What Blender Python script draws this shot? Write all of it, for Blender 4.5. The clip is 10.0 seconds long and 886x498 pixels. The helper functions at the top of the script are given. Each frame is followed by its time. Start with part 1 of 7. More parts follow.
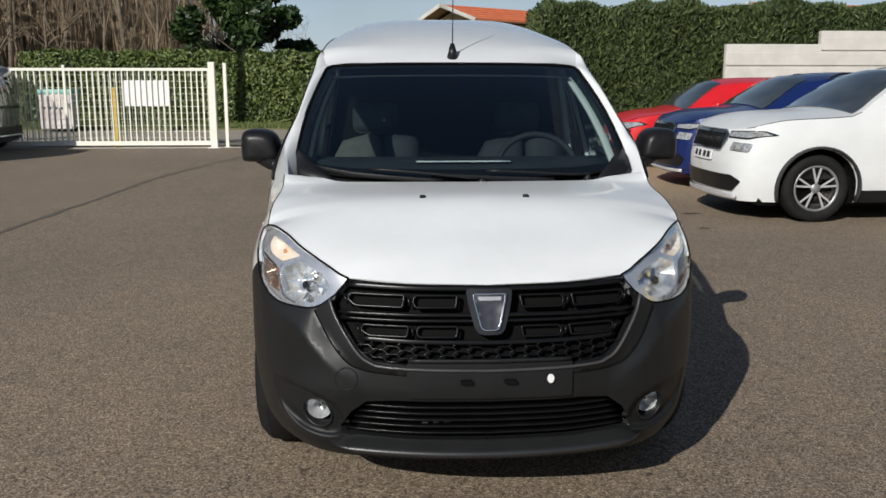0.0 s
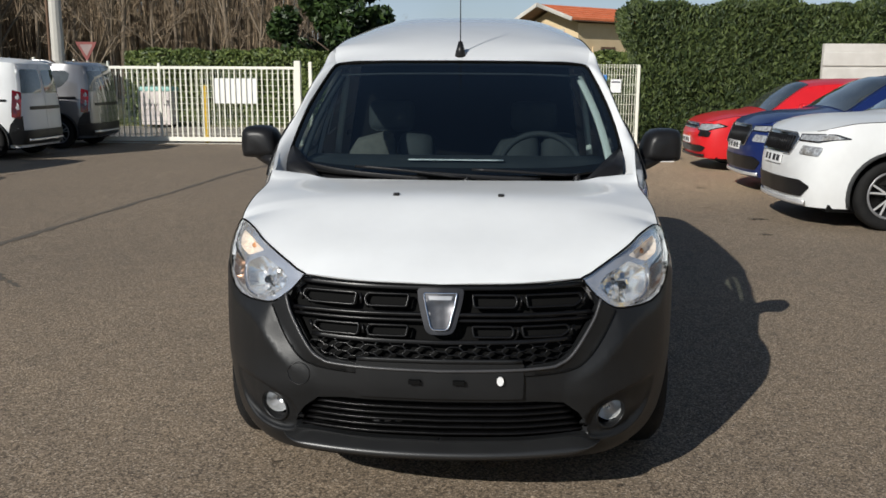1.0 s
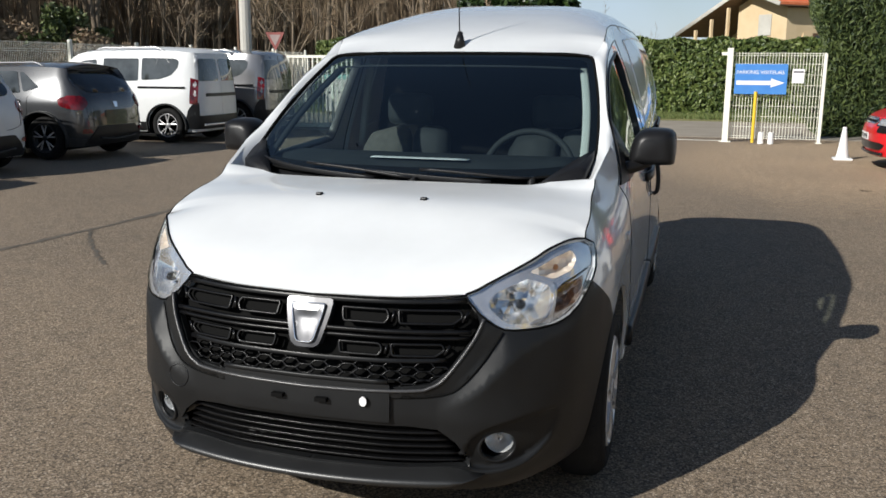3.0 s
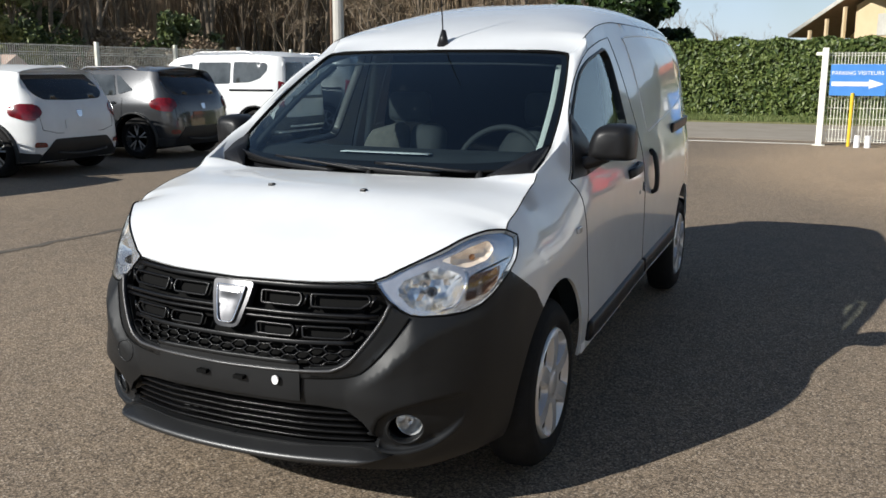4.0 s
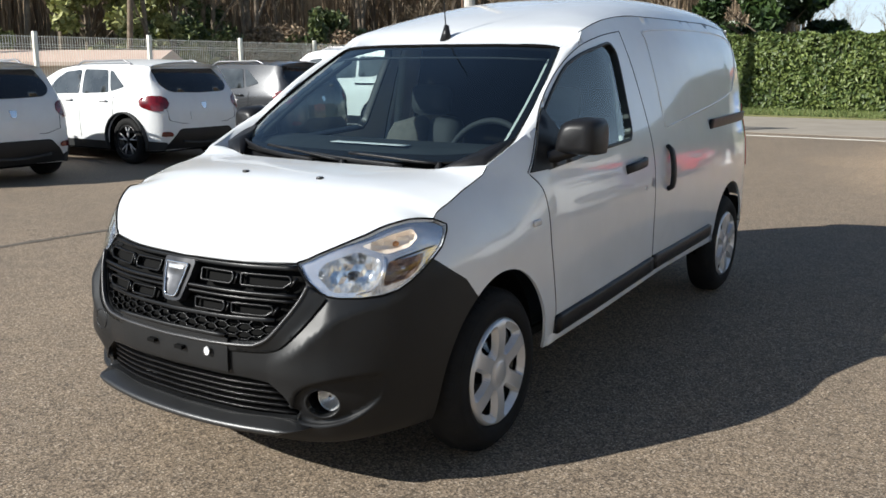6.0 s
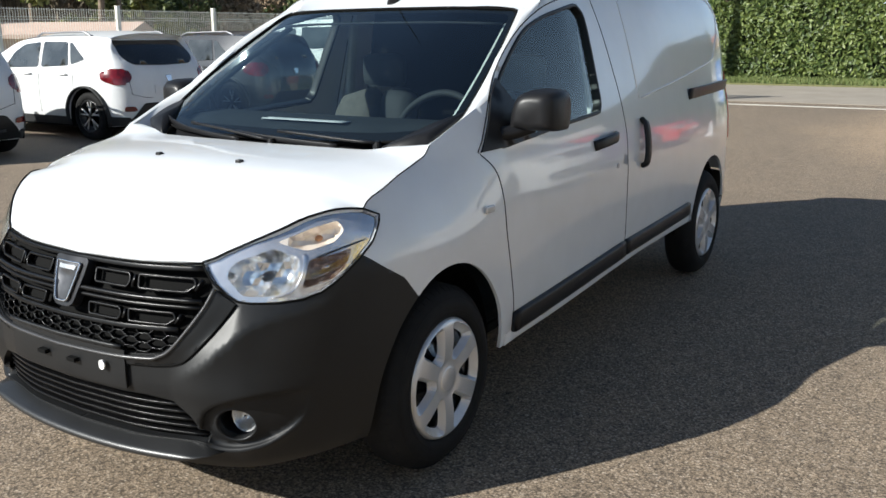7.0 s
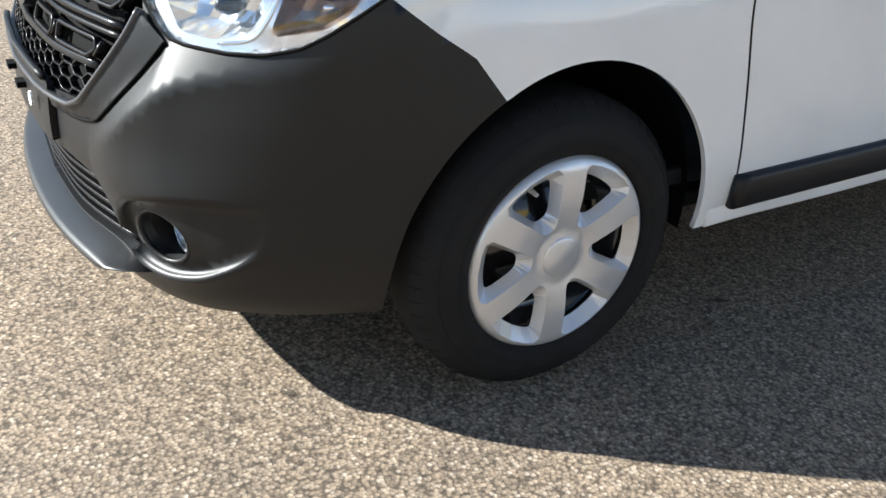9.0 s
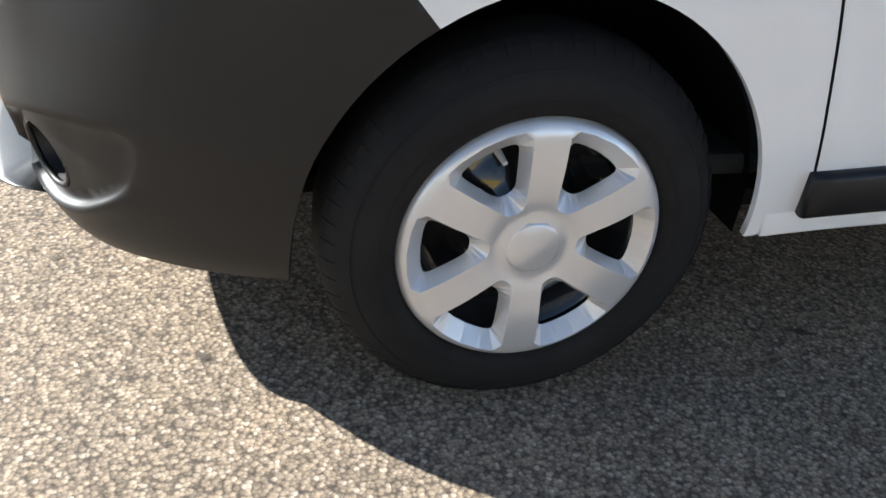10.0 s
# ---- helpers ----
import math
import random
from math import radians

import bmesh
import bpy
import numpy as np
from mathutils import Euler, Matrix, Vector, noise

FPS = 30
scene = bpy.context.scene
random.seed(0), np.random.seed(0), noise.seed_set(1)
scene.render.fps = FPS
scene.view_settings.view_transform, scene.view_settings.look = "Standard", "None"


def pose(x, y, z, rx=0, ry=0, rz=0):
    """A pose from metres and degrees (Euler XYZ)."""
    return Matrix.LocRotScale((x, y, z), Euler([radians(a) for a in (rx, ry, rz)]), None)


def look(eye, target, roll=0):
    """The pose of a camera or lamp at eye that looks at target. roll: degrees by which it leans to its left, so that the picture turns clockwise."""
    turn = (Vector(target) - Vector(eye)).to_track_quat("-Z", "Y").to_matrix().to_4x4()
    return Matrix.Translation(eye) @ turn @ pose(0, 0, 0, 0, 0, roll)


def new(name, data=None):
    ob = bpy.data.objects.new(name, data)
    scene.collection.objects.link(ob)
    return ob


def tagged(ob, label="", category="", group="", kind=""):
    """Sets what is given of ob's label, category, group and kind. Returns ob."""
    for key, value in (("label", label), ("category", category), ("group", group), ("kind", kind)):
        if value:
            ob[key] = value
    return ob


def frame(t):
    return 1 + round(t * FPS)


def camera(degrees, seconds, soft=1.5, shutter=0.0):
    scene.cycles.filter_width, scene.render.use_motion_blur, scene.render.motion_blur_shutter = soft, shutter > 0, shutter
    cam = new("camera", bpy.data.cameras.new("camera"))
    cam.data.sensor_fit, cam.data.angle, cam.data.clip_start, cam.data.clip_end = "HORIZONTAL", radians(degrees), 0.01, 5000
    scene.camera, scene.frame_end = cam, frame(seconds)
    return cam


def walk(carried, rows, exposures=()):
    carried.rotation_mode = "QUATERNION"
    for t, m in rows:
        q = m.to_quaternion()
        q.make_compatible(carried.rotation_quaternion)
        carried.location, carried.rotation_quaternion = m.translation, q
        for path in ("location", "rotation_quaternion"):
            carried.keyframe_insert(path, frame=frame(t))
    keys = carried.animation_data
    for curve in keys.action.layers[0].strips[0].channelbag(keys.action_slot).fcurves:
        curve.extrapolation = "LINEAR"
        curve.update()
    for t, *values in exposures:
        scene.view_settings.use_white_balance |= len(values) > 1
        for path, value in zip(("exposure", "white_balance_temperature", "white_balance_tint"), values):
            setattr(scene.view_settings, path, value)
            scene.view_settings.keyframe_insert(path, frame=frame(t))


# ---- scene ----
# ---- camera ----
cam = camera(53.3, 10.0, soft=1.6)
PATH = [
    (0, (-0.306, -2.541, 1.394), (-0.185, -0.58, 1.018), -0.0),
    (0.5, (-0.056, -2.574, 1.397), (-0.054, -0.611, 1.015), 0.2),
    (1, (0.143, -2.522, 1.387), (0.041, -0.56, 1.01), 0.3),
    (1.5, (0.344, -2.415, 1.395), (0.162, -0.46, 1.011), 0.4),
    (2, (0.6, -2.378, 1.386), (0.298, -0.441, 0.992), 0.5),
    (2.5, (0.86, -2.333, 1.399), (0.431, -0.418, 1.016), 0.3),
    (2.7, (0.915, -2.235, 1.411), (0.441, -0.333, 1.014), 0.4),
    (3.8, (1.543, -2.078, 1.395), (0.8, -0.263, 1.002), 0.0),
    (4, (1.622, -2.041, 1.387), (0.843, -0.242, 0.989), 0.1),
    (4.5, (1.821, -1.889, 1.389), (0.959, -0.13, 0.985), 1.3),
    (5, (2.067, -1.837, 1.391), (1.1, -0.131, 0.997), 1.6),
    (6.3, (2.301, -1.753, 1.381), (1.216, -0.127, 0.959), -0.2),
    (6.5, (2.271, -1.653, 1.364), (1.199, -0.022, 0.923), -0.3),
    (7, (2.211, -1.387, 1.368), (1.163, 0.25, 0.895), -0.4),
    (7.5, (2.168, -1.046, 1.281), (1.038, 0.506, 0.719), 0.9),
    (8, (2.088, -0.753, 1.181), (0.841, 0.657, 0.506), 2.6),
    (8.5, (1.974, -0.469, 1.083), (0.615, 0.776, 0.305), 4.2),
    (9, (1.929, -0.135, 1.046), (0.421, 0.816, 0.138), 4.9),
    (9.5, (1.865, 0.151, 0.973), (0.278, 0.877, -0.005), 6.1),
    (10, (1.79, 0.394, 0.951), (0.169, 0.901, -0.105), 6.2),
]
walk(cam, [(t, look(eye, target, roll)) for t, eye, target, roll in PATH], exposures=[(0, -0.1, 6550, 10), (2.5, 0.12, 6550, 10), (5.0, 0.54, 6450, 10), (6.5, 0.74, 6450, 9), (8.0, 0.88, 6300, 8), (9.0, 1.62, 6250, 8), (10, 1.82, 6300, 9)])

# ---- light ----
SUN = Vector((-0.95, -1.48, 1.0)).normalized()
world = bpy.data.worlds.new("sky")
scene.world = world
world.use_nodes = True
sky = world.node_tree.nodes.new("ShaderNodeTexSky")
sky.sky_type, sky.sun_disc = "NISHITA", False
sky.dust_density, sky.ozone_density = 0.3, 1.4
sky.sun_elevation, sky.sun_rotation = math.asin(SUN.z), math.atan2(SUN.x, SUN.y)
background = world.node_tree.nodes["Background"]
# thin bright haze with soft clouds towards the horizon
wn, wl = world.node_tree.nodes, world.node_tree.links
way, split, cloud, haze = wn.new("ShaderNodeTexCoord"), wn.new("ShaderNodeSeparateXYZ"), wn.new("ShaderNodeTexNoise"), wn.new("ShaderNodeMix")
low, share = wn.new("ShaderNodeMapRange"), wn.new("ShaderNodeMath")
wl.new(way.outputs["Generated"], split.inputs[0])
wl.new(way.outputs["Generated"], cloud.inputs["Vector"])
cloud.inputs["Scale"].default_value, cloud.inputs["Detail"].default_value = 3.5, 5.0
low.inputs[1].default_value, low.inputs[2].default_value, low.inputs[3].default_value, low.inputs[4].default_value = 0.0, 0.45, 1.1, 0.0
share.operation = "MULTIPLY"
haze.data_type = "RGBA"
haze.inputs[7].default_value = (9.8, 12.4, 16.0, 1)
wl.new(split.outputs[2], low.inputs[0])
wl.new(low.outputs[0], share.inputs[0])
wl.new(cloud.outputs[0], share.inputs[1])
wl.new(share.outputs[0], haze.inputs[0])
wl.new(sky.outputs[0], haze.inputs[6])
wl.new(haze.outputs[2], background.inputs[0])
background.inputs[1].default_value = 0.056
sun = new("sun", bpy.data.lights.new("sun", "SUN"))
sun.data.energy, sun.data.angle, sun.data.color = 4.9, radians(0.5), (0.975, 0.955, 0.9)
sun.matrix_world = look(SUN * 40, (0, 0, 0))


# ---- materials ----
def material(name, base=(0.5, 0.5, 0.5), rough=0.5, metal=0.0, **more):
    m = bpy.data.materials.new(name)
    m.use_nodes = True
    b = m.node_tree.nodes["Principled BSDF"]
    b.inputs["Base Color"].default_value, b.inputs["Roughness"].default_value, b.inputs["Metallic"].default_value = (*base, 1), rough, metal
    for key, value in more.items():
        b.inputs[key.replace("_", " ")].default_value = value
    return m


def nodes(m):
    return m.node_tree.nodes, m.node_tree.links, m.node_tree.nodes["Principled BSDF"]


def noise_tex(m, scale, detail=4.0, rough=0.6):
    n, l, b = nodes(m)
    co, t = n.new("ShaderNodeTexCoord"), n.new("ShaderNodeTexNoise")
    t.inputs["Scale"].default_value, t.inputs["Detail"].default_value, t.inputs["Roughness"].default_value = scale, detail, rough
    l.new(co.outputs["Object"], t.inputs["Vector"])
    return t


def ramp(m, source, stops):
    n, l, b = nodes(m)
    r = n.new("ShaderNodeValToRGB")
    while len(r.color_ramp.elements) < len(stops):
        r.color_ramp.elements.new(0.5)
    for e, (at, c) in zip(r.color_ramp.elements, stops):
        e.position, e.color = at, (*c, 1) if len(c) == 3 else c
    l.new(source, r.inputs[0])
    return r.outputs[0]


def blend(m, fac, a, b, mode="MIX"):
    n, l, _ = nodes(m)
    x = n.new("ShaderNodeMix")
    x.data_type, x.blend_type = "RGBA", mode
    for value, i in ((fac, 0), (a, 6), (b, 7)):
        if hasattr(value, "default_value"):
            l.new(value, x.inputs[i])
        else:
            x.inputs[i].default_value = value if i == 0 else (*value, 1)
    return x.outputs[2]


def bump(m, height, strength=0.3, distance=0.002):
    n, l, b = nodes(m)
    k = n.new("ShaderNodeBump")
    k.inputs["Strength"].default_value, k.inputs["Distance"].default_value = strength, distance
    l.new(height, k.inputs["Height"])
    l.new(k.outputs[0], b.inputs["Normal"])


def varied(name, c1, c2, scale, rough=0.6, grain=0.0, grain_scale=300, island=False, **more):
    """A surface whose colour wanders between two tones, with a fine grain in relief."""
    m = material(name, c1, rough, **more)
    n, l, b = nodes(m)
    t = noise_tex(m, scale)
    fac = t.outputs[0]
    if island:
        g = n.new("ShaderNodeNewGeometry")
        add = n.new("ShaderNodeMath")
        add.operation = "MULTIPLY_ADD"
        l.new(g.outputs["Random Per Island"], add.inputs[0])
        add.inputs[1].default_value = 0.6
        half = n.new("ShaderNodeMath")
        half.operation = "MULTIPLY"
        l.new(t.outputs[0], half.inputs[0])
        half.inputs[1].default_value = 0.4
        l.new(half.outputs[0], add.inputs[2])
        fac = add.outputs[0]
    l.new(ramp(m, fac, [(0.25, c1), (0.75, c2)]), b.inputs["Base Color"])
    if grain:
        bump(m, noise_tex(m, grain_scale, 2).outputs[0], grain)
    return m


def paint(name, base, metal=0.0, rough=0.22, coat=1.0):
    m = material(name, base, rough, metal, Coat_Weight=coat, Coat_Roughness=0.03)
    n, l, b = nodes(m)
    t = noise_tex(m, 3.0)
    dark = tuple(c * 0.93 for c in base)
    l.new(ramp(m, t.outputs[0], [(0.35, dark), (0.65, base)]), b.inputs["Base Color"])
    return m


def glass(name, tint, gloss_rough=0.0, mirror=0.07):
    """Thin tinted glass: see-through, with a mirror that grows towards grazing angles."""
    m = bpy.data.materials.new(name)
    m.use_nodes = True
    n, l = m.node_tree.nodes, m.node_tree.links
    n.remove(n["Principled BSDF"])
    clear, gloss, mix, facing = n.new("ShaderNodeBsdfTransparent"), n.new("ShaderNodeBsdfGlossy"), n.new("ShaderNodeMixShader"), n.new("ShaderNodeLayerWeight")
    clear.inputs[0].default_value = (*tint, 1)
    gloss.inputs["Color"].default_value = (0.9, 0.97, 0.98, 1)
    gloss.inputs["Roughness"].default_value = gloss_rough
    facing.inputs[0].default_value = 0.5
    power, scale = n.new("ShaderNodeMath"), n.new("ShaderNodeMath")
    power.operation, scale.operation = "POWER", "MULTIPLY_ADD"
    power.inputs[1].default_value, scale.inputs[1].default_value, scale.inputs[2].default_value = 4.0, 1 - mirror, mirror
    l.new(facing.outputs["Facing"], power.inputs[0])
    l.new(power.outputs[0], scale.inputs[0])
    l.new(scale.outputs[0], mix.inputs[0])
    l.new(clear.outputs[0], mix.inputs[1])
    l.new(gloss.outputs[0], mix.inputs[2])
    l.new(mix.outputs[0], n["Material Output"].inputs[0])
    return m


def asphalt_material():
    m = material("asphalt", (0.14, 0.12, 0.1), 0.85)
    n, l, b = nodes(m)
    co = n.new("ShaderNodeTexCoord")
    stones = n.new("ShaderNodeTexVoronoi")
    stones.inputs["Scale"].default_value = 128
    l.new(co.outputs["Object"], stones.inputs["Vector"])
    big = noise_tex(m, 0.35, 5)
    mid = noise_tex(m, 6.0, 6, 0.7)
    sep = n.new("ShaderNodeSeparateColor")
    l.new(stones.outputs["Color"], sep.inputs[0])
    grit = ramp(m, sep.outputs[0], [(0.0, (0.165, 0.131, 0.097)), (0.3, (0.25, 0.196, 0.142)), (0.65, (0.318, 0.252, 0.184)), (0.9, (0.4, 0.325, 0.245)), (1.0, (0.5, 0.43, 0.35))])
    tone = ramp(m, big.outputs[0], [(0.3, (0.78, 0.78, 0.78)), (0.7, (1.0, 0.985, 0.96))])
    patch = ramp(m, mid.outputs[0], [(0.3, (0.82, 0.82, 0.83)), (0.65, (1.05, 1.03, 1.0))])
    stain = noise_tex(m, 1.7, 3)
    spots = ramp(m, stain.outputs[0], [(0.0, (0.62, 0.61, 0.6)), (0.24, (0.75, 0.74, 0.73)), (0.3, (1, 1, 1))])
    fine = n.new("ShaderNodeTexVoronoi")
    fine.inputs["Scale"].default_value = 330
    l.new(co.outputs["Object"], fine.inputs["Vector"])
    sep2 = n.new("ShaderNodeSeparateColor")
    l.new(fine.outputs["Color"], sep2.inputs[0])
    sand = ramp(m, sep2.outputs[1], [(0.0, (0.7, 0.7, 0.71)), (0.5, (0.94, 0.93, 0.92)), (1.0, (1.24, 1.22, 1.19))])
    grit = blend(m, 0.9, grit, sand, "MULTIPLY")
    grit = blend(m, 1.0, grit, ramp(m, stones.outputs["Distance"], [(0.2, (1.22, 1.21, 1.2)), (0.5, (1.02, 1.02, 1.02)), (0.76, (0.42, 0.41, 0.4))]), "MULTIPLY")
    c = blend(m, 1.0, grit, tone, "MULTIPLY")
    c = blend(m, 1.0, c, patch, "MULTIPLY")
    c = blend(m, 1.0, c, spots, "MULTIPLY")
    worn = noise_tex(m, 38.0, 3, 0.75)
    c = blend(m, 1.0, c, ramp(m, worn.outputs[0], [(0.32, (0.74, 0.73, 0.71)), (0.5, (1, 1, 1)), (0.68, (1.12, 1.11, 1.1))]), "MULTIPLY")
    # asphalt grows paler and tanner in a soft ragged ellipse round (3.9, 12.5)
    where, dist, rag = n.new("ShaderNodeVectorMath"), n.new("ShaderNodeVectorMath"), n.new("ShaderNodeMath")
    where.operation, dist.operation, rag.operation = "MULTIPLY_ADD", "LENGTH", "MULTIPLY_ADD"
    where.inputs[1].default_value, where.inputs[2].default_value = (0.16, 0.12, 0), (-0.62, -1.5, 0)
    l.new(co.outputs["Object"], where.inputs[0])
    l.new(where.outputs[0], dist.inputs[0])
    l.new(big.outputs[0], rag.inputs[0])
    rag.inputs[1].default_value = 0.6
    l.new(dist.outputs["Value"], rag.inputs[2])
    pale_patch = ramp(m, rag.outputs[0], [(0.72, (1.8, 1.7, 1.55)), (1.3, (1, 1, 1))])
    c = blend(m, 1.0, c, pale_patch, "MULTIPLY")
    l.new(c, b.inputs["Base Color"])
    bump(m, stones.outputs["Distance"], 0.55, 0.0017)
    return m


WHITE = paint("white_paint", (0.75, 0.765, 0.775), coat=0.85)
PLASTIC = varied("dark_grey_plastic", (0.007, 0.0074, 0.0081), (0.0105, 0.0111, 0.012), 6, 0.44, 0.08, 900, Specular_IOR_Level=0.36)
LIP = varied("smooth_dark_plastic", (0.013, 0.0133, 0.014), (0.019, 0.0194, 0.02), 6, 0.37, 0.1, 700, Specular_IOR_Level=0.6)
BLACK = varied("black_plastic", (0.008, 0.008, 0.009), (0.013, 0.013, 0.014), 9, 0.38, 0.1, 700, Specular_IOR_Level=0.28)
GLOSS = material("gloss_black", (0.006, 0.006, 0.007), 0.12, Coat_Weight=0.6)
RIDGE = varied("grey_ridge", (0.04, 0.04, 0.042), (0.06, 0.06, 0.063), 8, 0.33, 0.1, 600)
GRILLE = varied("grille_black", (0.003, 0.003, 0.0034), (0.006, 0.006, 0.0066), 20, 0.3, 0.06, 500, Specular_IOR_Level=0.26)
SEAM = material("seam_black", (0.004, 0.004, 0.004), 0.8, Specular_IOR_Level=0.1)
RUBBER = varied("tyre_rubber", (0.0095, 0.0095, 0.01), (0.017, 0.0168, 0.0165), 14, 0.75, 0.25, 250, Specular_IOR_Level=0.15)
SILVER = varied("silver_paint", (0.58, 0.58, 0.585), (0.68, 0.68, 0.685), 8, 0.27, metal=0.5)
CHROME = material("chrome", (0.75, 0.75, 0.77), 0.08, 1.0)
BADGE = varied("badge_silver", (0.08, 0.08, 0.085), (0.14, 0.14, 0.148), 30, 0.3, metal=0.85)
LAMPCHROME = varied("lamp_chrome", (0.86, 0.86, 0.85), (0.95, 0.95, 0.95), 40, 0.13, 0.08, 90, metal=0.88)
RIMBLACK = varied("black_rim_paint", (0.012, 0.012, 0.014), (0.02, 0.02, 0.022), 12, 0.18, 0.1, 120, Coat_Weight=0.8)
STEEL = varied("dark_steel", (0.03, 0.03, 0.032), (0.06, 0.058, 0.055), 20, 0.5, 0.2, metal=0.6)
SCREEN = glass("windscreen_glass", (0.74, 0.83, 0.83), mirror=0.11)
WINDOW = glass("window_glass", (0.76, 0.86, 0.84), mirror=0.06)
LENS = glass("lamp_glass", (0.95, 0.96, 0.97), mirror=0.04)
LAMPGREY = varied("pale_lamp_plastic", (0.6, 0.6, 0.6), (0.72, 0.72, 0.72), 20, 0.2, metal=0.6)
WARMCHROME = varied("warm_chrome", (0.88, 0.74, 0.6), (0.97, 0.88, 0.78), 50, 0.25, 0.3, 90, metal=0.4)
MOUNT = varied("dark_chrome", (0.03, 0.03, 0.033), (0.05, 0.05, 0.054), 30, 0.28, metal=0.6)
LAMPTRIM = varied("lamp_trim_chrome", (0.58, 0.58, 0.61), (0.84, 0.84, 0.87), 14, 0.16, 0.05, 90, metal=0.75)
SMOKED = varied("smoked_reflector", (0.2, 0.085, 0.045), (0.62, 0.52, 0.44), 60, 0.16, 0.2, 90, metal=0.8)
AMBER = material("amber_plastic", (0.62, 0.3, 0.12), 0.15, Transmission_Weight=0.3)
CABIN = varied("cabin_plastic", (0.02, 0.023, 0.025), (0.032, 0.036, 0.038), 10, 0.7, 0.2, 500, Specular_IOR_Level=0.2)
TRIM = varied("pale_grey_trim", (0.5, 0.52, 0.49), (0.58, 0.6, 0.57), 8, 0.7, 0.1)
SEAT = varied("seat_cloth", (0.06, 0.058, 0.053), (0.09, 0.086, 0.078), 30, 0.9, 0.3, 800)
ASPHALT = asphalt_material()
GALVA = varied("white_fence_paint", (0.77, 0.75, 0.65), (0.86, 0.84, 0.75), 4, 0.45)
LEAF = varied("hedge_leaf", (0.042, 0.072, 0.016), (0.155, 0.195, 0.052), 1.2, 0.5, island=True)
CONIFER = varied("conifer_leaf", (0.016, 0.034, 0.009), (0.085, 0.115, 0.03), 1.0, 0.6, island=True)
DARKLEAF = varied("magnolia_leaf", (0.012, 0.028, 0.008), (0.05, 0.085, 0.022), 1.5, 0.4, island=True)
OLIVE = varied("olive_leaf", (0.03, 0.05, 0.014), (0.12, 0.15, 0.045), 1.5, 0.5, island=True)
# near-black green: the shade inside a hedge, put into the core's colour
CORE_SHADE = varied("hedge_core_shade", (0.012, 0.02, 0.006), (0.03, 0.04, 0.014), 5, 0.95)
BARK = varied("bark", (0.1, 0.078, 0.056), (0.27, 0.21, 0.15), 6, 0.9, 0.5, 60)
TWIG = varied("twig_bark", (0.125, 0.09, 0.058), (0.35, 0.26, 0.17), 3, 0.9, island=True)
GRASS = varied("grass_blade", (0.06, 0.1, 0.02), (0.17, 0.19, 0.06), 1.5, 0.7, island=True)
SOIL = varied("verge_soil", (0.09, 0.1, 0.035), (0.16, 0.15, 0.07), 3, 0.95, 0.5, 60)
ROAD = varied("road_asphalt", (0.27, 0.235, 0.19), (0.36, 0.315, 0.26), 1.2, 0.9, 0.5, 200)
PLASTER = varied("beige_plaster", (0.6, 0.46, 0.28), (0.68, 0.53, 0.34), 1.5, 0.9, 0.2, 60)
TILE = varied("orange_roof_tile", (0.6, 0.14, 0.05), (0.76, 0.23, 0.1), 2, 0.8, 0.3, 30)
WOODBROWN = varied("brown_wood", (0.1, 0.055, 0.03), (0.17, 0.1, 0.06), 5, 0.7, 0.2, 80)
CONCRETE = varied("pale_concrete", (0.42, 0.4, 0.36), (0.56, 0.54, 0.49), 2, 0.9, 0.3, 90)
SIGNWHITE = varied("sign_white", (0.75, 0.75, 0.75), (0.82, 0.82, 0.82), 3, 0.5)
WALLWHITE = varied("weathered_white_boards", (0.5, 0.47, 0.43), (0.64, 0.61, 0.57), 2.5, 0.8, 0.2, 40)
BLUE = varied("sign_blue", (0.05, 0.2, 0.55), (0.07, 0.25, 0.62), 3, 0.4)
YELLOW = varied("yellow_paint", (0.7, 0.45, 0.02), (0.8, 0.55, 0.05), 4, 0.45)
BAMBOO = varied("bamboo_leaf", (0.13, 0.15, 0.04), (0.38, 0.38, 0.14), 1.5, 0.55, island=True)
PINKWALL = varied("pink_plaster", (0.6, 0.43, 0.34), (0.68, 0.51, 0.42), 1.5, 0.9, 0.2, 60)
RED = varied("sign_red", (0.45, 0.06, 0.05), (0.55, 0.1, 0.09), 4, 0.5)
# dark copy of the sign red, with the sign's shade in the colour
SIGNRED = varied("shaded_sign_red", (0.17, 0.035, 0.03), (0.24, 0.06, 0.05), 4, 0.6)
SIGNPINK = varied("pale_pink_plastic", (0.62, 0.55, 0.52), (0.7, 0.63, 0.6), 3, 0.6)
TEAL = varied("teal_plastic", (0.25, 0.5, 0.45), (0.32, 0.58, 0.52), 4, 0.5)
# faded face, darkened further so the shade sits in its colour
PINK = varied("faded_face_in_shade", (0.2, 0.15, 0.145), (0.28, 0.21, 0.2), 4, 0.6)


from mathutils.geometry import delaunay_2d_cdt

# ---- shapes ----
def link(name, verts, faces, mat, parent=None, label="", flat=False):
    me = bpy.data.meshes.new(name)
    me.from_pydata([tuple(map(float, v)) for v in verts], [], [tuple(map(int, f)) for f in faces])
    me.materials.append(mat)
    me.polygons.foreach_set("use_smooth", [not flat] * len(me.polygons))
    me.update()
    ob = new(name, me)
    ob.parent = parent
    return tagged(ob, label)


def part(name, bm, mat, parent=None, label="", flat=True):
    me = bpy.data.meshes.new(name)
    bm.normal_update()
    bm.to_mesh(me)
    bm.free()
    me.materials.append(mat)
    me.polygons.foreach_set("use_smooth", [not flat] * len(me.polygons))
    ob = new(name, me)
    ob.parent = parent
    return tagged(ob, label)


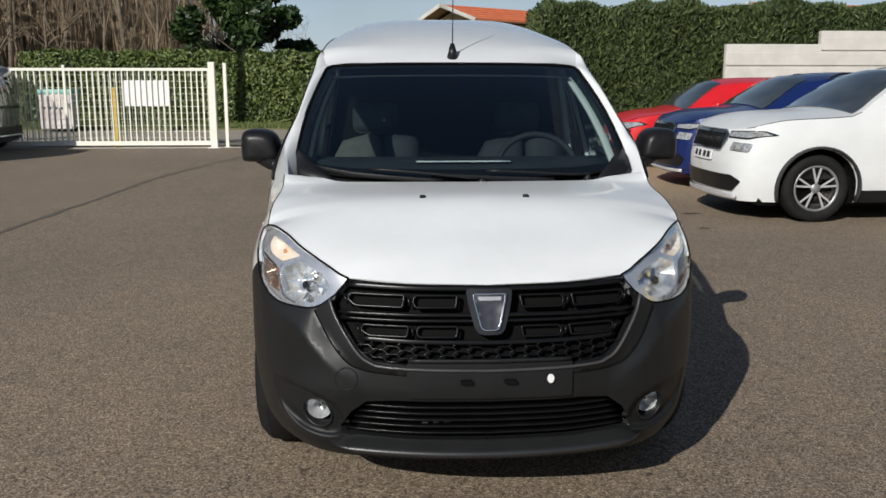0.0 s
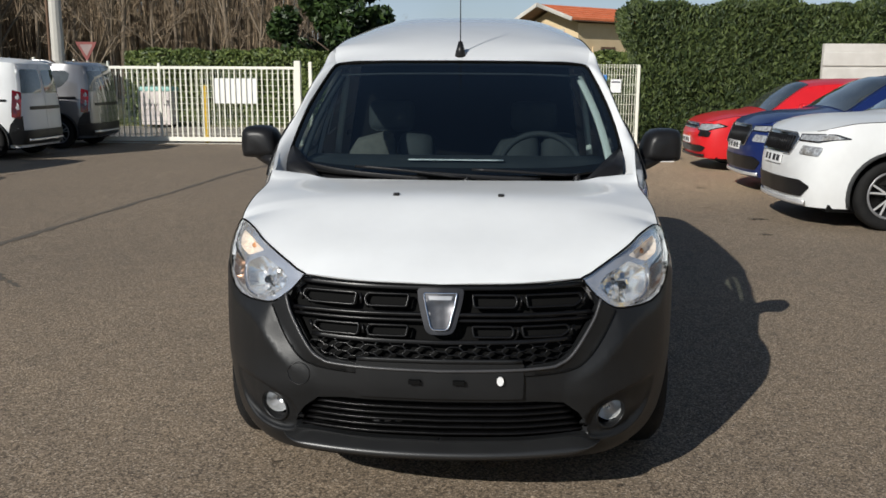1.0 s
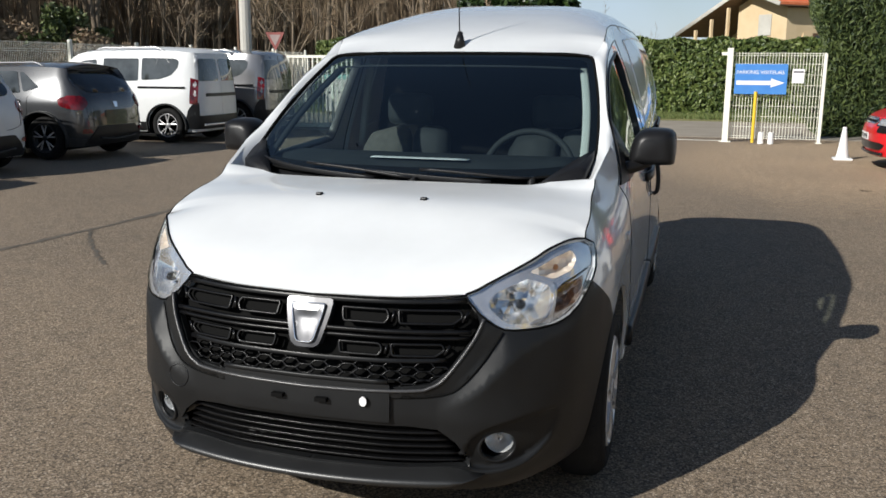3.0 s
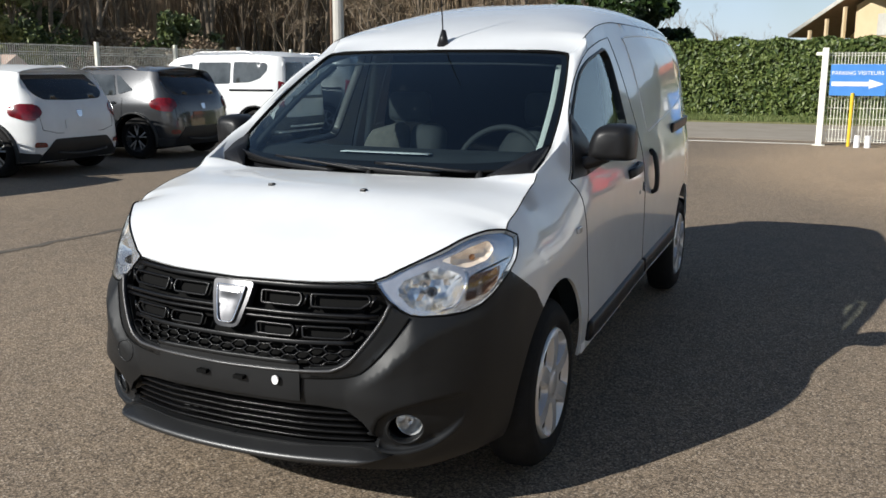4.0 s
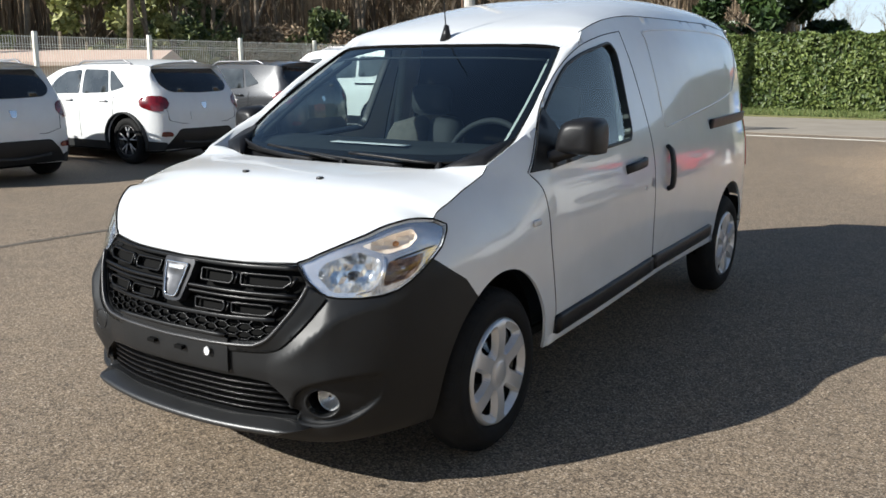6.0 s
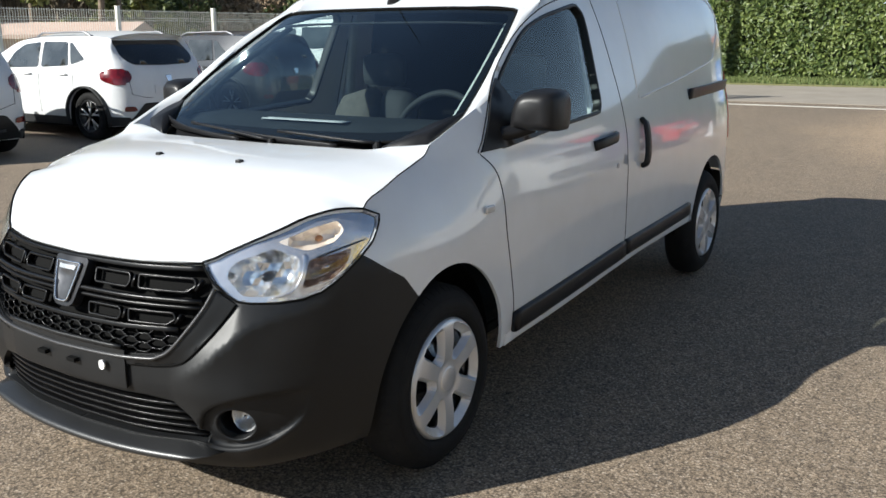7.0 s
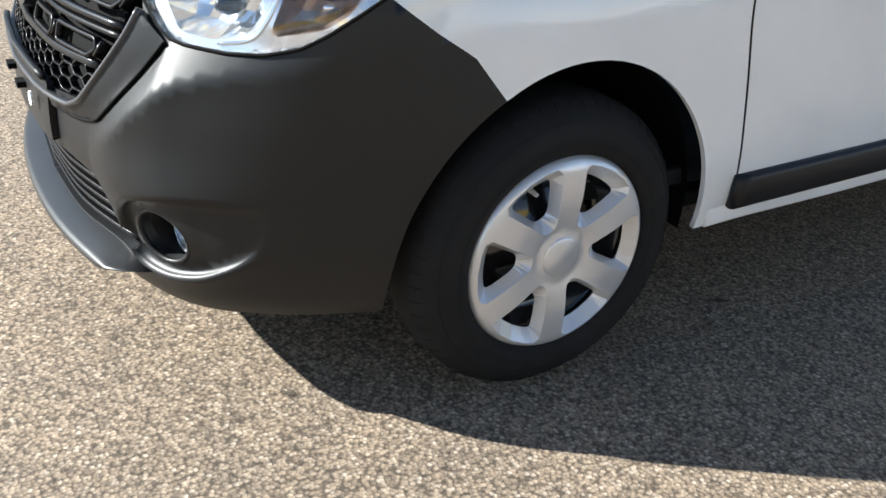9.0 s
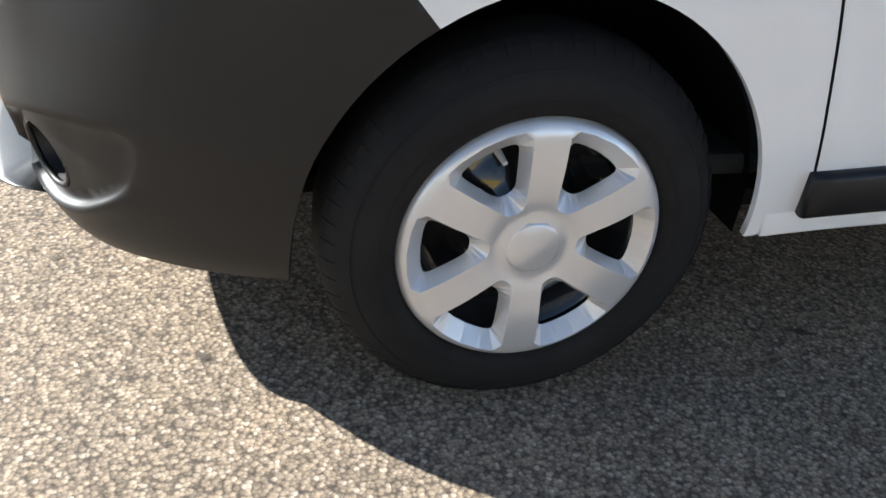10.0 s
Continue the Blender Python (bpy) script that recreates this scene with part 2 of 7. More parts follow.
def thing(name, m, label, category, group="", kind=""):
    ob = new(name)
    ob.matrix_world = m
    ob.empty_display_size = 0.2
    return tagged(ob, label, category, group, kind)


def box(bm, lo, hi, bevel=0.0, m=None):
    r = bmesh.ops.create_cube(bm, size=1.0)
    s = [b - a for a, b in zip(lo, hi)]
    c = [(a + b) / 2 for a, b in zip(lo, hi)]
    mat = Matrix.Translation(c) @ Matrix.Diagonal((*s, 1))
    bmesh.ops.transform(bm, matrix=(m @ mat) if m else mat, verts=r["verts"])
    if bevel:
        edges = list({e for v in r["verts"] for e in v.link_edges})
        bmesh.ops.bevel(bm, geom=edges, offset=bevel, segments=2, affect="EDGES", profile=0.5)
    return bm


def block(name, lo, hi, mat, parent=None, bevel=0.004, label="", m=None):
    return part(name, box(bmesh.new(), lo, hi, bevel, m), mat, parent, label)


def rod(bm, a, b, r0, r1=None, n=8):
    a, b = Vector(a), Vector(b)
    r = bmesh.ops.create_cone(bm, cap_ends=True, segments=n, radius1=r0, radius2=r0 if r1 is None else r1, depth=(b - a).length)
    turn = (b - a).to_track_quat("Z", "Y").to_matrix().to_4x4()
    bmesh.ops.transform(bm, matrix=Matrix.Translation((a + b) / 2) @ turn, verts=r["verts"])
    return bm


def inside(pts, poly):
    x, y = pts[:, 0][:, None], pts[:, 1][:, None]
    px, py = poly[:, 0][None], poly[:, 1][None]
    qx, qy = np.roll(px, -1, 1), np.roll(py, -1, 1)
    cross = ((py > y) != (qy > y)) & (x < (qx - px) * (y - py) / np.where(qy == py, 1e-9, qy - py) + px)
    return cross.sum(1) % 2 == 1


def off_outline(pts, poly):
    """Distance of points from a closed outline."""
    a = np.array(poly, float)
    e = np.roll(a, -1, 0) - a
    r = np.asarray(pts, float)[:, None] - a[None]
    t = np.clip((r * e).sum(-1) / np.maximum((e * e).sum(-1), 1e-12), 0, 1)
    return np.linalg.norm(r - t[..., None] * e, axis=-1).min(1)


def dense(poly, h, closed=True):
    poly = np.array(poly, float)
    out = []
    for a, b in zip(poly, np.roll(poly, -1, 0) if closed else poly[1:]):
        n = max(1, int(np.ceil(np.hypot(*(b - a)) / h)))
        out += [a + (b - a) * k / n for k in range(n)]
    if not closed:
        out.append(poly[-1])
    return np.array(out)


def rounded(poly, r, n=4):
    """The polygon with its corners rounded off by r (one number, or one for each corner)."""
    poly, out = np.array(poly, float), []
    rs = r if hasattr(r, "__len__") else [r] * len(poly)
    for i, p in enumerate(poly):
        a, b = poly[i - 1], poly[(i + 1) % len(poly)]
        k = min(rs[i], 0.48 * np.hypot(*(a - p)), 0.48 * np.hypot(*(b - p)))
        if k <= 0:
            out.append(p)
            continue
        u, v = p + (a - p) / np.hypot(*(a - p)) * k, p + (b - p) / np.hypot(*(b - p)) * k
        out += [(1 - t) ** 2 * u + 2 * t * (1 - t) * p + t * t * v for t in np.linspace(0, 1, n + 1)]
    return np.array(out)


def spline(pts, n=8):
    """A smooth open line through the points."""
    p = np.array(pts, float)
    c = np.r_[0, np.cumsum(np.linalg.norm(np.diff(p, axis=0), axis=1))]
    ext = np.vstack([2 * p[0] - p[1], p, 2 * p[-1] - p[-2]])
    out = []
    for i in range(len(p) - 1):
        a, b, d, e = ext[i:i + 4]
        for t in np.linspace(0, 1, n, endpoint=False):
            out.append(0.5 * (2 * b + (d - a) * t + (2 * a - 5 * b + 4 * d - e) * t * t + (3 * b - a - 3 * d + e) * t**3))
    return np.array(out + [p[-1]])


def panel(name, poly, fn, mat, parent=None, h=0.04, holes=(), thick=0.01, label="", flip=False, flat=False, lines=(), bare=()):
    """A piece of sheet cut out of the surface fn(u, v): outline, holes, lines that the mesh follows, and rims turned inwards."""
    loops = [dense(q, h) for q in (poly, *holes)]
    pts, edges = [], []
    for q in loops:
        n0 = len(pts)
        pts += list(q)
        edges += [(n0 + i, n0 + (i + 1) % len(q)) for i in range(len(q))]
    for q in lines:
        q, n0 = dense(q, h, False), len(pts)
        pts += list(q)
        edges += [(n0 + i, n0 + i + 1) for i in range(len(q) - 1)]
    lo, hi = loops[0].min(0), loops[0].max(0)
    gx, gy = np.meshgrid(np.arange(lo[0] + h / 2, hi[0], h), np.arange(lo[1] + h / 2, hi[1], h))
    gx = gx + (np.arange(gx.shape[0]) % 2)[:, None] * h / 2
    grid = np.c_[gx.ravel(), gy.ravel()]
    rim = np.array(pts)
    if len(grid):
        grid = grid[np.array([np.min(np.hypot(*(rim - g).T)) for g in grid]) > 0.55 * h]
    if len(grid):
        keep = inside(grid, loops[0])
        for q in (*loops[1:], *bare):
            keep &= ~inside(grid, np.array(q))
        pts += list(grid[keep])
    v2, _, tris, *_ = delaunay_2d_cdt([Vector(p) for p in pts], edges, [], 0, 1e-6)
    v2 = np.array([tuple(v) for v in v2])
    tris = np.array([t for t in tris])
    mid = v2[tris].mean(1)
    keep = inside(mid, loops[0])
    for q in loops[1:]:
        keep &= ~inside(mid, q)
    tris = tris[keep]
    p3 = fn(v2[:, 0], v2[:, 1])
    if flip:
        tris = tris[:, ::-1]
    verts, faces = list(p3), [tuple(t) for t in tris]
    if thick:
        vn = np.zeros_like(p3)
        a, b, c = p3[tris[:, 0]], p3[tris[:, 1]], p3[tris[:, 2]]
        fnorm = np.cross(b - a, c - a)
        for k in range(3):
            np.add.at(vn, tris[:, k], fnorm)
        vn /= np.maximum(np.linalg.norm(vn, axis=1, keepdims=True), 1e-12)
        count = {}
        for t in faces:
            for i in range(3):
                e = (t[i], t[(i + 1) % 3])
                count[e] = 1
        rims = [e for e in count if (e[1], e[0]) not in count]
        under = {}
        for i in {i for e in rims for i in e}:
            under[i] = len(verts)
            verts.append(p3[i] - thick * vn[i])
        faces += [(j, i, under[i], under[j]) for i, j in rims]
    ob = link(name, verts, faces, mat, parent, label, flat)
    if thick:
        keys = {tuple(sorted(map(int, e))) for e in rims}
        for e in ob.data.edges:
            if tuple(sorted(e.vertices)) in keys:
                e.use_edge_sharp = True
    return ob


def sweep(name, path, section, mat, parent=None, up=(0, 0, 1), label="", closed=False, flat=False, caps=True):
    """A bar with the given cross-section (pairs across and along up) drawn along a path."""
    p = np.array(path, float)
    t = np.roll(p, -1, 0) - np.roll(p, 1, 0) if closed else np.gradient(p, axis=0)
    t /= np.maximum(np.linalg.norm(t, axis=1, keepdims=True), 1e-9)
    ups = np.array(up, float)
    ups = np.broadcast_to(ups, p.shape) if ups.ndim == 1 else ups
    a = np.cross(t, ups)
    a /= np.maximum(np.linalg.norm(a, axis=1, keepdims=True), 1e-9)
    b = np.cross(a, t)
    sec = np.array(section, float)
    n, m = len(p), len(sec)
    verts = (p[:, None] + a[:, None] * sec[None, :, :1] + b[:, None] * sec[None, :, 1:]).reshape(-1, 3)
    faces = [(i * m + j, i * m + (j + 1) % m, (i + 1) % n * m + (j + 1) % m, (i + 1) % n * m + j) for i in range(n if closed else n - 1) for j in range(m)]
    if caps and not closed:
        faces += [tuple(range(m))[::-1], tuple((n - 1) * m + j for j in range(m))]
    return link(name, verts, faces, mat, parent, label, flat)


def ring(r, n=8, k=1.0):
    return [(r * math.cos(2 * math.pi * i / n), k * r * math.sin(2 * math.pi * i / n)) for i in range(n)]


def slab(w, h, r=0.3):
    """A flat cross-section with rounded corners, w wide and h high."""
    return [tuple(q) for q in rounded([(-w / 2, -h / 2), (w / 2, -h / 2), (w / 2, h / 2), (-w / 2, h / 2)], min(w, h) * r, 2)]


def lathe(name, profile, mat, parent=None, n=48, axis="x", label="", flat=False):
    """Turned round the x axis: pairs of place along the axis and radius."""
    verts, faces = [], []
    m = len(profile)
    for i in range(n):
        a = 2 * math.pi * i / n
        verts += [(q, r * math.cos(a), r * math.sin(a)) for q, r in profile]
    faces = [(i * m + j, (i + 1) % n * m + j, (i + 1) % n * m + j + 1, i * m + j + 1) for i in range(n) for j in range(m - 1)]
    return link(name, verts, faces, mat, parent, label, flat)



def smooth(xs, ys):
    """Monotone cubic curve through the points."""
    xs, ys = np.array(xs, float), np.array(ys, float)
    d = np.diff(ys) / np.diff(xs)
    m = np.zeros(len(xs))
    a, b = d[:-1], d[1:]
    m[1:-1] = np.where(a * b > 0, 2 * a * b / np.where(a + b == 0, 1, a + b), 0)
    m[0], m[-1] = d[0], d[-1]

    def f(x):
        x = np.clip(np.asarray(x, float), xs[0], xs[-1])
        i = np.clip(np.searchsorted(xs, x) - 1, 0, len(xs) - 2)
        h = xs[i + 1] - xs[i]
        t = (x - xs[i]) / h
        return ((2 * t**3 - 3 * t**2 + 1) * ys[i] + (t**3 - 2 * t**2 + t) * h * m[i]
                + (3 * t**2 - 2 * t**3) * ys[i + 1] + (t**3 - t**2) * h * m[i + 1])
    return f


class Shell:
    """Half of a car's skin: a plan curve from the middle of the nose round the corner to the middle of the tail, drawn in with height."""

    def __init__(self, plan, inset, front, rear):
        p = np.array(plan, float)
        c = np.r_[0, np.cumsum(np.hypot(*np.diff(p, axis=0).T))]
        t = np.linspace(0, c[-1], 500)
        x, y = smooth(c, p[:, 0])(t), smooth(c, p[:, 1])(t)
        self.s = np.r_[0, np.cumsum(np.hypot(np.diff(x), np.diff(y)))]
        self.x, self.y = x, y
        tx, ty = np.gradient(x, self.s), np.gradient(y, self.s)
        n = np.hypot(tx, ty)
        self.nx, self.ny = ty / n, -tx / n
        self.inset, self.front, self.rear = inset, front, rear
        self.wide = int(np.argmax(x))

    def sx(self, x):
        return float(np.interp(x, self.x[: self.wide], self.s[: self.wide]))

    def sy(self, y):
        return float(np.interp(y, self.y, self.s))

    def base(self, s, z):
        s, z = np.broadcast_arrays(np.asarray(s, float), np.asarray(z, float))
        x, y = np.interp(s, self.s, self.x), np.interp(s, self.s, self.y)
        nx, ny = np.interp(s, self.s, self.nx), np.interp(s, self.s, self.ny)
        x = x - self.inset(z, y) * np.maximum(nx, 0)
        y = y - np.where(ny < 0, ny * self.front(z), ny * self.rear(z))
        return np.stack([x, y, z], -1)

    def at(self, s, z, off=0.0, side=1):
        p = self.base(s, z)
        if np.any(off):
            e = 0.004
            a = self.base(np.asarray(s) + e, z) - self.base(np.asarray(s) - e, z)
            b = self.base(s, np.asarray(z) + e) - self.base(s, np.asarray(z) - e)
            n = np.cross(a, b)
            p = p + np.asarray(off)[..., None] * n / np.linalg.norm(n, axis=-1, keepdims=True)
        return p * np.array([side, 1, 1])


VAN_PLAN = [(0, 0.04), (0.2, 0.05), (0.4, 0.095), (0.55, 0.165), (0.66, 0.26), (0.74, 0.38), (0.79, 0.53), (0.812, 0.7), (0.818, 1.0), (0.825, 1.8),
            (0.825, 2.7), (0.815, 3.6), (0.795, 3.95), (0.755, 4.14), (0.66, 4.26), (0.4, 4.305), (0, 4.315)]
van_side = smooth([0.16, 0.26, 0.36, 0.5, 0.75, 0.9, 1.0, 1.1, 1.2, 1.3, 1.4, 1.47, 1.53, 1.6, 1.7], [0.09, 0.03, 0.01, 0, 0, 0.008, 0.024, 0.05, 0.082, 0.115, 0.15, 0.178, 0.203, 0.235, 0.3])
van_nose = smooth([0.16, 0.24, 0.3, 0.38, 0.45, 0.54, 0.63, 0.7, 0.78, 0.9], [0.08, 0.04, 0.035, 0.02, 0.005, 0.008, 0.03, 0.055, 0.09, 0.16])
van_tail = smooth([0.2, 0.5, 1.0, 1.7], [0.03, 0.0, 0.03, 0.2])


def van_inset(z, y):
    k = np.clip((1.25 - y) / 0.5, 0, 1)
    rear = np.clip((y - 2.15) / 0.9, 0, 1)
    boxy = 0.06 * rear * rear * (3 - 2 * rear) * np.interp(z, [1.08, 1.3, 1.48, 1.56, 1.65], [0, 0.7, 1, 0.8, 0.35])
    return van_side(z) - boxy + 0.055 * k * k * (3 - 2 * k) * np.clip((z - 0.72) / 0.2, 0, 1.4) ** 1.6 + 0.03 * np.clip((1.95 - y) / 0.6, 0, 1) * np.clip((z - 1.02) / 0.2, 0, 1)


van_shell = Shell(VAN_PLAN, van_inset, van_nose, van_tail)
hood_mid = smooth([0.08, 0.12, 0.2, 0.35, 0.59, 0.75, 0.88, 1.05], [0.72, 0.765, 0.815, 0.885, 0.982, 1.0, 1.01, 1.02])


def on_skin(x, y, z):
    """Place along the plan curve of a point of the van's skin."""
    p = van_shell.base(van_shell.s, z)
    return float(van_shell.s[np.argmin(np.hypot(p[:, 0] - x, p[:, 1] - y))])


# rim of the bonnet: over the headlight, then along the wing
LAMP_TOP = [(0.436, 0.185, 0.78), (0.491, 0.229, 0.807), (0.55, 0.275, 0.837), (0.605, 0.331, 0.867), (0.646, 0.387, 0.891), (0.691, 0.454, 0.906), (0.715, 0.502, 0.902)]
WING_SEAM = [(0.724, 0.521, 0.899), (0.723, 0.545, 0.918), (0.719, 0.6, 0.936), (0.716, 0.681, 0.962), (0.712, 0.8, 0.99), (0.71, 0.865, 1.012), (0.709, 0.893, 1.035)]
rim_s = [on_skin(*p) for p in LAMP_TOP + WING_SEAM]
rim_line = smooth([0, 0.6 * rim_s[0], *rim_s], [0.768, 0.772, *(p[2] for p in LAMP_TOP + WING_SEAM)])


def hood_edge(s):
    """Height at which the nose or the wing meets the bonnet."""
    return float(rim_line(s))


rim_xyz = np.array([van_shell.base(q, hood_edge(q)) for q in np.linspace(rim_s[0], rim_s[-1], 120)])
rim_xyz = rim_xyz[np.argsort(rim_xyz[:, 1])]


def hood_z(x, y):
    ex, ez = np.interp(y, rim_xyz[:, 1], rim_xyz[:, 0]), np.interp(y, rim_xyz[:, 1], rim_xyz[:, 2])
    drop = hood_mid(np.maximum(y, rim_xyz[0, 1])) - ez
    power = np.interp(y, [0.18, 0.35, 0.5, 0.7, 0.9], [2.5, 3, 4.5, 4, 4])
    return hood_mid(y) - drop * (np.abs(x) / ex) ** power


roof_mid = smooth([1.5, 1.62, 1.8, 2.0, 2.3, 2.7, 3.1, 3.6, 4.0, 4.2, 4.27], [1.40, 1.462, 1.545, 1.61, 1.68, 1.735, 1.75, 1.745, 1.72, 1.68, 1.64])
roof_rim = smooth([1.5, 1.62, 1.75, 1.9, 2.1, 2.5, 3.5, 4.0, 4.27], [1.41, 1.46, 1.505, 1.545, 1.585, 1.618, 1.62, 1.59, 1.52])

# ---- the white van ----
van = thing("van", pose(0, 0, 0), "white panel van with unpainted dark grey front bumper parked on asphalt", "van")
V = van_shell
SX, SY = V.sx, V.sy


def skin(side, off=0.0):
    return lambda u, v: V.at(u, v, off, side)


def both(name, poly, mat, label="", h=0.04, off=0.0, holes=(), thick=0.012, parent=None):
    """The same piece of skin on both flanks, from an outline in (s, z)."""
    return [panel(name, poly, skin(k, off), mat, parent or van, h, holes, thick, label, flip=k < 0) for k in (1, -1)]


def side_line(pts, n=6):
    """A smooth line given by places along the van and heights."""
    return [(SY(y), z) for y, z in spline(pts, n)]


def arch(yc, a, b, z0, z1, n=44):
    """The rim of a wheel arch, from its front foot at z0 over the top to its rear foot at z1."""
    t0, t1 = math.asin((z0 - 0.31) / b), math.asin((z1 - 0.31) / b)
    return [(SY(yc - a * math.cos(t)), 0.31 + b * math.sin(t)) for t in np.linspace(t0, math.pi - t1, n)]


front_arch = [(SY(0.842 - 0.355 * math.cos(t)), 0.25 + 0.427 * math.sin(t)) for t in np.linspace(math.asin(-0.025 / 0.427), math.pi / 2, 23)]
front_arch += [(SY(0.842 - 0.335 * math.cos(t)), 0.31 + 0.367 * math.sin(t)) for t in np.linspace(math.pi / 2, math.pi + 0.03, 22)[1:]]
rear_arch = arch(3.64, 0.355, 0.38, 0.37, 0.3)
s_arch = SY(0.672)
cut = min(range(len(front_arch)), key=lambda i: abs(front_arch[i][0] - s_arch))
CORNER = (front_arch[cut][0], front_arch[cut][1])

# headlight outline, from its inner corner along the bonnet to the rear tip and back underneath
s_in, s_seam, s_end = rim_s[0], rim_s[len(LAMP_TOP)], rim_s[-1]
lamp_top = [(s, hood_edge(s)) for s in np.linspace(s_in, s_seam, 16)]


def skin_points(*pts):
    return [(on_skin(x, y, z), z) for x, y, z in pts]


lamp_back = skin_points((0.739, 0.545, 0.889), (0.749, 0.562, 0.878), (0.756, 0.556, 0.857), (0.762, 0.512, 0.812), (0.757, 0.474, 0.782))
lamp_low = skin_points((0.746, 0.43, 0.752), (0.731, 0.392, 0.723), (0.707, 0.351, 0.698), (0.68, 0.313, 0.683), (0.632, 0.264, 0.678), (0.574, 0.22, 0.679), (0.55, 0.205, 0.683), (0.519, 0.194, 0.697), (0.483, 0.187, 0.727), (0.449, 0.185, 0.762))
lamp_poly = [*lamp_top, *lamp_back, *lamp_low]

# bumper
grille_side = [(0.0, 0.522), (SX(0.2), 0.525), (SX(0.36), 0.538), (SX(0.41), 0.575), (SX(0.47), 0.665), (SX(0.488), 0.70), (SX(0.47), 0.74)]
low_grille = [(0.0, 0.413), (SX(0.3), 0.413), (SX(0.385), 0.405), (SX(0.43), 0.37), (SX(0.475), 0.305), (SX(0.47), 0.288), (SX(0.3), 0.278), (0.0, 0.276)]
fog_hole = [(0.564 + 0.056 * math.cos(t), 0.347 + 0.051 * math.sin(t)) for t in np.linspace(0, 2 * math.pi, 20, endpoint=False)]
belly = [(SY(0.47), 0.226), (SX(0.62), 0.205), (SX(0.5), 0.2), (SX(0.3), 0.2), (0.0, 0.2)]
bumper_poly = [*grille_side, *lamp_low[::-1], lamp_back[-1], (SY(0.6), 0.692), CORNER, *front_arch[:cut][::-1], *belly, *low_grille[::-1]]


# crest of the ledge under the headlight, and the hollow round the fog lamp
crest_z = smooth([0.40, 0.43, 0.496, 0.548, 0.592, 0.636, 0.692, 0.768, 0.84, 0.87], [0.465, 0.478, 0.518, 0.564, 0.601, 0.624, 0.642, 0.656, 0.678, 0.708])
seam_z = smooth([0.40, 0.424, 0.48, 0.536, 0.572], [0.518, 0.532, 0.576, 0.632, 0.676])
swell = smooth([0.39, 0.43, 0.48, 0.53, 0.58, 0.636, 0.692, 0.76, 0.9], [0.0, 0.008, 0.02, 0.027, 0.029, 0.021, 0.014, 0.008, 0.0])
lamp_floor = smooth(sorted(q[0] for q in lamp_low), [z for _, z in sorted(lamp_low)])
CREST = [(q, float(crest_z(q))) for q in np.linspace(0.44, 0.86, 34)]
SEAM_LINE = [(q, float(seam_z(q))) for q in np.linspace(0.43, 0.562, 14)]
HOLLOW = spline([(0.462, 0.333), (0.48, 0.38), (0.52, 0.413), (0.59, 0.431), (0.69, 0.438), (0.776, 0.43), (0.746, 0.353), (0.67, 0.302), (0.61, 0.28), (0.54, 0.27), (0.484, 0.282), (0.462, 0.333)], 6)


def step(x, a, b):
    t = np.clip((np.asarray(x, float) - a) / (b - a), 0, 1)
    return t * t * (3 - 2 * t)


def shoulder(u, v):
    """How far the bumper swells out below the headlight: a flat ledge above the crest, a slow fall below it."""
    zc = crest_z(u)
    top = np.maximum(np.where(u < 0.572, seam_z(u), lamp_floor(u)), zc + 0.02)
    rise = np.where(v > zc, np.clip((top - v) / (top - zc), 0, 1), np.exp(-np.abs(zc - v) / 0.12))
    return swell(u) * rise * step(v, 0.2, 0.36)


HOLLOW_MID = np.array([0.586, 0.354])
hollow_ang = np.arctan2(*(HOLLOW[:-1] - HOLLOW_MID).T[::-1])
hollow_rad = np.hypot(*(HOLLOW[:-1] - HOLLOW_MID).T)
hollow_order = np.argsort(hollow_ang)


def hollow_depth(u, v):
    """Depth of the drop-shaped hollow round the fog lamp, shallow towards the wheel, with a raised lower lip."""
    du, dv = np.asarray(u) - HOLLOW_MID[0], np.asarray(v) - HOLLOW_MID[1]
    rho = np.hypot(du, dv) / np.interp(np.arctan2(dv, du), hollow_ang[hollow_order], hollow_rad[hollow_order], period=2 * np.pi)
    fade = np.clip((0.79 - np.asarray(u)) / 0.14, 0.1, 1)
    lip = 0.0045 * np.exp(-(((rho - 1) / 0.16) ** 2)) * (rho >= 1) * step(0.36 - np.asarray(v), 0.0, 0.05)
    lip = np.where(rho < 1, 0.0045 * step(0.36 - np.asarray(v), 0.0, 0.05) * (1 - step(rho, 1.0, 0.88)), lip)
    return 0.018 * fade * step(rho, 1.0, 0.91) - lip


def corner_bulge(u, v):
    """The bumper's corner stands fuller round the fog lamp."""
    return 0.034 * np.exp(-(((np.asarray(u) - 0.59) / 0.15) ** 2) - ((np.asarray(v) - 0.35) / 0.13) ** 2)


def bumper_skin(k):
    """Skin of the bumper with its ledge, its fog lamp hollow and a soft edge along the bottom."""
    def f(u, v):
        return V.at(u, v, shoulder(u, v) + corner_bulge(u, v) - hollow_depth(u, v), k)
    return f


hollow_lines = [HOLLOW_MID + (HOLLOW - HOLLOW_MID) * q for q in (1.14, 1.0, 0.955, 0.91)]
bumper = [panel("bumper", bumper_poly, bumper_skin(k), PLASTIC, van, 0.013, [fog_hole], 0.02, "dark grey unpainted plastic bumper", k < 0, lines=[CREST, SEAM_LINE, *hollow_lines]) for k in (1, -1)]

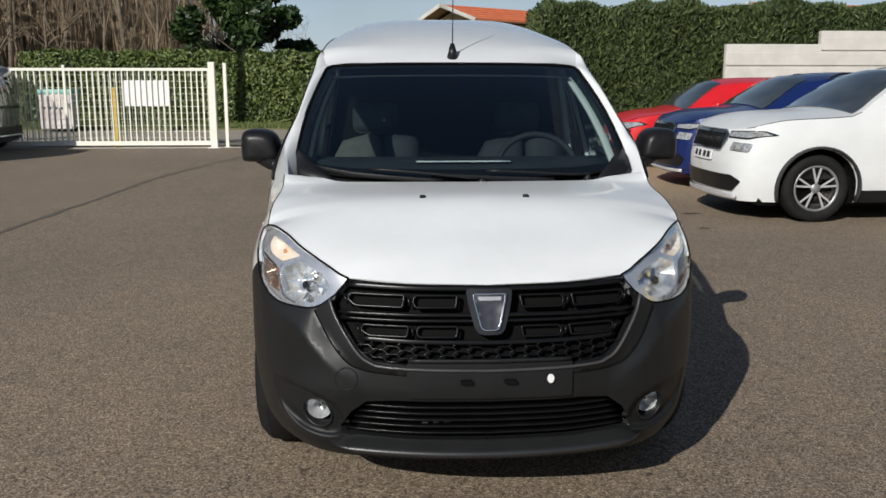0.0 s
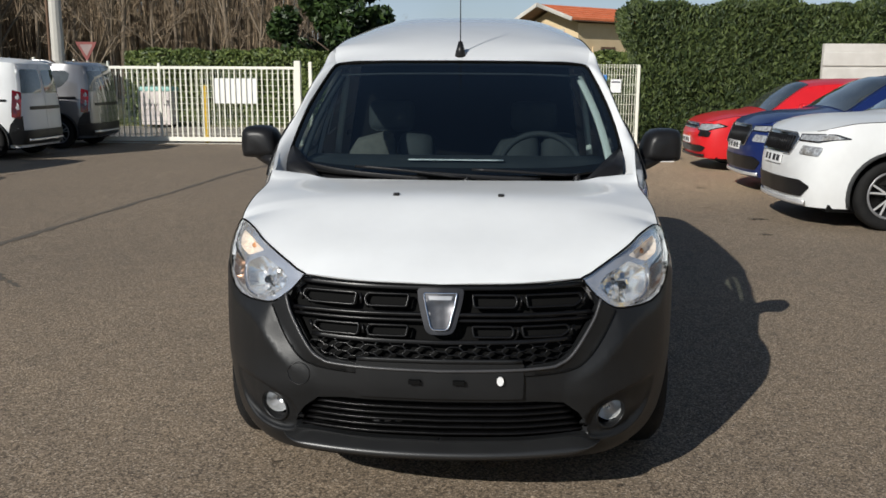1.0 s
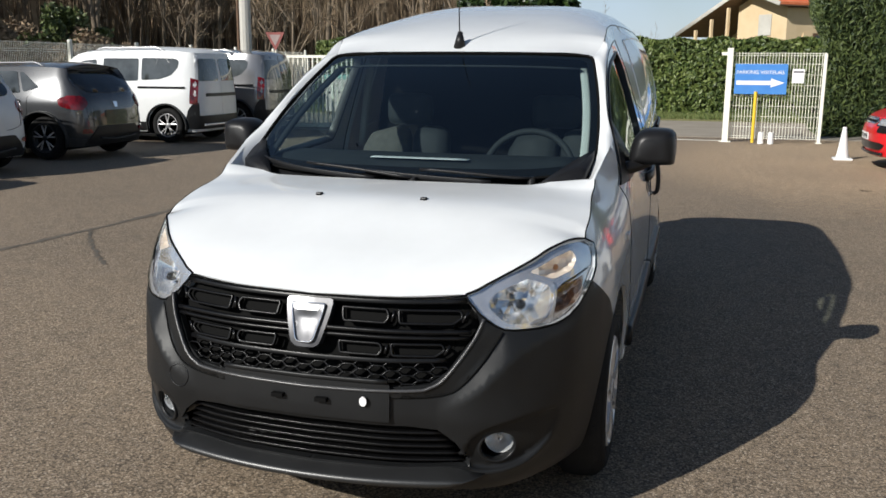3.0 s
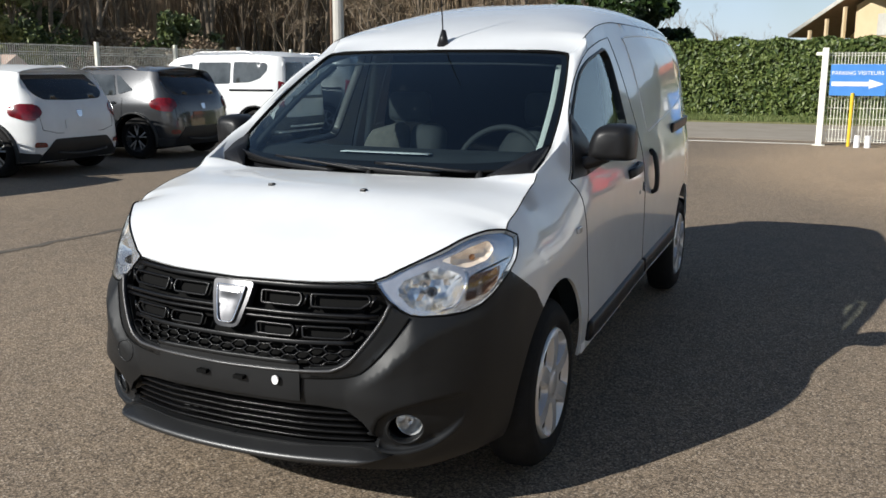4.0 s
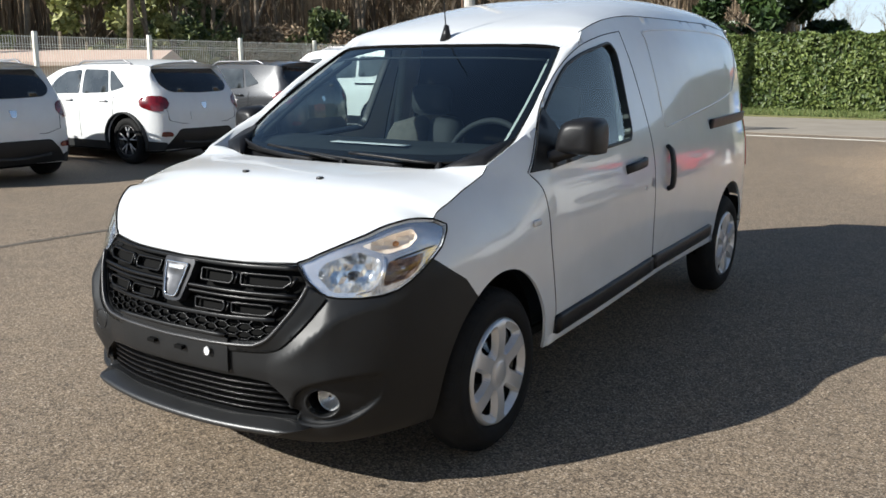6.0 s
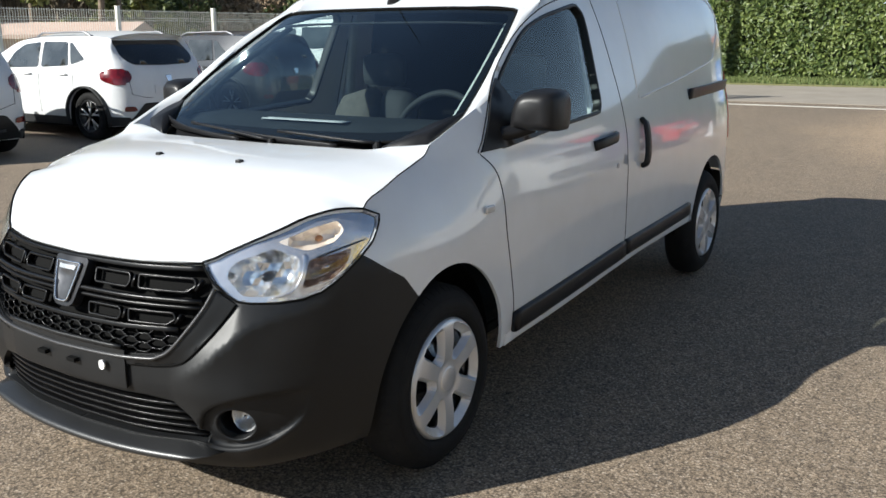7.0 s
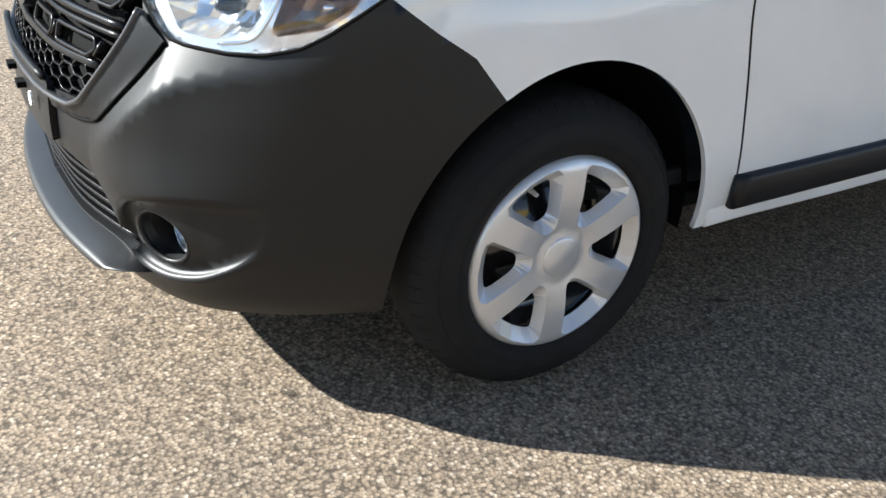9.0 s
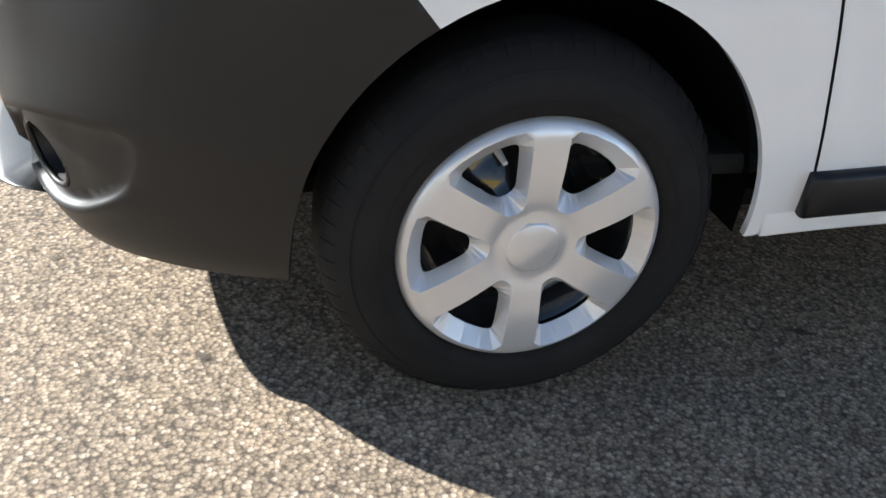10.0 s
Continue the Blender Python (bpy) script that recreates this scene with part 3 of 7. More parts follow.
for k, shell_part in zip((1, -1), bumper):
    f = skin(k)
    # fog lamp in its round recess
    centre = V.at(0.58, 0.347, -0.022, k)
    cup = [V.at(s, z, d, k) for d in (0.015, -0.1) for s, z in fog_hole]
    m = len(fog_hole)
    link("fog_recess", cup, [(i, (i + 1) % m, m + (i + 1) % m, m + i)[:: 1 if k > 0 else -1] for i in range(m)] + [tuple(range(m, 2 * m))[:: -k]], RIDGE, shell_part)
    rim = [V.at(0.564 + 0.056 * math.cos(t), 0.347 + 0.051 * math.sin(t), 0.013, k) for t in np.linspace(0, 2 * math.pi, 28, endpoint=False)]
    sweep("fog_surround", rim, ring(0.005, 8), PLASTIC, shell_part, closed=True)
    lamp = new("fog_lamp")
    lamp.parent = van
    lamp.matrix_world = look(centre, centre + np.array([0.12 * k, -1, 0.02])) @ pose(0, 0, 0, 0, -90, 0)
    tagged(lamp, "round clear fog lamp in a black recess")
    lathe("reflector", [(0.03, 0.004), (0.028, 0.014), (0.018, 0.028), (0.0, 0.039), (-0.003, 0.042)], LAMPGREY, lamp, 24)
    lathe("glass", [(-0.012, 0.0), (-0.011, 0.014), (-0.007, 0.028), (0.0, 0.04)], LENS, lamp, 20)
    lathe("bulb", [(-0.004, 0.0), (-0.002, 0.006), (0.014, 0.008), (0.028, 0.006)], CHROME, lamp, 10)
    # towing-eye cover on one side only
towing = [(-SX(0.44) + 0.034 * math.cos(t), 0.478 + 0.034 * math.sin(t)) for t in np.linspace(0, 2 * math.pi, 24, endpoint=False)]
towing = [(-a, z) for a, z in towing]
sweep("towing_eye_cover", bumper_skin(-1)(*np.array(towing).T), ring(0.0022, 5), BLACK, bumper[1], closed=True)

# lower lip that catches the light
lip_path = [(x, 0.06 + 0.052 * (abs(x) / 0.45) ** 2.2, 0.248 + 0.01 * (abs(x) / 0.45) ** 2) for x in np.linspace(-0.45, 0.45, 31)]
lip_path = [(-0.485, 0.168, 0.268), (-0.462, 0.125, 0.26), *lip_path, (0.462, 0.125, 0.26), (0.485, 0.168, 0.268)]
lip = sweep("front_lip", lip_path, [(0.031, -0.008), (0.0305, -0.002), (0.027, 0.004), (0.02, 0.0075), (-0.03, 0.026), (-0.06, 0.03), (-0.06, -0.02), (0.018, -0.018), (0.027, -0.014)][::-1], LIP, van, label="dark plastic lip under the lower grille")
for q in lip.data.vertices:
    q.co.z = 0.262 + (q.co.z - 0.262) * min(1, max(0.2, 1 - (abs(q.co.x) - 0.42) / 0.07))
valance = [V.at(abs(s), 0.215, -0.06, 1 if s > 0 else -1) for s in np.linspace(-SX(0.5), SX(0.5), 25)]
sweep("undertray", valance, slab(0.02, 0.05), BLACK, van)

# lower grille: five thin bars, the hollow's shade painted as a near-black sheet
half = [(s, z) for s, z in low_grille]
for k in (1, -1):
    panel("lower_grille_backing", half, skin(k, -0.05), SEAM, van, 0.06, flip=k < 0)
for i, z in enumerate((0.296, 0.318, 0.34, 0.362, 0.384)):
    w = np.interp(z, [0.29, 0.40], [0.465, 0.39])
    bar = [V.at(SX(abs(x)), z, -0.014, 1 if x > 0 else -1) for x in np.linspace(-w, w, 25)]
    sweep("lower_grille_bar", bar, slab(0.02, 0.007), GRILLE, van)

for x in (-0.2, -0.165, -0.13):
    block("radiator_tab", (x - 0.01, 0.098, 0.327), (x + 0.01, 0.103, 0.334), RIDGE, van, 0.001)

# number plate carrier
plate = [(-0.255, 0.43), (0.255, 0.43), (0.255, 0.54), (-0.255, 0.54)]


def nose(off):
    def f(x, z):
        k = np.sign(x) + (x == 0)
        s = np.interp(np.abs(x), V.x[: V.wide], V.s[: V.wide])
        return V.at(s, z, off) * np.stack([k, np.ones_like(k), np.ones_like(k)], -1)
    return f


carrier = panel("plate_carrier", rounded(plate, 0.006), nose(0.012), PLASTIC, van, 0.03, thick=0.012, label="empty dark plastic number plate carrier")
ledge = [nose(0.016)(np.array([x]), np.array([0.548]))[0] for x in np.linspace(-0.25, 0.25, 15)]
sweep("carrier_ledge", ledge, slab(0.012, 0.012), PLASTIC, van)
for x in (-0.075, 0.06):
    block("clip_slot", (x - 0.018, 0.02, 0.478), (x + 0.018, 0.045, 0.49), SEAM, carrier, 0.001)
disc = part("sticker", bmesh.new(), SIGNWHITE, carrier, "small white round sticker")
bm = bmesh.new()
bmesh.ops.create_cone(bm, cap_ends=True, segments=20, radius1=0.0105, radius2=0.0105, depth=0.004, matrix=pose(0.186, 0.031, 0.491, 90, 0, 6) @ Matrix.Diagonal((1, 1.35, 1, 1)))
bm.to_mesh(disc.data)
bm.free()

# grille
gtop = [(x, hood_edge(SX(abs(x))) - 0.006) for x in np.linspace(0.447, -0.447, 15)]
gpoly = [*gtop, (-0.49, 0.705), (-0.415, 0.575), (-0.36, 0.536), (0, 0.521), (0.36, 0.536), (0.415, 0.575), (0.49, 0.705)]
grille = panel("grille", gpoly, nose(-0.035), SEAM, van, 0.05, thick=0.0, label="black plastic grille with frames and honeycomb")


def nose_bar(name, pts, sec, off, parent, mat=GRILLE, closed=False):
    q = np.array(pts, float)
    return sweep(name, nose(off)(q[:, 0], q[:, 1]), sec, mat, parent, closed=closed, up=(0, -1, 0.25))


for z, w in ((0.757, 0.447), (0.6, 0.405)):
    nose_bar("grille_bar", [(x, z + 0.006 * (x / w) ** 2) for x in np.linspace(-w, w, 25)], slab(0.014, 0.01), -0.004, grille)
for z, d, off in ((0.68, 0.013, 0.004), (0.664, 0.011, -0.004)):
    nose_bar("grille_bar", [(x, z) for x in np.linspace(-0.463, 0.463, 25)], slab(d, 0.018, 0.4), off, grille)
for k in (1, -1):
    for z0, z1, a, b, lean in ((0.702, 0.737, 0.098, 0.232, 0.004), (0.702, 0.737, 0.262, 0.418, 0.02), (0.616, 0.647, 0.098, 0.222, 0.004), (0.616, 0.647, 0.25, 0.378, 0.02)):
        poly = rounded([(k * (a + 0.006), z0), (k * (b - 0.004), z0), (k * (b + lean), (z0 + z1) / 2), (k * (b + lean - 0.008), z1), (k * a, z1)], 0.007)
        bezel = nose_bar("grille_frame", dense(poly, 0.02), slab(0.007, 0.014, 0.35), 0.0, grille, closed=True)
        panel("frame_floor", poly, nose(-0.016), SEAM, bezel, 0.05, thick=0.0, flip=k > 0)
        tick = [(k * (b + lean + 0.014), z1 - 0.002), (k * (b + lean + 0.012 - 0.6 * lean), z0 + 0.004)]
        nose_bar("grille_tick", tick, slab(0.008, 0.016, 0.35), 0.0, grille)
for i in range(-9, 10):
    for row in range(3):
        x, z = 0.0435 * i, 0.587 - 0.025 * row - 0.0125 * (i % 2)
        if abs(x) > 0.415 - 0.9 * (0.6 - z) or z < 0.533 or (abs(x) < 0.03 and z > 0.57):
            continue
        hexa = [(x + 0.028 * a, z + 0.0125 * b) for a, b in ((1, 0), (0.5, 1), (-0.5, 1), (-1, 0), (-0.5, -1), (0.5, -1))]
        nose_bar("honeycomb_cell", dense(hexa, 0.014), slab(0.0035, 0.014), -0.008, grille, closed=True)
# ridge round the grille, its edge highlight painted in as a paler grey
inner_u = spline([(-0.49, 0.712), (-0.468, 0.655), (-0.41, 0.567), (-0.365, 0.534), (-0.3, 0.523), (0, 0.517), (0.3, 0.523), (0.365, 0.534), (0.41, 0.567), (0.468, 0.655), (0.49, 0.712)], 5)
outer_u = spline([(-0.545, 0.676), (-0.5, 0.6), (-0.45, 0.54), (-0.405, 0.513), (-0.3, 0.502), (0, 0.497), (0.3, 0.502), (0.405, 0.513), (0.45, 0.54), (0.5, 0.6), (0.545, 0.676)], 5)


def band(x, z):
    """Falls from the ridge at the grille to the bumper's own skin."""
    d = np.array([np.hypot(inner_u[:, 0] - a, inner_u[:, 1] - b).min() for a, b in zip(x, z)])
    e = np.array([np.hypot(outer_u[:, 0] - a, outer_u[:, 1] - b).min() for a, b in zip(x, z)])
    s = np.interp(np.abs(x), V.x[: V.wide], V.s[: V.wide])
    return nose(0.004 + 0.012 * e / (d + e + 1e-6) + shoulder(s, z))(x, z)


surround = panel("grille_surround", [*inner_u, *outer_u[::-1]], band, PLASTIC, van, 0.011, thick=0.012, label="raised grey band round the grille")
sweep("surround_ridge", band(inner_u[:, 0], inner_u[:, 1]) + [0, 0.004, 0], slab(0.009, 0.016, 0.45), RIDGE, surround, up=(0, -1, 0.25))
sweep("surround_gap", band(outer_u[:, 0], outer_u[:, 1]) - [0, 0.002, 0], ring(0.0028, 5), SEAM, surround)

# badge: a plain shield
badge = panel("badge", rounded([(-0.072, 0.754), (0.072, 0.754), (0.066, 0.708), (0.041, 0.622), (-0.041, 0.622), (-0.066, 0.708)], [0.014, 0.014, 0.02, 0.024, 0.024, 0.02]), nose(0.016), MOUNT, van, 0.02, thick=0.03, label="plain chrome shield on a dark mount")
shield = rounded([(-0.05, 0.738), (0.05, 0.738), (0.043, 0.702), (0.025, 0.636), (-0.025, 0.636), (-0.043, 0.702)], [0.006, 0.006, 0.02, 0.014, 0.014, 0.02])
panel("shield", shield, lambda x, z: nose(0.022)(x, z) + np.stack([0 * x, 0.006 * np.clip(1 - (x / 0.045) ** 2, 0, 1) * np.clip((0.722 - z) / 0.02, 0, 1), 0 * x], -1), BADGE, badge, 0.008, thick=0.006)
nose_bar("shield_frame", dense(shield, 0.02), slab(0.005, 0.007), 0.022, badge, CHROME, True)
panel("shield_bar", rounded([(-0.036, 0.73), (0.036, 0.73), (0.033, 0.719), (-0.033, 0.719)], 0.003), nose(0.025), LAMPGREY, badge, 0.02, thick=0.003)

# headlights
def dish(name, outline, deep, mat, k, parent, facets):
    """A hollow reflector sunk into the lamp behind a rounded outline."""
    outline = rounded(outline, 0.016)
    mid = outline.mean(0)

    def f(u, v):
        d = np.clip(off_outline(np.stack([u, v], -1), outline) / 0.034, 0, 1)
        facet = 0.006 * np.sin(u * 71 + v * 43) * np.sin(v * 97 - u * 29) * d
        return V.at(u, v, -0.009 - deep * np.sqrt(1 - (1 - d) ** 2 * 0.999) + facet, k)
    panel(name, outline, f, mat, parent, facets, thick=0.0, flip=k < 0, flat=True)
    return [tuple(q) for q in outline], lambda d: V.at(mid[0], mid[1], d, k)


MAIN_CAVITY = [(0.512, 0.752), (0.54, 0.784), (0.648, 0.818), (0.73, 0.792), (0.728, 0.752), (0.704, 0.708), (0.646, 0.694), (0.575, 0.697)]
TURN_CAVITY = [(0.656, 0.834), (0.772, 0.866), (0.868, 0.88), (0.886, 0.852), (0.844, 0.826), (0.748, 0.808)]
SIDE_CAVITY = [(0.756, 0.786), (0.852, 0.796), (0.905, 0.806), (0.876, 0.756), (0.832, 0.728), (0.74, 0.708)]

for k in (1, -1):
    lampo = panel("headlight", lamp_poly, skin(k, -0.09), LAMPGREY, van, 0.04, thick=0.0, label="clear headlight with chrome reflectors and amber indicator", flip=k < 0)
    clear = panel("lamp_glass", lamp_poly, skin(k, 0.003), LENS, lampo, 0.02, thick=0.0, flip=k < 0)
    clear.visible_shadow = False
    lp = dense(lamp_poly, 0.02)
    wall = [V.at(s, z, d, k) for d in (0.0, -0.09) for s, z in lp]
    m = len(lp)
    link("lamp_wall", wall, [(i, (i + 1) % m, m + (i + 1) % m, m + i)[:: k] for i in range(m)], LAMPGREY, lampo)
    sweep("lamp_rim", [V.at(s, z, 0.001, k) for s, z in lp], ring(0.0032, 6), SEAM, lampo, closed=True)
    ovals = [dish("main_reflector", MAIN_CAVITY, 0.05, LAMPCHROME, k, lampo, 0.021),
             dish("indicator_reflector", TURN_CAVITY, 0.03, WARMCHROME, k, lampo, 0.012),
             dish("side_reflector", SIDE_CAVITY, 0.045, SMOKED, k, lampo, 0.018)]
    panel("bezel", lamp_poly, lambda u, v, k=k: V.at(u, v, -0.009 + 0.002 * np.sin(v * 40 + u * 12), k), LAMPTRIM, lampo, 0.008, holes=[o for o, _ in ovals], thick=0.006, flip=k < 0, label="pale grey inner surround")
    for (o, c), (mat, size, d) in zip(ovals, ((GLOSS, 0.015, -0.04), (AMBER, 0.009, -0.04), (CHROME, 0.009, -0.045))):
        bm = bmesh.new()
        bmesh.ops.create_uvsphere(bm, u_segments=12, v_segments=8, radius=size, matrix=Matrix.Translation(c(d)) @ Matrix.Diagonal((1, 1.6, 1, 1)))
        part("bulb", bm, mat, lampo, flat=False)
        part("bulb_stem", rod(bmesh.new(), c(d), c(d - 0.035), size * 0.6, size * 0.8, 10), CHROME, lampo, flat=False)
    fin = [V.at(s, z, -0.012, k) for s, z in skin_points((0.669, 0.345, 0.8), (0.672, 0.331, 0.767), (0.668, 0.313, 0.732), (0.653, 0.29, 0.702), (0.62, 0.257, 0.69))]
    sweep("lamp_divider", spline(fin, 5), slab(0.006, 0.014), CHROME, lampo, up=(0.6 * k, -0.8, 0))
    fin = [V.at(s, z, -0.012, k) for s, z in skin_points((0.69, 0.36, 0.79), (0.722, 0.42, 0.806), (0.748, 0.5, 0.822))]
    sweep("lamp_divider", spline(fin, 5), slab(0.005, 0.012), GLOSS, lampo, up=(0.8 * k, -0.6, 0))

# bonnet
edge_s = [*np.linspace(0, s_in, 8), *np.linspace(s_in, s_seam, 16)[1:], *np.linspace(s_seam, s_end, 14)[1:]]
edge = np.array([V.base(s, hood_edge(s)) for s in edge_s])
back = [(0.7, 0.915), (0.66, 0.925), (0.6, 0.908), (0.53, 0.882), (0.49, 0.868), (0.46, 0.862), (0.3, 0.856), (0.0, 0.848)]
right_rim = [tuple(p[:2]) for p in edge] + back[:-1]
hood_poly = right_rim + [(0.0, 0.848)] + [(-x, y) for x, y in right_rim[1:][::-1]]
nozzles = [(0.186, 0.592), (-0.186, 0.592)]
hood = panel("bonnet", hood_poly, lambda x, y: np.stack([x, y, hood_z(x, y)], -1), WHITE, van, 0.03, thick=0.018, label="smooth white bonnet")
for x, y in nozzles:
    bm = box(bmesh.new(), (x - 0.011, y - 0.008, hood_z(x, y) - 0.006), (x + 0.011, y + 0.012, hood_z(x, y) + 0.008), 0.004)
    part("washer_nozzle", bm, BLACK, van)
for k in (1, -1):
    line = [np.array([k, 1, 1]) * (p + [0.002, 0, -0.001]) for p in edge[7:]]
    sweep("bonnet_gap", line, ring(0.0022, 5), SEAM, hood)
sweep("bonnet_front_gap", [np.array([x, y, z - 0.004]) for x, y, z in [*(edge[:8][::-1] * [-1, 1, 1]), *edge[1:8]]], ring(0.003, 5), SEAM, hood)

# windscreen
base_y, base_z = smooth([0, 0.3, 0.55, 0.72], [0.9, 0.912, 0.965, 1.075]), smooth([0, 0.4, 0.72], [1.012, 1.017, 1.05])
top_y, top_z = smooth([0, 0.3, 0.585], [1.632, 1.642, 1.7]), smooth([0, 0.3, 0.585], [1.468, 1.467, 1.457])


def screen_at(u, v, off=0.0):
    u, v = np.asarray(u, float), np.asarray(v, float)
    a = np.abs(u)
    xb, xt = 0.688 * a, 0.585 * a
    yb, zb, yt, zt = base_y(xb), base_z(xb), top_y(xt), top_z(xt)
    bow = 0.028 * np.sin(np.pi * v) * (1 - 0.7 * a * a)
    x = np.sign(u) * (xb + (xt - xb) * v + 0.02 * np.sin(np.pi * v) * a)
    return np.stack([x, yb + (yt - yb) * v - bow * 0.55 - off * 0.45, zb + (zt - zb) * v + bow * 0.8 + off * 0.9], -1)


square = rounded([(-1, 0), (1, 0), (1, 1), (-1, 1)], [0.03, 0.03, 0.06, 0.06])
windscreen = panel("windscreen", square, screen_at, SCREEN, van, 0.07, thick=0.0, label="large tinted windscreen in a black border")
frit = rounded([(-0.955, 0.07), (0.955, 0.07), (0.955, 0.965), (-0.955, 0.965)], 0.06)
panel("black_border", square, lambda u, v: screen_at(u, v, -0.004), SEAM, windscreen, 0.06, holes=[frit], thick=0.0)
sweep("screen_seal", screen_at(*dense(square, 0.08).T, 0.002), ring(0.006, 6), SEAM, windscreen, closed=True)
sweep("dark_visor_band", [screen_at(u, 0.93, -0.03) for u in np.linspace(-0.9, 0.9, 15)], slab(0.06, 0.008), CABIN, windscreen)
# scuttle below the glass
scuttle = [(u, v) for u, v in ((-0.97, -0.13), (-0.8, -0.1), (0.8, -0.1), (0.97, -0.13), (0.99, 0.06), (0.9, 0.02), (-0.9, 0.02), (-0.99, 0.06))]
panel("scuttle", scuttle, lambda u, v: screen_at(u, v, -0.016), BLACK, van, 0.06, thick=0.03)

# black corner pieces between the glass, the bonnet and the pillar
for k in (1, -1):
    tip, notch, low = np.array([0.665, 0.962, 1.046]), np.array([0.677, 1.165, 1.113]), np.array([0.52, 0.898, 1.012])
    inner = screen_at(0.9, 0.08, 0.006)
    ring_pts = [*spline([low, 0.5 * (low + tip) + [0.01, -0.006, 0.002], tip], 4), *spline([tip, 0.5 * (tip + notch) + [0.006, 0.0, 0.006], notch], 4)[1:], inner]
    top = [np.array([k, 1, 1]) * (q + [0, -0.004, 0.006]) for q in ring_pts]
    n = len(top)
    verts = top + [q - [0, 0, 0.03] for q in top] + [np.mean(top, 0) + [0, -0.002, 0.003]]
    faces = [(i, (i + 1) % n, 2 * n)[::k] for i in range(n)] + [(i, n + i, n + (i + 1) % n, (i + 1) % n)[::k] for i in range(n)]
    link("scuttle_corner", verts, faces, BLACK, van, "black plastic corner piece beside the windscreen")


def wiper(u0, u1, v0, v1):
    w = new("wiper")
    w.parent = van
    tagged(w, "black wiper lying along the windscreen base")
    arm = [screen_at(u0 + (u1 - u0) * t, v0 + (v1 - v0) * t, 0.022 + 0.01 * math.sin(3 * t)) for t in np.linspace(0, 0.72, 9)]
    sweep("arm", arm, slab(0.014, 0.01), BLACK, w)
    blade = [screen_at(u0 + (u1 - u0) * t, v0 + (v1 - v0) * t - 0.02, 0.012) for t in np.linspace(0.25, 1.1, 13)]
    sweep("blade", blade, slab(0.008, 0.018), BLACK, w)
    bm = bmesh.new()
    bmesh.ops.create_cone(bm, cap_ends=True, segments=12, radius1=0.017, radius2=0.012, depth=0.03, matrix=Matrix.Translation(screen_at(u0, v0, 0.01)))
    part("pivot", bm, BLACK, w)


wiper(0.08, -0.8, -0.03, 0.035)
wiper(0.7, -0.12, -0.03, 0.025)

# door outlines
door_front = side_line([(1.075, 0.995), (1.14, 0.93), (1.17, 0.84), (1.185, 0.73), (1.215, 0.6), (1.25, 0.42), (1.265, 0.347)])
door_top = side_line([(1.075, 0.995), (1.241, 1.183), (1.482, 1.349), (1.74, 1.454), (1.993, 1.509), (2.247, 1.539)])
door_back = side_line([(2.247, 1.539), (2.27, 1.3), (2.285, 1.05), (2.29, 0.8), (2.285, 0.408)])
door_poly = [*door_top, *door_back[1:], *door_front[::-1][:-1]]
window_poly = [*side_line([(1.2, 1.0), (1.165, 1.068), (1.294, 1.193), (1.535, 1.354), (1.711, 1.419), (1.911, 1.459), (2.05, 1.481)]), *side_line([(2.085, 1.478), (2.115, 1.45), (2.118, 1.41), (2.095, 1.279), (2.065, 1.12), (2.052, 1.08), (2.03, 1.06), (1.99, 1.05), (1.6, 1.03), (1.26, 1.005)])]
doors = both("door", door_poly, WHITE, "white front door", holes=[window_poly], h=0.045, thick=0.025)
for k, d in zip((1, -1), doors):
    pane = panel("window", window_poly, skin(k, -0.012), WINDOW, d, 0.06, thick=0.0, label="tinted door window in a black seal", flip=k < 0)
    wl = dense(window_poly, 0.05)
    sweep("window_seal", [V.at(s, z, -0.015, k) for s, z in wl], slab(0.014, 0.042, 0.25), BLACK, d, closed=True, up=(k, 0, 0.3))
    sweep("door_gap", [V.at(s, z, -0.001, k) for s, z in dense(door_poly, 0.05)], ring(0.003, 5), SEAM, d, closed=True)
    sail = [(SY(1.085), 0.992), (SY(1.16), 1.085), (SY(1.22), 1.16), (SY(1.3), 1.22), (SY(1.37), 1.12), (SY(1.44), 1.012)]
    panel("mirror_base", sail, skin(k, 0.008), BLACK, d, 0.04, thick=0.02, flip=k < 0)
    # handle with its hollow
    hp = spline([V.at(SY(y), z, o, k) for y, z, o in ((1.93, 0.925, 0.002), (1.97, 0.932, 0.022), (2.05, 0.937, 0.028), (2.12, 0.942, 0.022), (2.16, 0.944, 0.002))], 5)
    sweep("door_handle", hp, slab(0.02, 0.042, 0.45), BLACK, d, label="black plastic pull handle")
    bm = bmesh.new()
    c = V.at(SY(2.17), 0.817, 0.0, k)
    bmesh.ops.create_cone(bm, cap_ends=True, segments=14, radius1=0.011, radius2=0.01, depth=0.008, matrix=Matrix.Translation(c) @ pose(0, 0, 0, 0, 90, 0))
    part("lock", bm, SILVER, d)
    c = V.at(SY(1.075), 0.812, 0.004, k)
    part("side_indicator", box(bmesh.new(), c - [0.006, 0.028, 0.012], c + [0.006, 0.028, 0.012], 0.005), SILVER, van)

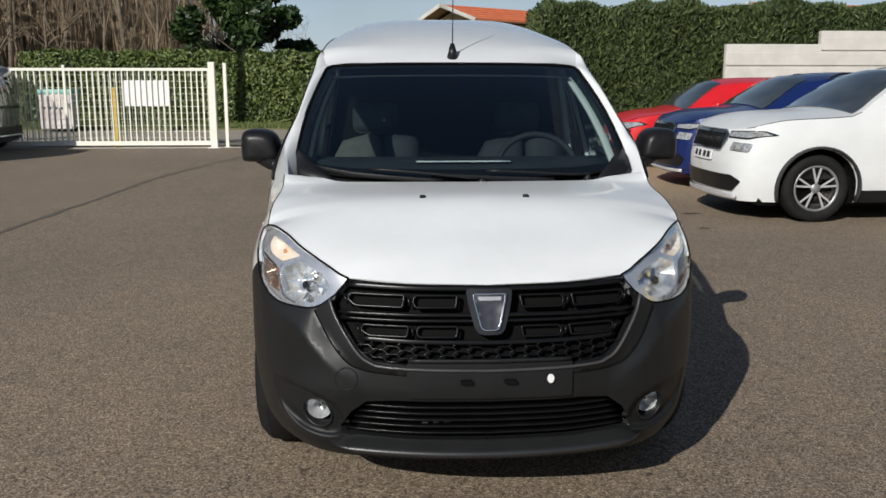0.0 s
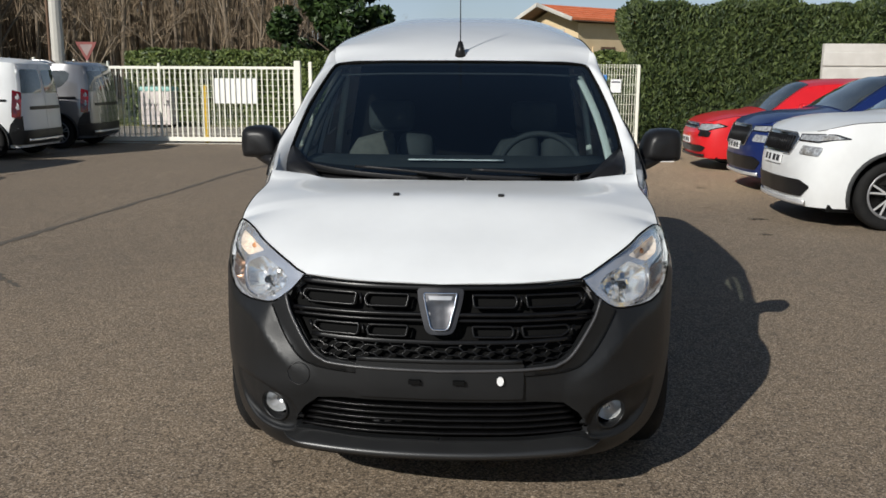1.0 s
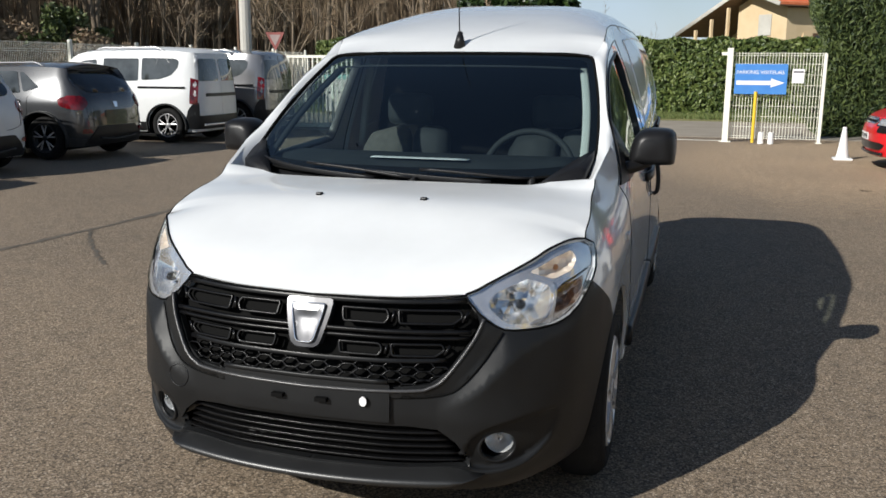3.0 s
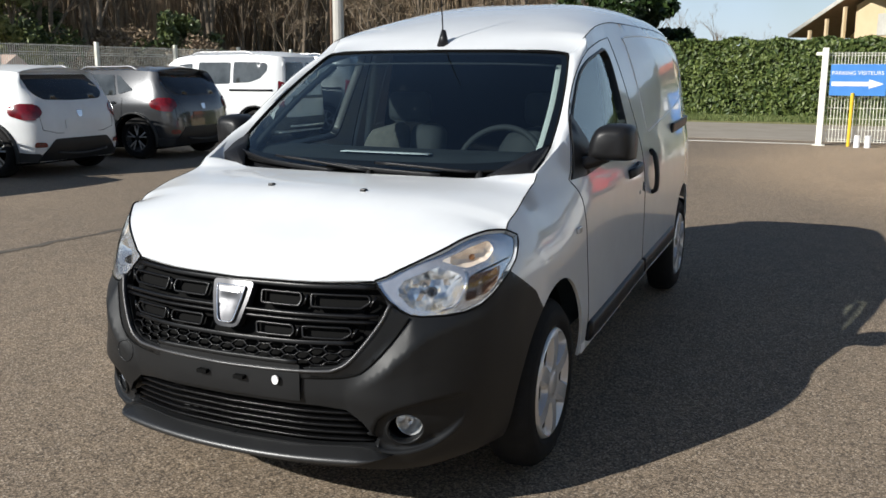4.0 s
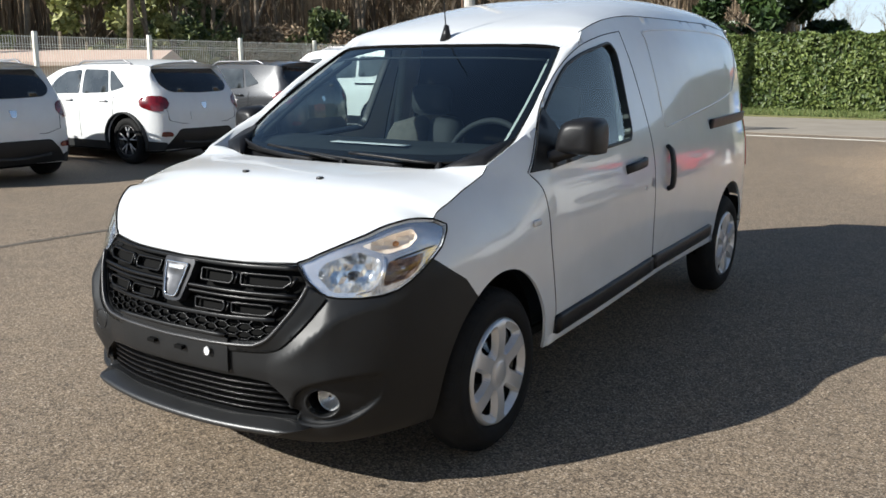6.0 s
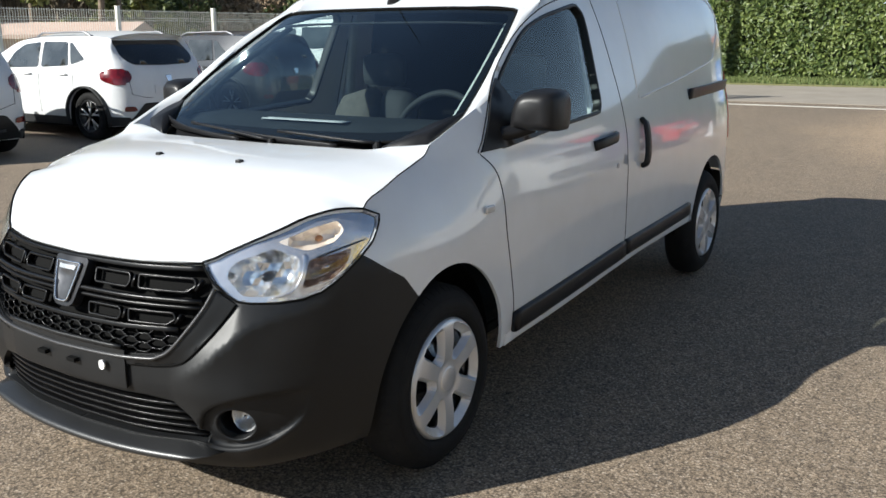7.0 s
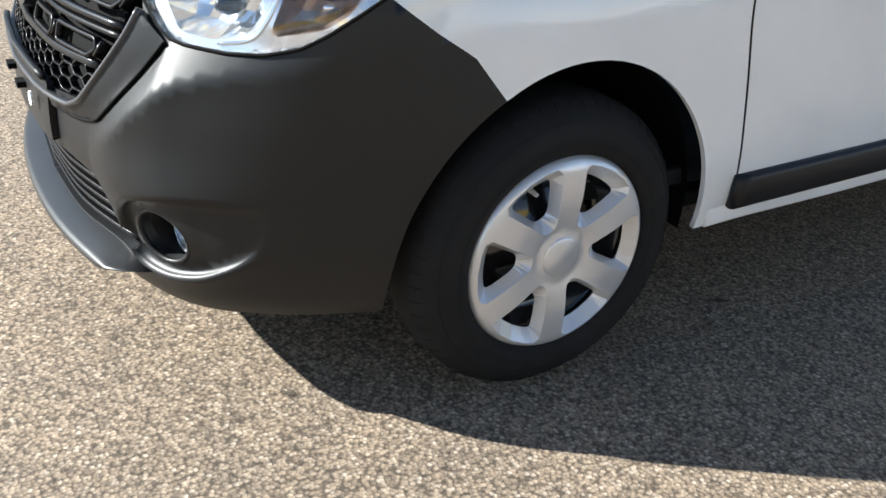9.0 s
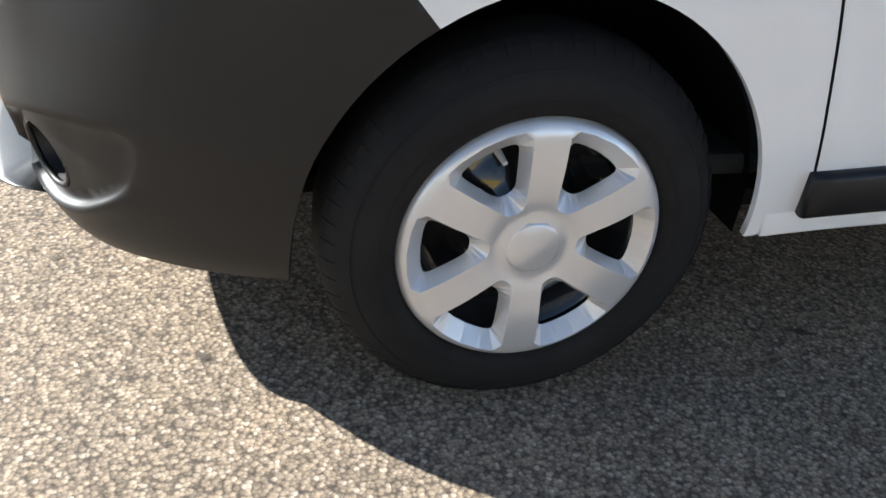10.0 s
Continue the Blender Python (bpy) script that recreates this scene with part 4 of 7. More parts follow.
# mirrors
for k in (1, -1):
    mirror = new("door_mirror")
    mirror.parent = van
    tagged(mirror, "black plastic door mirror")
    y0, x0 = 1.32, 0.868 if k > 0 else -0.845
    shape = [(-0.09, -0.07), (-0.08, 0.01), (-0.06, 0.07), (-0.02, 0.098), (0.05, 0.1), (0.085, 0.085), (0.096, 0.04), (0.094, -0.05), (0.08, -0.078), (0.0, -0.082), (-0.07, -0.082)]
    shape = np.array([p for p in spline([*shape, shape[0]], 4)[:-1]])
    rings = [(-0.09, 0.5), (-0.083, 0.74), (-0.06, 0.92), (-0.01, 1.0), (0.045, 1.0), (0.058, 0.95)]
    verts, faces, m = [], [], len(shape)
    for dy, sc in rings:
        verts += [(x0 + k * (a * sc * 0.94), y0 + dy + 0.25 * (a * 0.2), 1.11 + b * sc * 0.76) for a, b in shape]
    n = len(rings)
    faces = [(i * m + j, i * m + (j + 1) % m, (i + 1) * m + (j + 1) % m, (i + 1) * m + j)[:: k] for i in range(n - 1) for j in range(m)]
    faces += [tuple(range(m))[:: -k], tuple((n - 1) * m + j for j in range(m))[:: k]]
    link("housing", verts, faces, BLACK, mirror)
    face = [(x0 + k * a * 0.85, y0 + 0.0595 + 0.05 * a, 1.11 + b * 0.68) for a, b in shape]
    link("mirror_glass", face, [tuple(range(m))[:: k]], CHROME, mirror, flat=True)
    sweep("arm", spline([(0.77 * k, 1.22, 1.04), (0.8 * k, 1.25, 1.045), (0.85 * k, 1.3, 1.065)], 4), slab(0.06, 0.05, 0.45), BLACK, mirror)

# wings
wing_top = [(s, hood_edge(s)) for s in np.linspace(s_seam, s_end, 14)]
scuttle_end = [(SY(0.95), 1.06), (SY(1.03), 1.093), (SY(1.12), 1.128)]
wing = [*wing_top, *scuttle_end, *door_top[1:6][::-1], *door_front, (SY(1.195), 0.3), *front_arch[cut:][::-1], (SY(0.6), 0.692), *lamp_back[::-1]]
both("wing", wing, WHITE, "white front wing", h=0.03)

def roof_edge(y):
    """Side edge of the roof: from the windscreen's upper corner back along the gutter."""
    yy = y + 0.148 * max(0.0, 2.1 - y) / 0.548
    z = float(roof_rim(yy))
    rim = np.array([float(V.base(SY(min(yy, 4.1)), z)[0]) - max(0, yy - 4.1) * 0.5, yy, z])
    t = min(1.0, (y - 1.552) / 0.198)
    return rim * [t, 1, t] + np.array([0.585, 0, 1.457]) * [1 - t, 0, 1 - t]


# windscreen pillars, from the glass edge out to the door
pill_out = np.array([V.base(s, z) for s, z in dense([wing_top[-1], *scuttle_end, *door_top[5:19]], 0.03, False)])
low_v = np.array([-0.12, -0.06, 0.0, 0.03, 0.07, 0.12, 0.2, 0.3, 0.4, 0.5, 0.6, 0.7, 0.8, 0.9, 1.0])
pill_in = np.array([*screen_at(np.interp(low_v, [-0.12, -0.06, 0.0, 0.06, 0.12], [0.955, 0.965, 0.978, 0.99, 1.0]), low_v, 0.003)] + [roof_edge(1.552 + 0.198 * t) for t in np.linspace(0.2, 1, 5)])


def resample(p, n):
    c = np.r_[0, np.cumsum(np.linalg.norm(np.diff(p, axis=0), axis=1))]
    t = np.linspace(0, c[-1], n)
    return np.stack([np.interp(t, c, p[:, i]) for i in range(3)], -1)


a_in, a_out = resample(pill_in, 26), resample(pill_out, 26)
for k in (1, -1):
    verts, nn = [], 7
    for p, q in zip(a_in, a_out):
        ctrl = 0.5 * (p + q) + np.array([0.012, -0.02, 0.012]) * min(1.0, 0.25 + abs(p[2] - 1.0) * 5)
        for t in np.linspace(0, 1, nn):
            verts.append(((1 - t) ** 2 * p + 2 * t * (1 - t) * ctrl + t * t * q) * [k, 1, 1])
    link("windscreen_pillar", verts, [(i * nn + j, i * nn + j + 1, (i + 1) * nn + j + 1, (i + 1) * nn + j)[:: k] for i in range(25) for j in range(nn - 1)], WHITE, van)

# flanks behind the doors
strake = side_line([(2.285, 0.408), (2.29, 0.8), (2.285, 1.05), (2.27, 1.3), (2.247, 1.539), (2.25, 1.605)])
crown = [(SY(y), float(roof_rim(y))) for y in (2.3, 2.5, 3.0, 3.5, 3.8, 4.0, 4.12)]
tail = [(SY(4.14), 1.3), (SY(4.14), 0.9), (SY(4.1), 0.52), (SY(4.0), 0.42)]
flank = [*strake, *crown, *tail, (SY(3.985), 0.4), *rear_arch[::-1], (SY(3.2), 0.415)]
flanks = both("side_panel", flank, WHITE, "white windowless cargo side with sliding door", h=0.05)
rails = both("cant_rail", [*door_top[18:], (SY(2.25), 1.605), *[(SY(y), float(roof_rim(y))) for y in (2.1, 1.95, 1.85)]], WHITE, h=0.04, thick=0.0)
sill_line = smooth([1.18, 1.31, 1.56, 1.83, 2.16, 2.53, 3.07, 3.3], [0.32, 0.33, 0.341, 0.356, 0.376, 0.394, 0.4, 0.4])
for k in (1, -1):
    sweep("sill", [V.at(SY(y), float(sill_line(y)), -0.004, k) for y in np.linspace(1.2, 3.29, 40)], slab(0.014, 0.044, 0.3), WHITE, van)
both("rear_bumper", [*rear_arch[-5:][::-1], (SY(3.99), 0.42), (SY(4.1), 0.52), (V.s[-1], 0.52), (V.s[-1], 0.26), (SY(4.05), 0.26)], PLASTIC, h=0.06)
both("rear_door", [(SY(4.15), 0.53), (SY(4.15), 1.5), (SY(4.22), 1.6), (V.s[-1], 1.62), (V.s[-1], 0.53)], WHITE, h=0.08, thick=0.0)
both("tail_lamp", [(SY(4.08), 0.75), (SY(4.14), 0.75), (SY(4.15), 1.12), (SY(4.1), 1.14)], RED, h=0.04, off=0.004)
for k, f in zip((1, -1), flanks):
    # sliding door gap, handle, rail and the pressed window outline
    gap = side_line([(2.3, 0.345), (3.15, 0.345)]) + side_line([(3.18, 0.36), (3.2, 0.6), (3.235, 0.68), (3.24, 1.0), (3.24, 1.3), (3.2, 1.56), (3.1, 1.59), (2.22, 1.58)])
    rail = spline([V.at(SY(y), z, 0.005, k) for y, z in ((3.215, 1.055), (3.6, 1.062), (3.95, 1.066), (4.1, 1.066))], 6)
    sweep("slide_rail", rail, slab(0.014, 0.055, 0.2), BLACK, f, label="black sliding door rail", up=(0.1 * k, 0, 1))
    press = side_line([(2.5, 1.08), (2.5, 1.3), (2.51, 1.5), (2.56, 1.552), (3.19, 1.572), (3.82, 1.558), (3.96, 1.51), (3.97, 1.42), (3.8, 1.284), (3.61, 1.2), (2.53, 1.08)], 5)
    sweep("window_pressing", [V.at(s, z, -0.002, k) for s, z in press], ring(0.006, 6), WHITE, f)
    hb = spline([V.at(SY(y), z, o, k) for y, z, o in ((2.485, 0.985, 0.0), (2.48, 0.965, 0.022), (2.475, 0.88, 0.028), (2.47, 0.80, 0.022), (2.468, 0.78, 0.0))], 5)
    sweep("sliding_door_handle", hb, slab(0.045, 0.022, 0.45), BLACK, f, up=(k, 0, 0), label="black upright sliding door handle")
for k in (1, -1):
    for y0, y1 in ((1.245, 2.262), (2.28, 3.19)):
        zs = (0.379, 0.434) if y0 < 2 else (0.437, 0.46)
        path = [V.at(SY(y), np.interp(y, (y0, y1), zs), 0.006, k) for y in np.linspace(y0, y1, 26)]
        sweep("side_moulding", path, slab(0.03, 0.074 if y0 < 2 else 0.07, 0.4), BLACK, van, label="black rubbing strip")

# roof
ys = [1.552, 1.6, 1.65, 1.7, 1.75, 1.82, 1.9, 2.0, 2.1, 2.2, 2.35, 2.5, 2.7, 2.9, 3.1, 3.3, 3.5, 3.7, 3.85, 4.0, 4.1, 4.18, 4.24]
us = np.linspace(-1, 1, 41)
verts = []
for y in ys:
    xr, ye, zr = roof_edge(y)
    for u in us:
        x = u * xr
        yy = y + (float(top_y(min(abs(x), 0.585))) - 1.552) * max(0.0, 2.1 - y) / 0.548
        zm = max(float(roof_mid(yy)), zr + 0.012)
        verts.append((x, yy, zr + (zm - zr) * (1 - abs(u) ** float(np.interp(y, [1.6, 2.2, 3.0], [2.4, 3.2, 4.2]))) ** 0.8))
m = len(us)
roof = link("roof", verts, [(i * m + j, i * m + j + 1, (i + 1) * m + j + 1, (i + 1) * m + j) for i in range(len(ys) - 1) for j in range(m - 1)], WHITE, van, "white roof, rising behind the windscreen")
for k in (1, -1):
    sweep("roof_gap", [V.at(SY(y), float(roof_rim(y)) + 0.002, 0.0, k) for y in np.linspace(1.8, 4.0, 24)], ring(0.002, 5), SEAM, roof)
aerial = new("aerial")
aerial.parent = van
tagged(aerial, "thin black roof aerial on a rubber foot")
part("foot", rod(bmesh.new(), (0, 1.7, 1.485), (0, 1.708, 1.562), 0.03, 0.01, 14), BLACK, aerial, flat=False)
part("mast", rod(bmesh.new(), (0, 1.703, 1.53), (0.0, 1.66, 1.86), 0.0032, 0.002, 6), BLACK, aerial)


# wheels
def wheel_cover():
    """Silver cover: six broad spokes between six bevelled pockets, each open at its floor."""
    dome = smooth([0, 0.044, 0.05, 0.06, 0.08, 0.13, 0.17, 0.183, 0.19, 0.197, 0.2], [0.012, 0.012, 0.007, 0.01, 0.014, 0.018, 0.016, 0.014, 0.011, 0.002, -0.008])

    def pocket(i, side, inner, outer, near, far):
        """Rounded wedge between two spokes; side is its distance from the spokes' middle lines."""
        a = math.pi / 3 * i + math.pi / 3 * 2
        t = [(r, sg * (math.pi / 6 - math.asin(q / r))) for r, q, sg in ((inner, side, -1), (outer, side + 0.004, -1), (outer, side + 0.004, 1), (inner, side, 1))]
        arc = [(outer, t[1][1] + (t[2][1] - t[1][1]) * j / 4) for j in (1, 2, 3)]
        pts = [t[0], t[1], *arc, t[2], t[3]]
        return rounded([(r * math.cos(a + d), r * math.sin(a + d)) for r, d in pts], [near, far, 0, 0, 0, far, near], 3)

    tops = [pocket(i, 0.0225, 0.066, 0.185, 0.01, 0.012) for i in range(6)]
    floors = [pocket(i, 0.033, 0.09, 0.161, 0.017, 0.02) for i in range(6)]
    disc = [(0.2 * math.cos(t), 0.2 * math.sin(t)) for t in np.linspace(0, 2 * math.pi, 96, endpoint=False)]

    def surface(u, v):
        p = np.stack([u, v], -1)
        drop = np.zeros(len(p))
        for top, floor in zip(tops, floors):
            d, e = off_outline(p, top), off_outline(p, floor)
            drop = np.where(inside(p, top) & (d > 1e-5), d / (d + e + 1e-9), drop)
            drop[e < 1e-5] = 1
        r = np.hypot(u, v)
        return np.stack([dome(r) - 0.024 * drop, u, v], -1)

    ob = panel("wheel_cover", disc, surface, SILVER, None, 0.01, floors, 0.012, lines=[np.vstack([q, q[:1]]) for q in tops] + [[(r * math.cos(t), r * math.sin(t)) for t in np.linspace(0, 2 * math.pi, 97)] for r in (0.1895, 0.1935, 0.197)], bare=tops)
    co = np.array([q.co[1:] for q in ob.data.vertices])
    on_top = np.min([off_outline(co, q) for q in tops + floors], axis=0) < 1e-5
    for e in ob.data.edges:
        if on_top[e.vertices[0]] and on_top[e.vertices[1]]:
            e.use_edge_sharp = True
    mesh = ob.data
    bpy.data.objects.remove(ob)
    return mesh


cover_mesh = wheel_cover()


def tyre_and_cover(centre, k):
    w = new("wheel")
    w.parent = van
    w.matrix_world = pose(*centre) @ Matrix.Diagonal((k, 1, 1, 1))
    tagged(w, "steel wheel with silver six-spoke plastic cover")
    tyre = lathe("tyre", [(-0.14, 0.2), (-0.15, 0.25), (-0.14, 0.285), (-0.12, 0.298), (-0.09, 0.302), (-0.05, 0.3), (-0.03, 0.296), (-0.016, 0.287), (-0.003, 0.274), (0.01, 0.255), (0.0135, 0.238), (0.011, 0.216), (0.005, 0.2), (-0.01, 0.197)], RUBBER, w, 64)
    for r, x in ((0.262, 0.0055), (0.222, 0.012)):
        lathe("sidewall_ring", [(x - 0.002, r - 0.003), (x + 0.0022, r), (x - 0.002, r + 0.003)], RUBBER, tyre, 64)
    for i in range(60):
        a = 2 * math.pi * i / 60
        q = [(-0.034, 0.2985), (-0.02, 0.2915), (-0.0085, 0.281), (-0.034, 0.287)]
        vs = [(x, r * math.cos(a + d), r * math.sin(a + d)) for d in (-0.03, 0.03) for x, r in q]
        link("tread_block", vs, [(0, 1, 2, 3), (7, 6, 5, 4), (0, 4, 5, 1), (1, 5, 6, 2), (2, 6, 7, 3), (3, 7, 4, 0)], RUBBER, tyre, flat=True)
    lathe("rim", [(-0.13, 0.197), (-0.02, 0.19), (-0.034, 0.168), (-0.075, 0.158), (-0.082, 0.135), (-0.06, 0.115), (-0.05, 0.085), (-0.04, 0.07), (-0.03, 0.06), (-0.03, 0.0)], RIMBLACK, w, 48)

    cap = new("wheel_cover", cover_mesh)
    cap.parent = w
    tagged(cap, "silver plastic cover with six broad spokes")
    lathe("centre_cap", [(0.0145, 0.0), (0.014, 0.036), (0.011, 0.042), (0.004, 0.043)], SILVER, cap, 32)
    for i in range(4):
        a = math.pi / 2 * i + 0.5
        bm = bmesh.new()
        bmesh.ops.create_cone(bm, cap_ends=True, segments=6, radius1=0.011, radius2=0.01, depth=0.02, matrix=Matrix.Translation((-0.022, 0.05 * math.cos(a), 0.05 * math.sin(a))) @ pose(0, 0, 0, 0, 90, 0))
        part("wheel_nut", bm, STEEL, w)
    bm = bmesh.new()
    bmesh.ops.create_cone(bm, cap_ends=True, segments=32, radius1=0.125, radius2=0.125, depth=0.02, matrix=Matrix.Translation((-0.09, 0, 0)) @ pose(0, 0, 0, 0, 90, 0))
    part("brake_disc", bm, STEEL, w)
    part("valve", rod(bmesh.new(), (-0.052, -0.05, 0.122), (-0.026, -0.046, 0.116), 0.006, 0.004, 10), SIGNWHITE, w, "pale valve cap")
    bm = box(bmesh.new(), (-0.07, -0.018, -0.006), (-0.056, 0.018, 0.006), 0.003, pose(0, -0.137, 0.046, -70))
    part("balance_weight", bm, SILVER, w, "small bare metal balance weight")
    return w


for y in (0.836, 3.64):
    for k in (1, -1):
        tyre_and_cover((0.792 * k, y, 0.302), k)
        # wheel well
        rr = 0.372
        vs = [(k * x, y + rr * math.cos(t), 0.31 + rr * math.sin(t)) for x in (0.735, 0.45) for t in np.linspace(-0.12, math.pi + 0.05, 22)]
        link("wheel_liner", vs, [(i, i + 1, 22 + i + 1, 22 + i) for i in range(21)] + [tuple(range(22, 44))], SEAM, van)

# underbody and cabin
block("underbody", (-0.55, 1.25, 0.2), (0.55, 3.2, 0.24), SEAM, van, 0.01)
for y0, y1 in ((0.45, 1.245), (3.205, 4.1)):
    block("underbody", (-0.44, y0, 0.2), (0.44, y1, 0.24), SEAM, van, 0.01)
# unseen blocks added to keep sun from leaking through the nose onto the ground
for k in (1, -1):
    block("light_block", (min(0.42 * k, 0.6 * k), 0.26, 0.212), (max(0.42 * k, 0.6 * k), 0.46, 0.62), SEAM, van, 0.01)
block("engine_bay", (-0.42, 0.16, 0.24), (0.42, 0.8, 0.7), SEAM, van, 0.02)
cabin = new("cabin")
cabin.parent = van
tagged(cabin, "dark cabin with one light seat and one dark seat")
dash = [(x, 0.98 + 0.03 * (x / 0.6) ** 2, 1.03) for x in np.linspace(-0.64, 0.64, 13)]
sweep("dashboard", dash, [(-0.36, -0.33), (0.0, -0.33), (0.01, -0.03), (-0.05, 0.005), (-0.16, 0.03), (-0.28, 0.04), (-0.34, 0.02), (-0.36, -0.04)], CABIN, cabin)
bh = box(bmesh.new(), (-0.74, 2.3, 0.3), (0.74, 2.33, 1.58), 0.01)
for q in bh.verts:
    q.co.x *= float(np.interp(q.co.z, [0.9, 1.58], [1.0, 0.72]))
part("bulkhead", bh, SEAM, cabin)
block("cabin_floor", (-0.72, 0.9, 0.36), (0.72, 2.3, 0.4), CABIN, cabin, 0.01)
# driver's seat, inner back halves and headrests coloured dark to stand for shade
for x, seat_tone in ((-0.37, SEAT), (0.37, CABIN)):
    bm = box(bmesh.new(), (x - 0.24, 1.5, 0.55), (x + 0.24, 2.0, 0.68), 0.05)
    part("seat_cushion", bm, seat_tone, cabin, flat=False)
    for a, b, lean, back_tone in ((-0.23, 0.03, 0.0, seat_tone), (0.036, 0.23, 0.01, CABIN)):
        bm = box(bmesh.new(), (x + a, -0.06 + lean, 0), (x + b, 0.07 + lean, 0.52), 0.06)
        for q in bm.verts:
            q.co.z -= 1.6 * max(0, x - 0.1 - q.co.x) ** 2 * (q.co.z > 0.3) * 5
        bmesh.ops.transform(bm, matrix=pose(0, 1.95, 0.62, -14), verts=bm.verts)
        part("seat_back", bm, back_tone, cabin, flat=False)
    bm = box(bmesh.new(), (x - 0.12, 2.09, 1.12), (x + 0.12, 2.17, 1.28), 0.04)
    part("headrest", bm, CABIN, cabin, flat=False)
wheel_c = Matrix.Translation((0.37, 1.43, 0.985)) @ pose(0, 0, 0, 62)
rim_pts = [wheel_c @ Vector((0.185 * math.cos(t), 0.185 * math.sin(t), 0)) for t in np.linspace(0, 2 * math.pi, 36, endpoint=False)]
sweep("steering_wheel", rim_pts, ring(0.014, 8), CABIN, cabin, closed=True)
for t in (0.1, math.pi - 0.1, -math.pi / 2):
    part("wheel_spoke", rod(bmesh.new(), wheel_c @ Vector((0, 0, -0.03)), wheel_c @ Vector((0.18 * math.cos(t), 0.18 * math.sin(t), 0)), 0.02, 0.014), CABIN, cabin)
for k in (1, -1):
    # one trim in two colours: pale for the sunlit side, dark for the shaded
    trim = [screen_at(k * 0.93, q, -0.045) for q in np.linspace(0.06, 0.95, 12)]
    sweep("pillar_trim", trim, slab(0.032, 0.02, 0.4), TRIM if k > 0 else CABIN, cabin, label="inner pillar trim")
    post_trim = [(k * x, y, z) for x, y, z in ((0.613, 2.208, 1.42), (0.625, 2.215, 1.35), (0.655, 2.225, 1.15), (0.675, 2.23, 1.0))]
    sweep("door_post_trim", spline(post_trim, 3), slab(0.03, 0.05, 0.4), TRIM, cabin, up=(0, 1, 0), label="pale grey trim behind the door window")
# white strip standing for a paper's reflection in the windscreen
sheet = [(x, 1.115, 1.063) for x in np.linspace(-0.19, 0.2, 8)]
sweep("paper_reflection", sheet, slab(0.05, 0.002), SIGNWHITE, cabin)


# ---- ground and boundaries ----
bm = bmesh.new()
bmesh.ops.create_grid(bm, x_segments=8, y_segments=8, size=700)
ground = tagged(part("ground", bm, ASPHALT), "brown-grey asphalt yard with coarse pale stones", "ground", kind="structure")


def leaf_mass(name, lo, hi, count, size, mat, faces="front left right top", depth=0.16, wave=0.1, parent=None, seed=1, slope=0.0, spray=0.0):
    """Many small leaves over the faces of a clipped block."""
    rng = np.random.default_rng(seed)
    lo, hi = np.array(lo, float), np.array(hi, float)
    ext = hi - lo
    wanted = faces.split()
    area = {"front": ext[0] * ext[2], "left": ext[1] * ext[2], "right": ext[1] * ext[2], "top": ext[0] * ext[1]}
    tot = sum(area[f] for f in wanted)
    P, N = [], []
    for f in wanted:
        n = int(count * area[f] / tot)
        q = rng.random((n, 3))
        nrm = {"front": (0, -1, 0), "left": (-1, 0, 0), "right": (1, 0, 0), "top": (0, 0, 1)}[f]
        axis, end = {"front": (1, 0), "left": (0, 0), "right": (0, 1), "top": (2, 1)}[f]
        q[:, axis] = end
        p = lo + q * ext
        d = rng.random(n) ** 1.5 * depth - 0.05
        p -= d[:, None] * np.array(nrm)
        P.append(p)
        N.append(np.tile(nrm, (n, 1)))
    P, N = np.vstack(P), np.vstack(N).astype(float)
    P[:, 2] += slope * (P[:, 0] - lo[0]) * (P[:, 2] - lo[2]) / ext[2]
    lump = np.sin(P[:, 0] * 2.1 + 0.7) * np.sin(P[:, 2] * 2.7) + 0.6 * np.sin(P[:, 0] * 5.3 + P[:, 2] * 3.1)
    P += N * (wave * lump)[:, None]
    n = len(P)
    dirs = N * 0.8 + rng.normal(size=(n, 3)) * 0.75
    dirs /= np.linalg.norm(dirs, axis=1, keepdims=True)
    t = np.cross(dirs, rng.normal(size=(n, 3)))
    t /= np.linalg.norm(t, axis=1, keepdims=True)
    if spray:
        t = t * (1 - spray) + (np.array([0, 0, 0.9]) + N * 0.5) * spray
        t /= np.linalg.norm(t, axis=1, keepdims=True)
    b = np.cross(dirs, t)
    L = size * (0.6 + 0.8 * rng.random((n, 1)))
    w = 0.45 - 0.2 * spray
    verts = np.stack([P - t * L, P + b * L * w + dirs * L * 0.12, P + t * L, P - b * L * w + dirs * L * 0.12], 1).reshape(-1, 3)
    idx = np.arange(n)[:, None] * 4 + np.arange(4)
    return link(name, verts, idx, mat, parent, flat=True)


def hedge(lo, hi, count, size, mat, label, faces, seed, wave=0.08, slope=0.0, spray=0.0, depth=0.16):
    h = thing("hedge", pose(0, 0, 0), label, "hedge")
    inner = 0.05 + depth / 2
    # dark block behind the leaves paints the hedge's inner shade
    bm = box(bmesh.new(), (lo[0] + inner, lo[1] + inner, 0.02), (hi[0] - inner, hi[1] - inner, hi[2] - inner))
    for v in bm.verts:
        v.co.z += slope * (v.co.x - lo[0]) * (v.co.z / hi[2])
    part("core", bm, CORE_SHADE, h)
    tagged(leaf_mass("leaves", lo, hi, count, size, mat, faces, parent=h, seed=seed, wave=wave, slope=slope, spray=spray, depth=depth), kind="stuff")
    return h


hedge((-11.4, 25.3, 0.0), (6.0, 26.6, 2.2), 42000, 0.075, LEAF, "long clipped green laurel hedge across the road", "front top", 3)
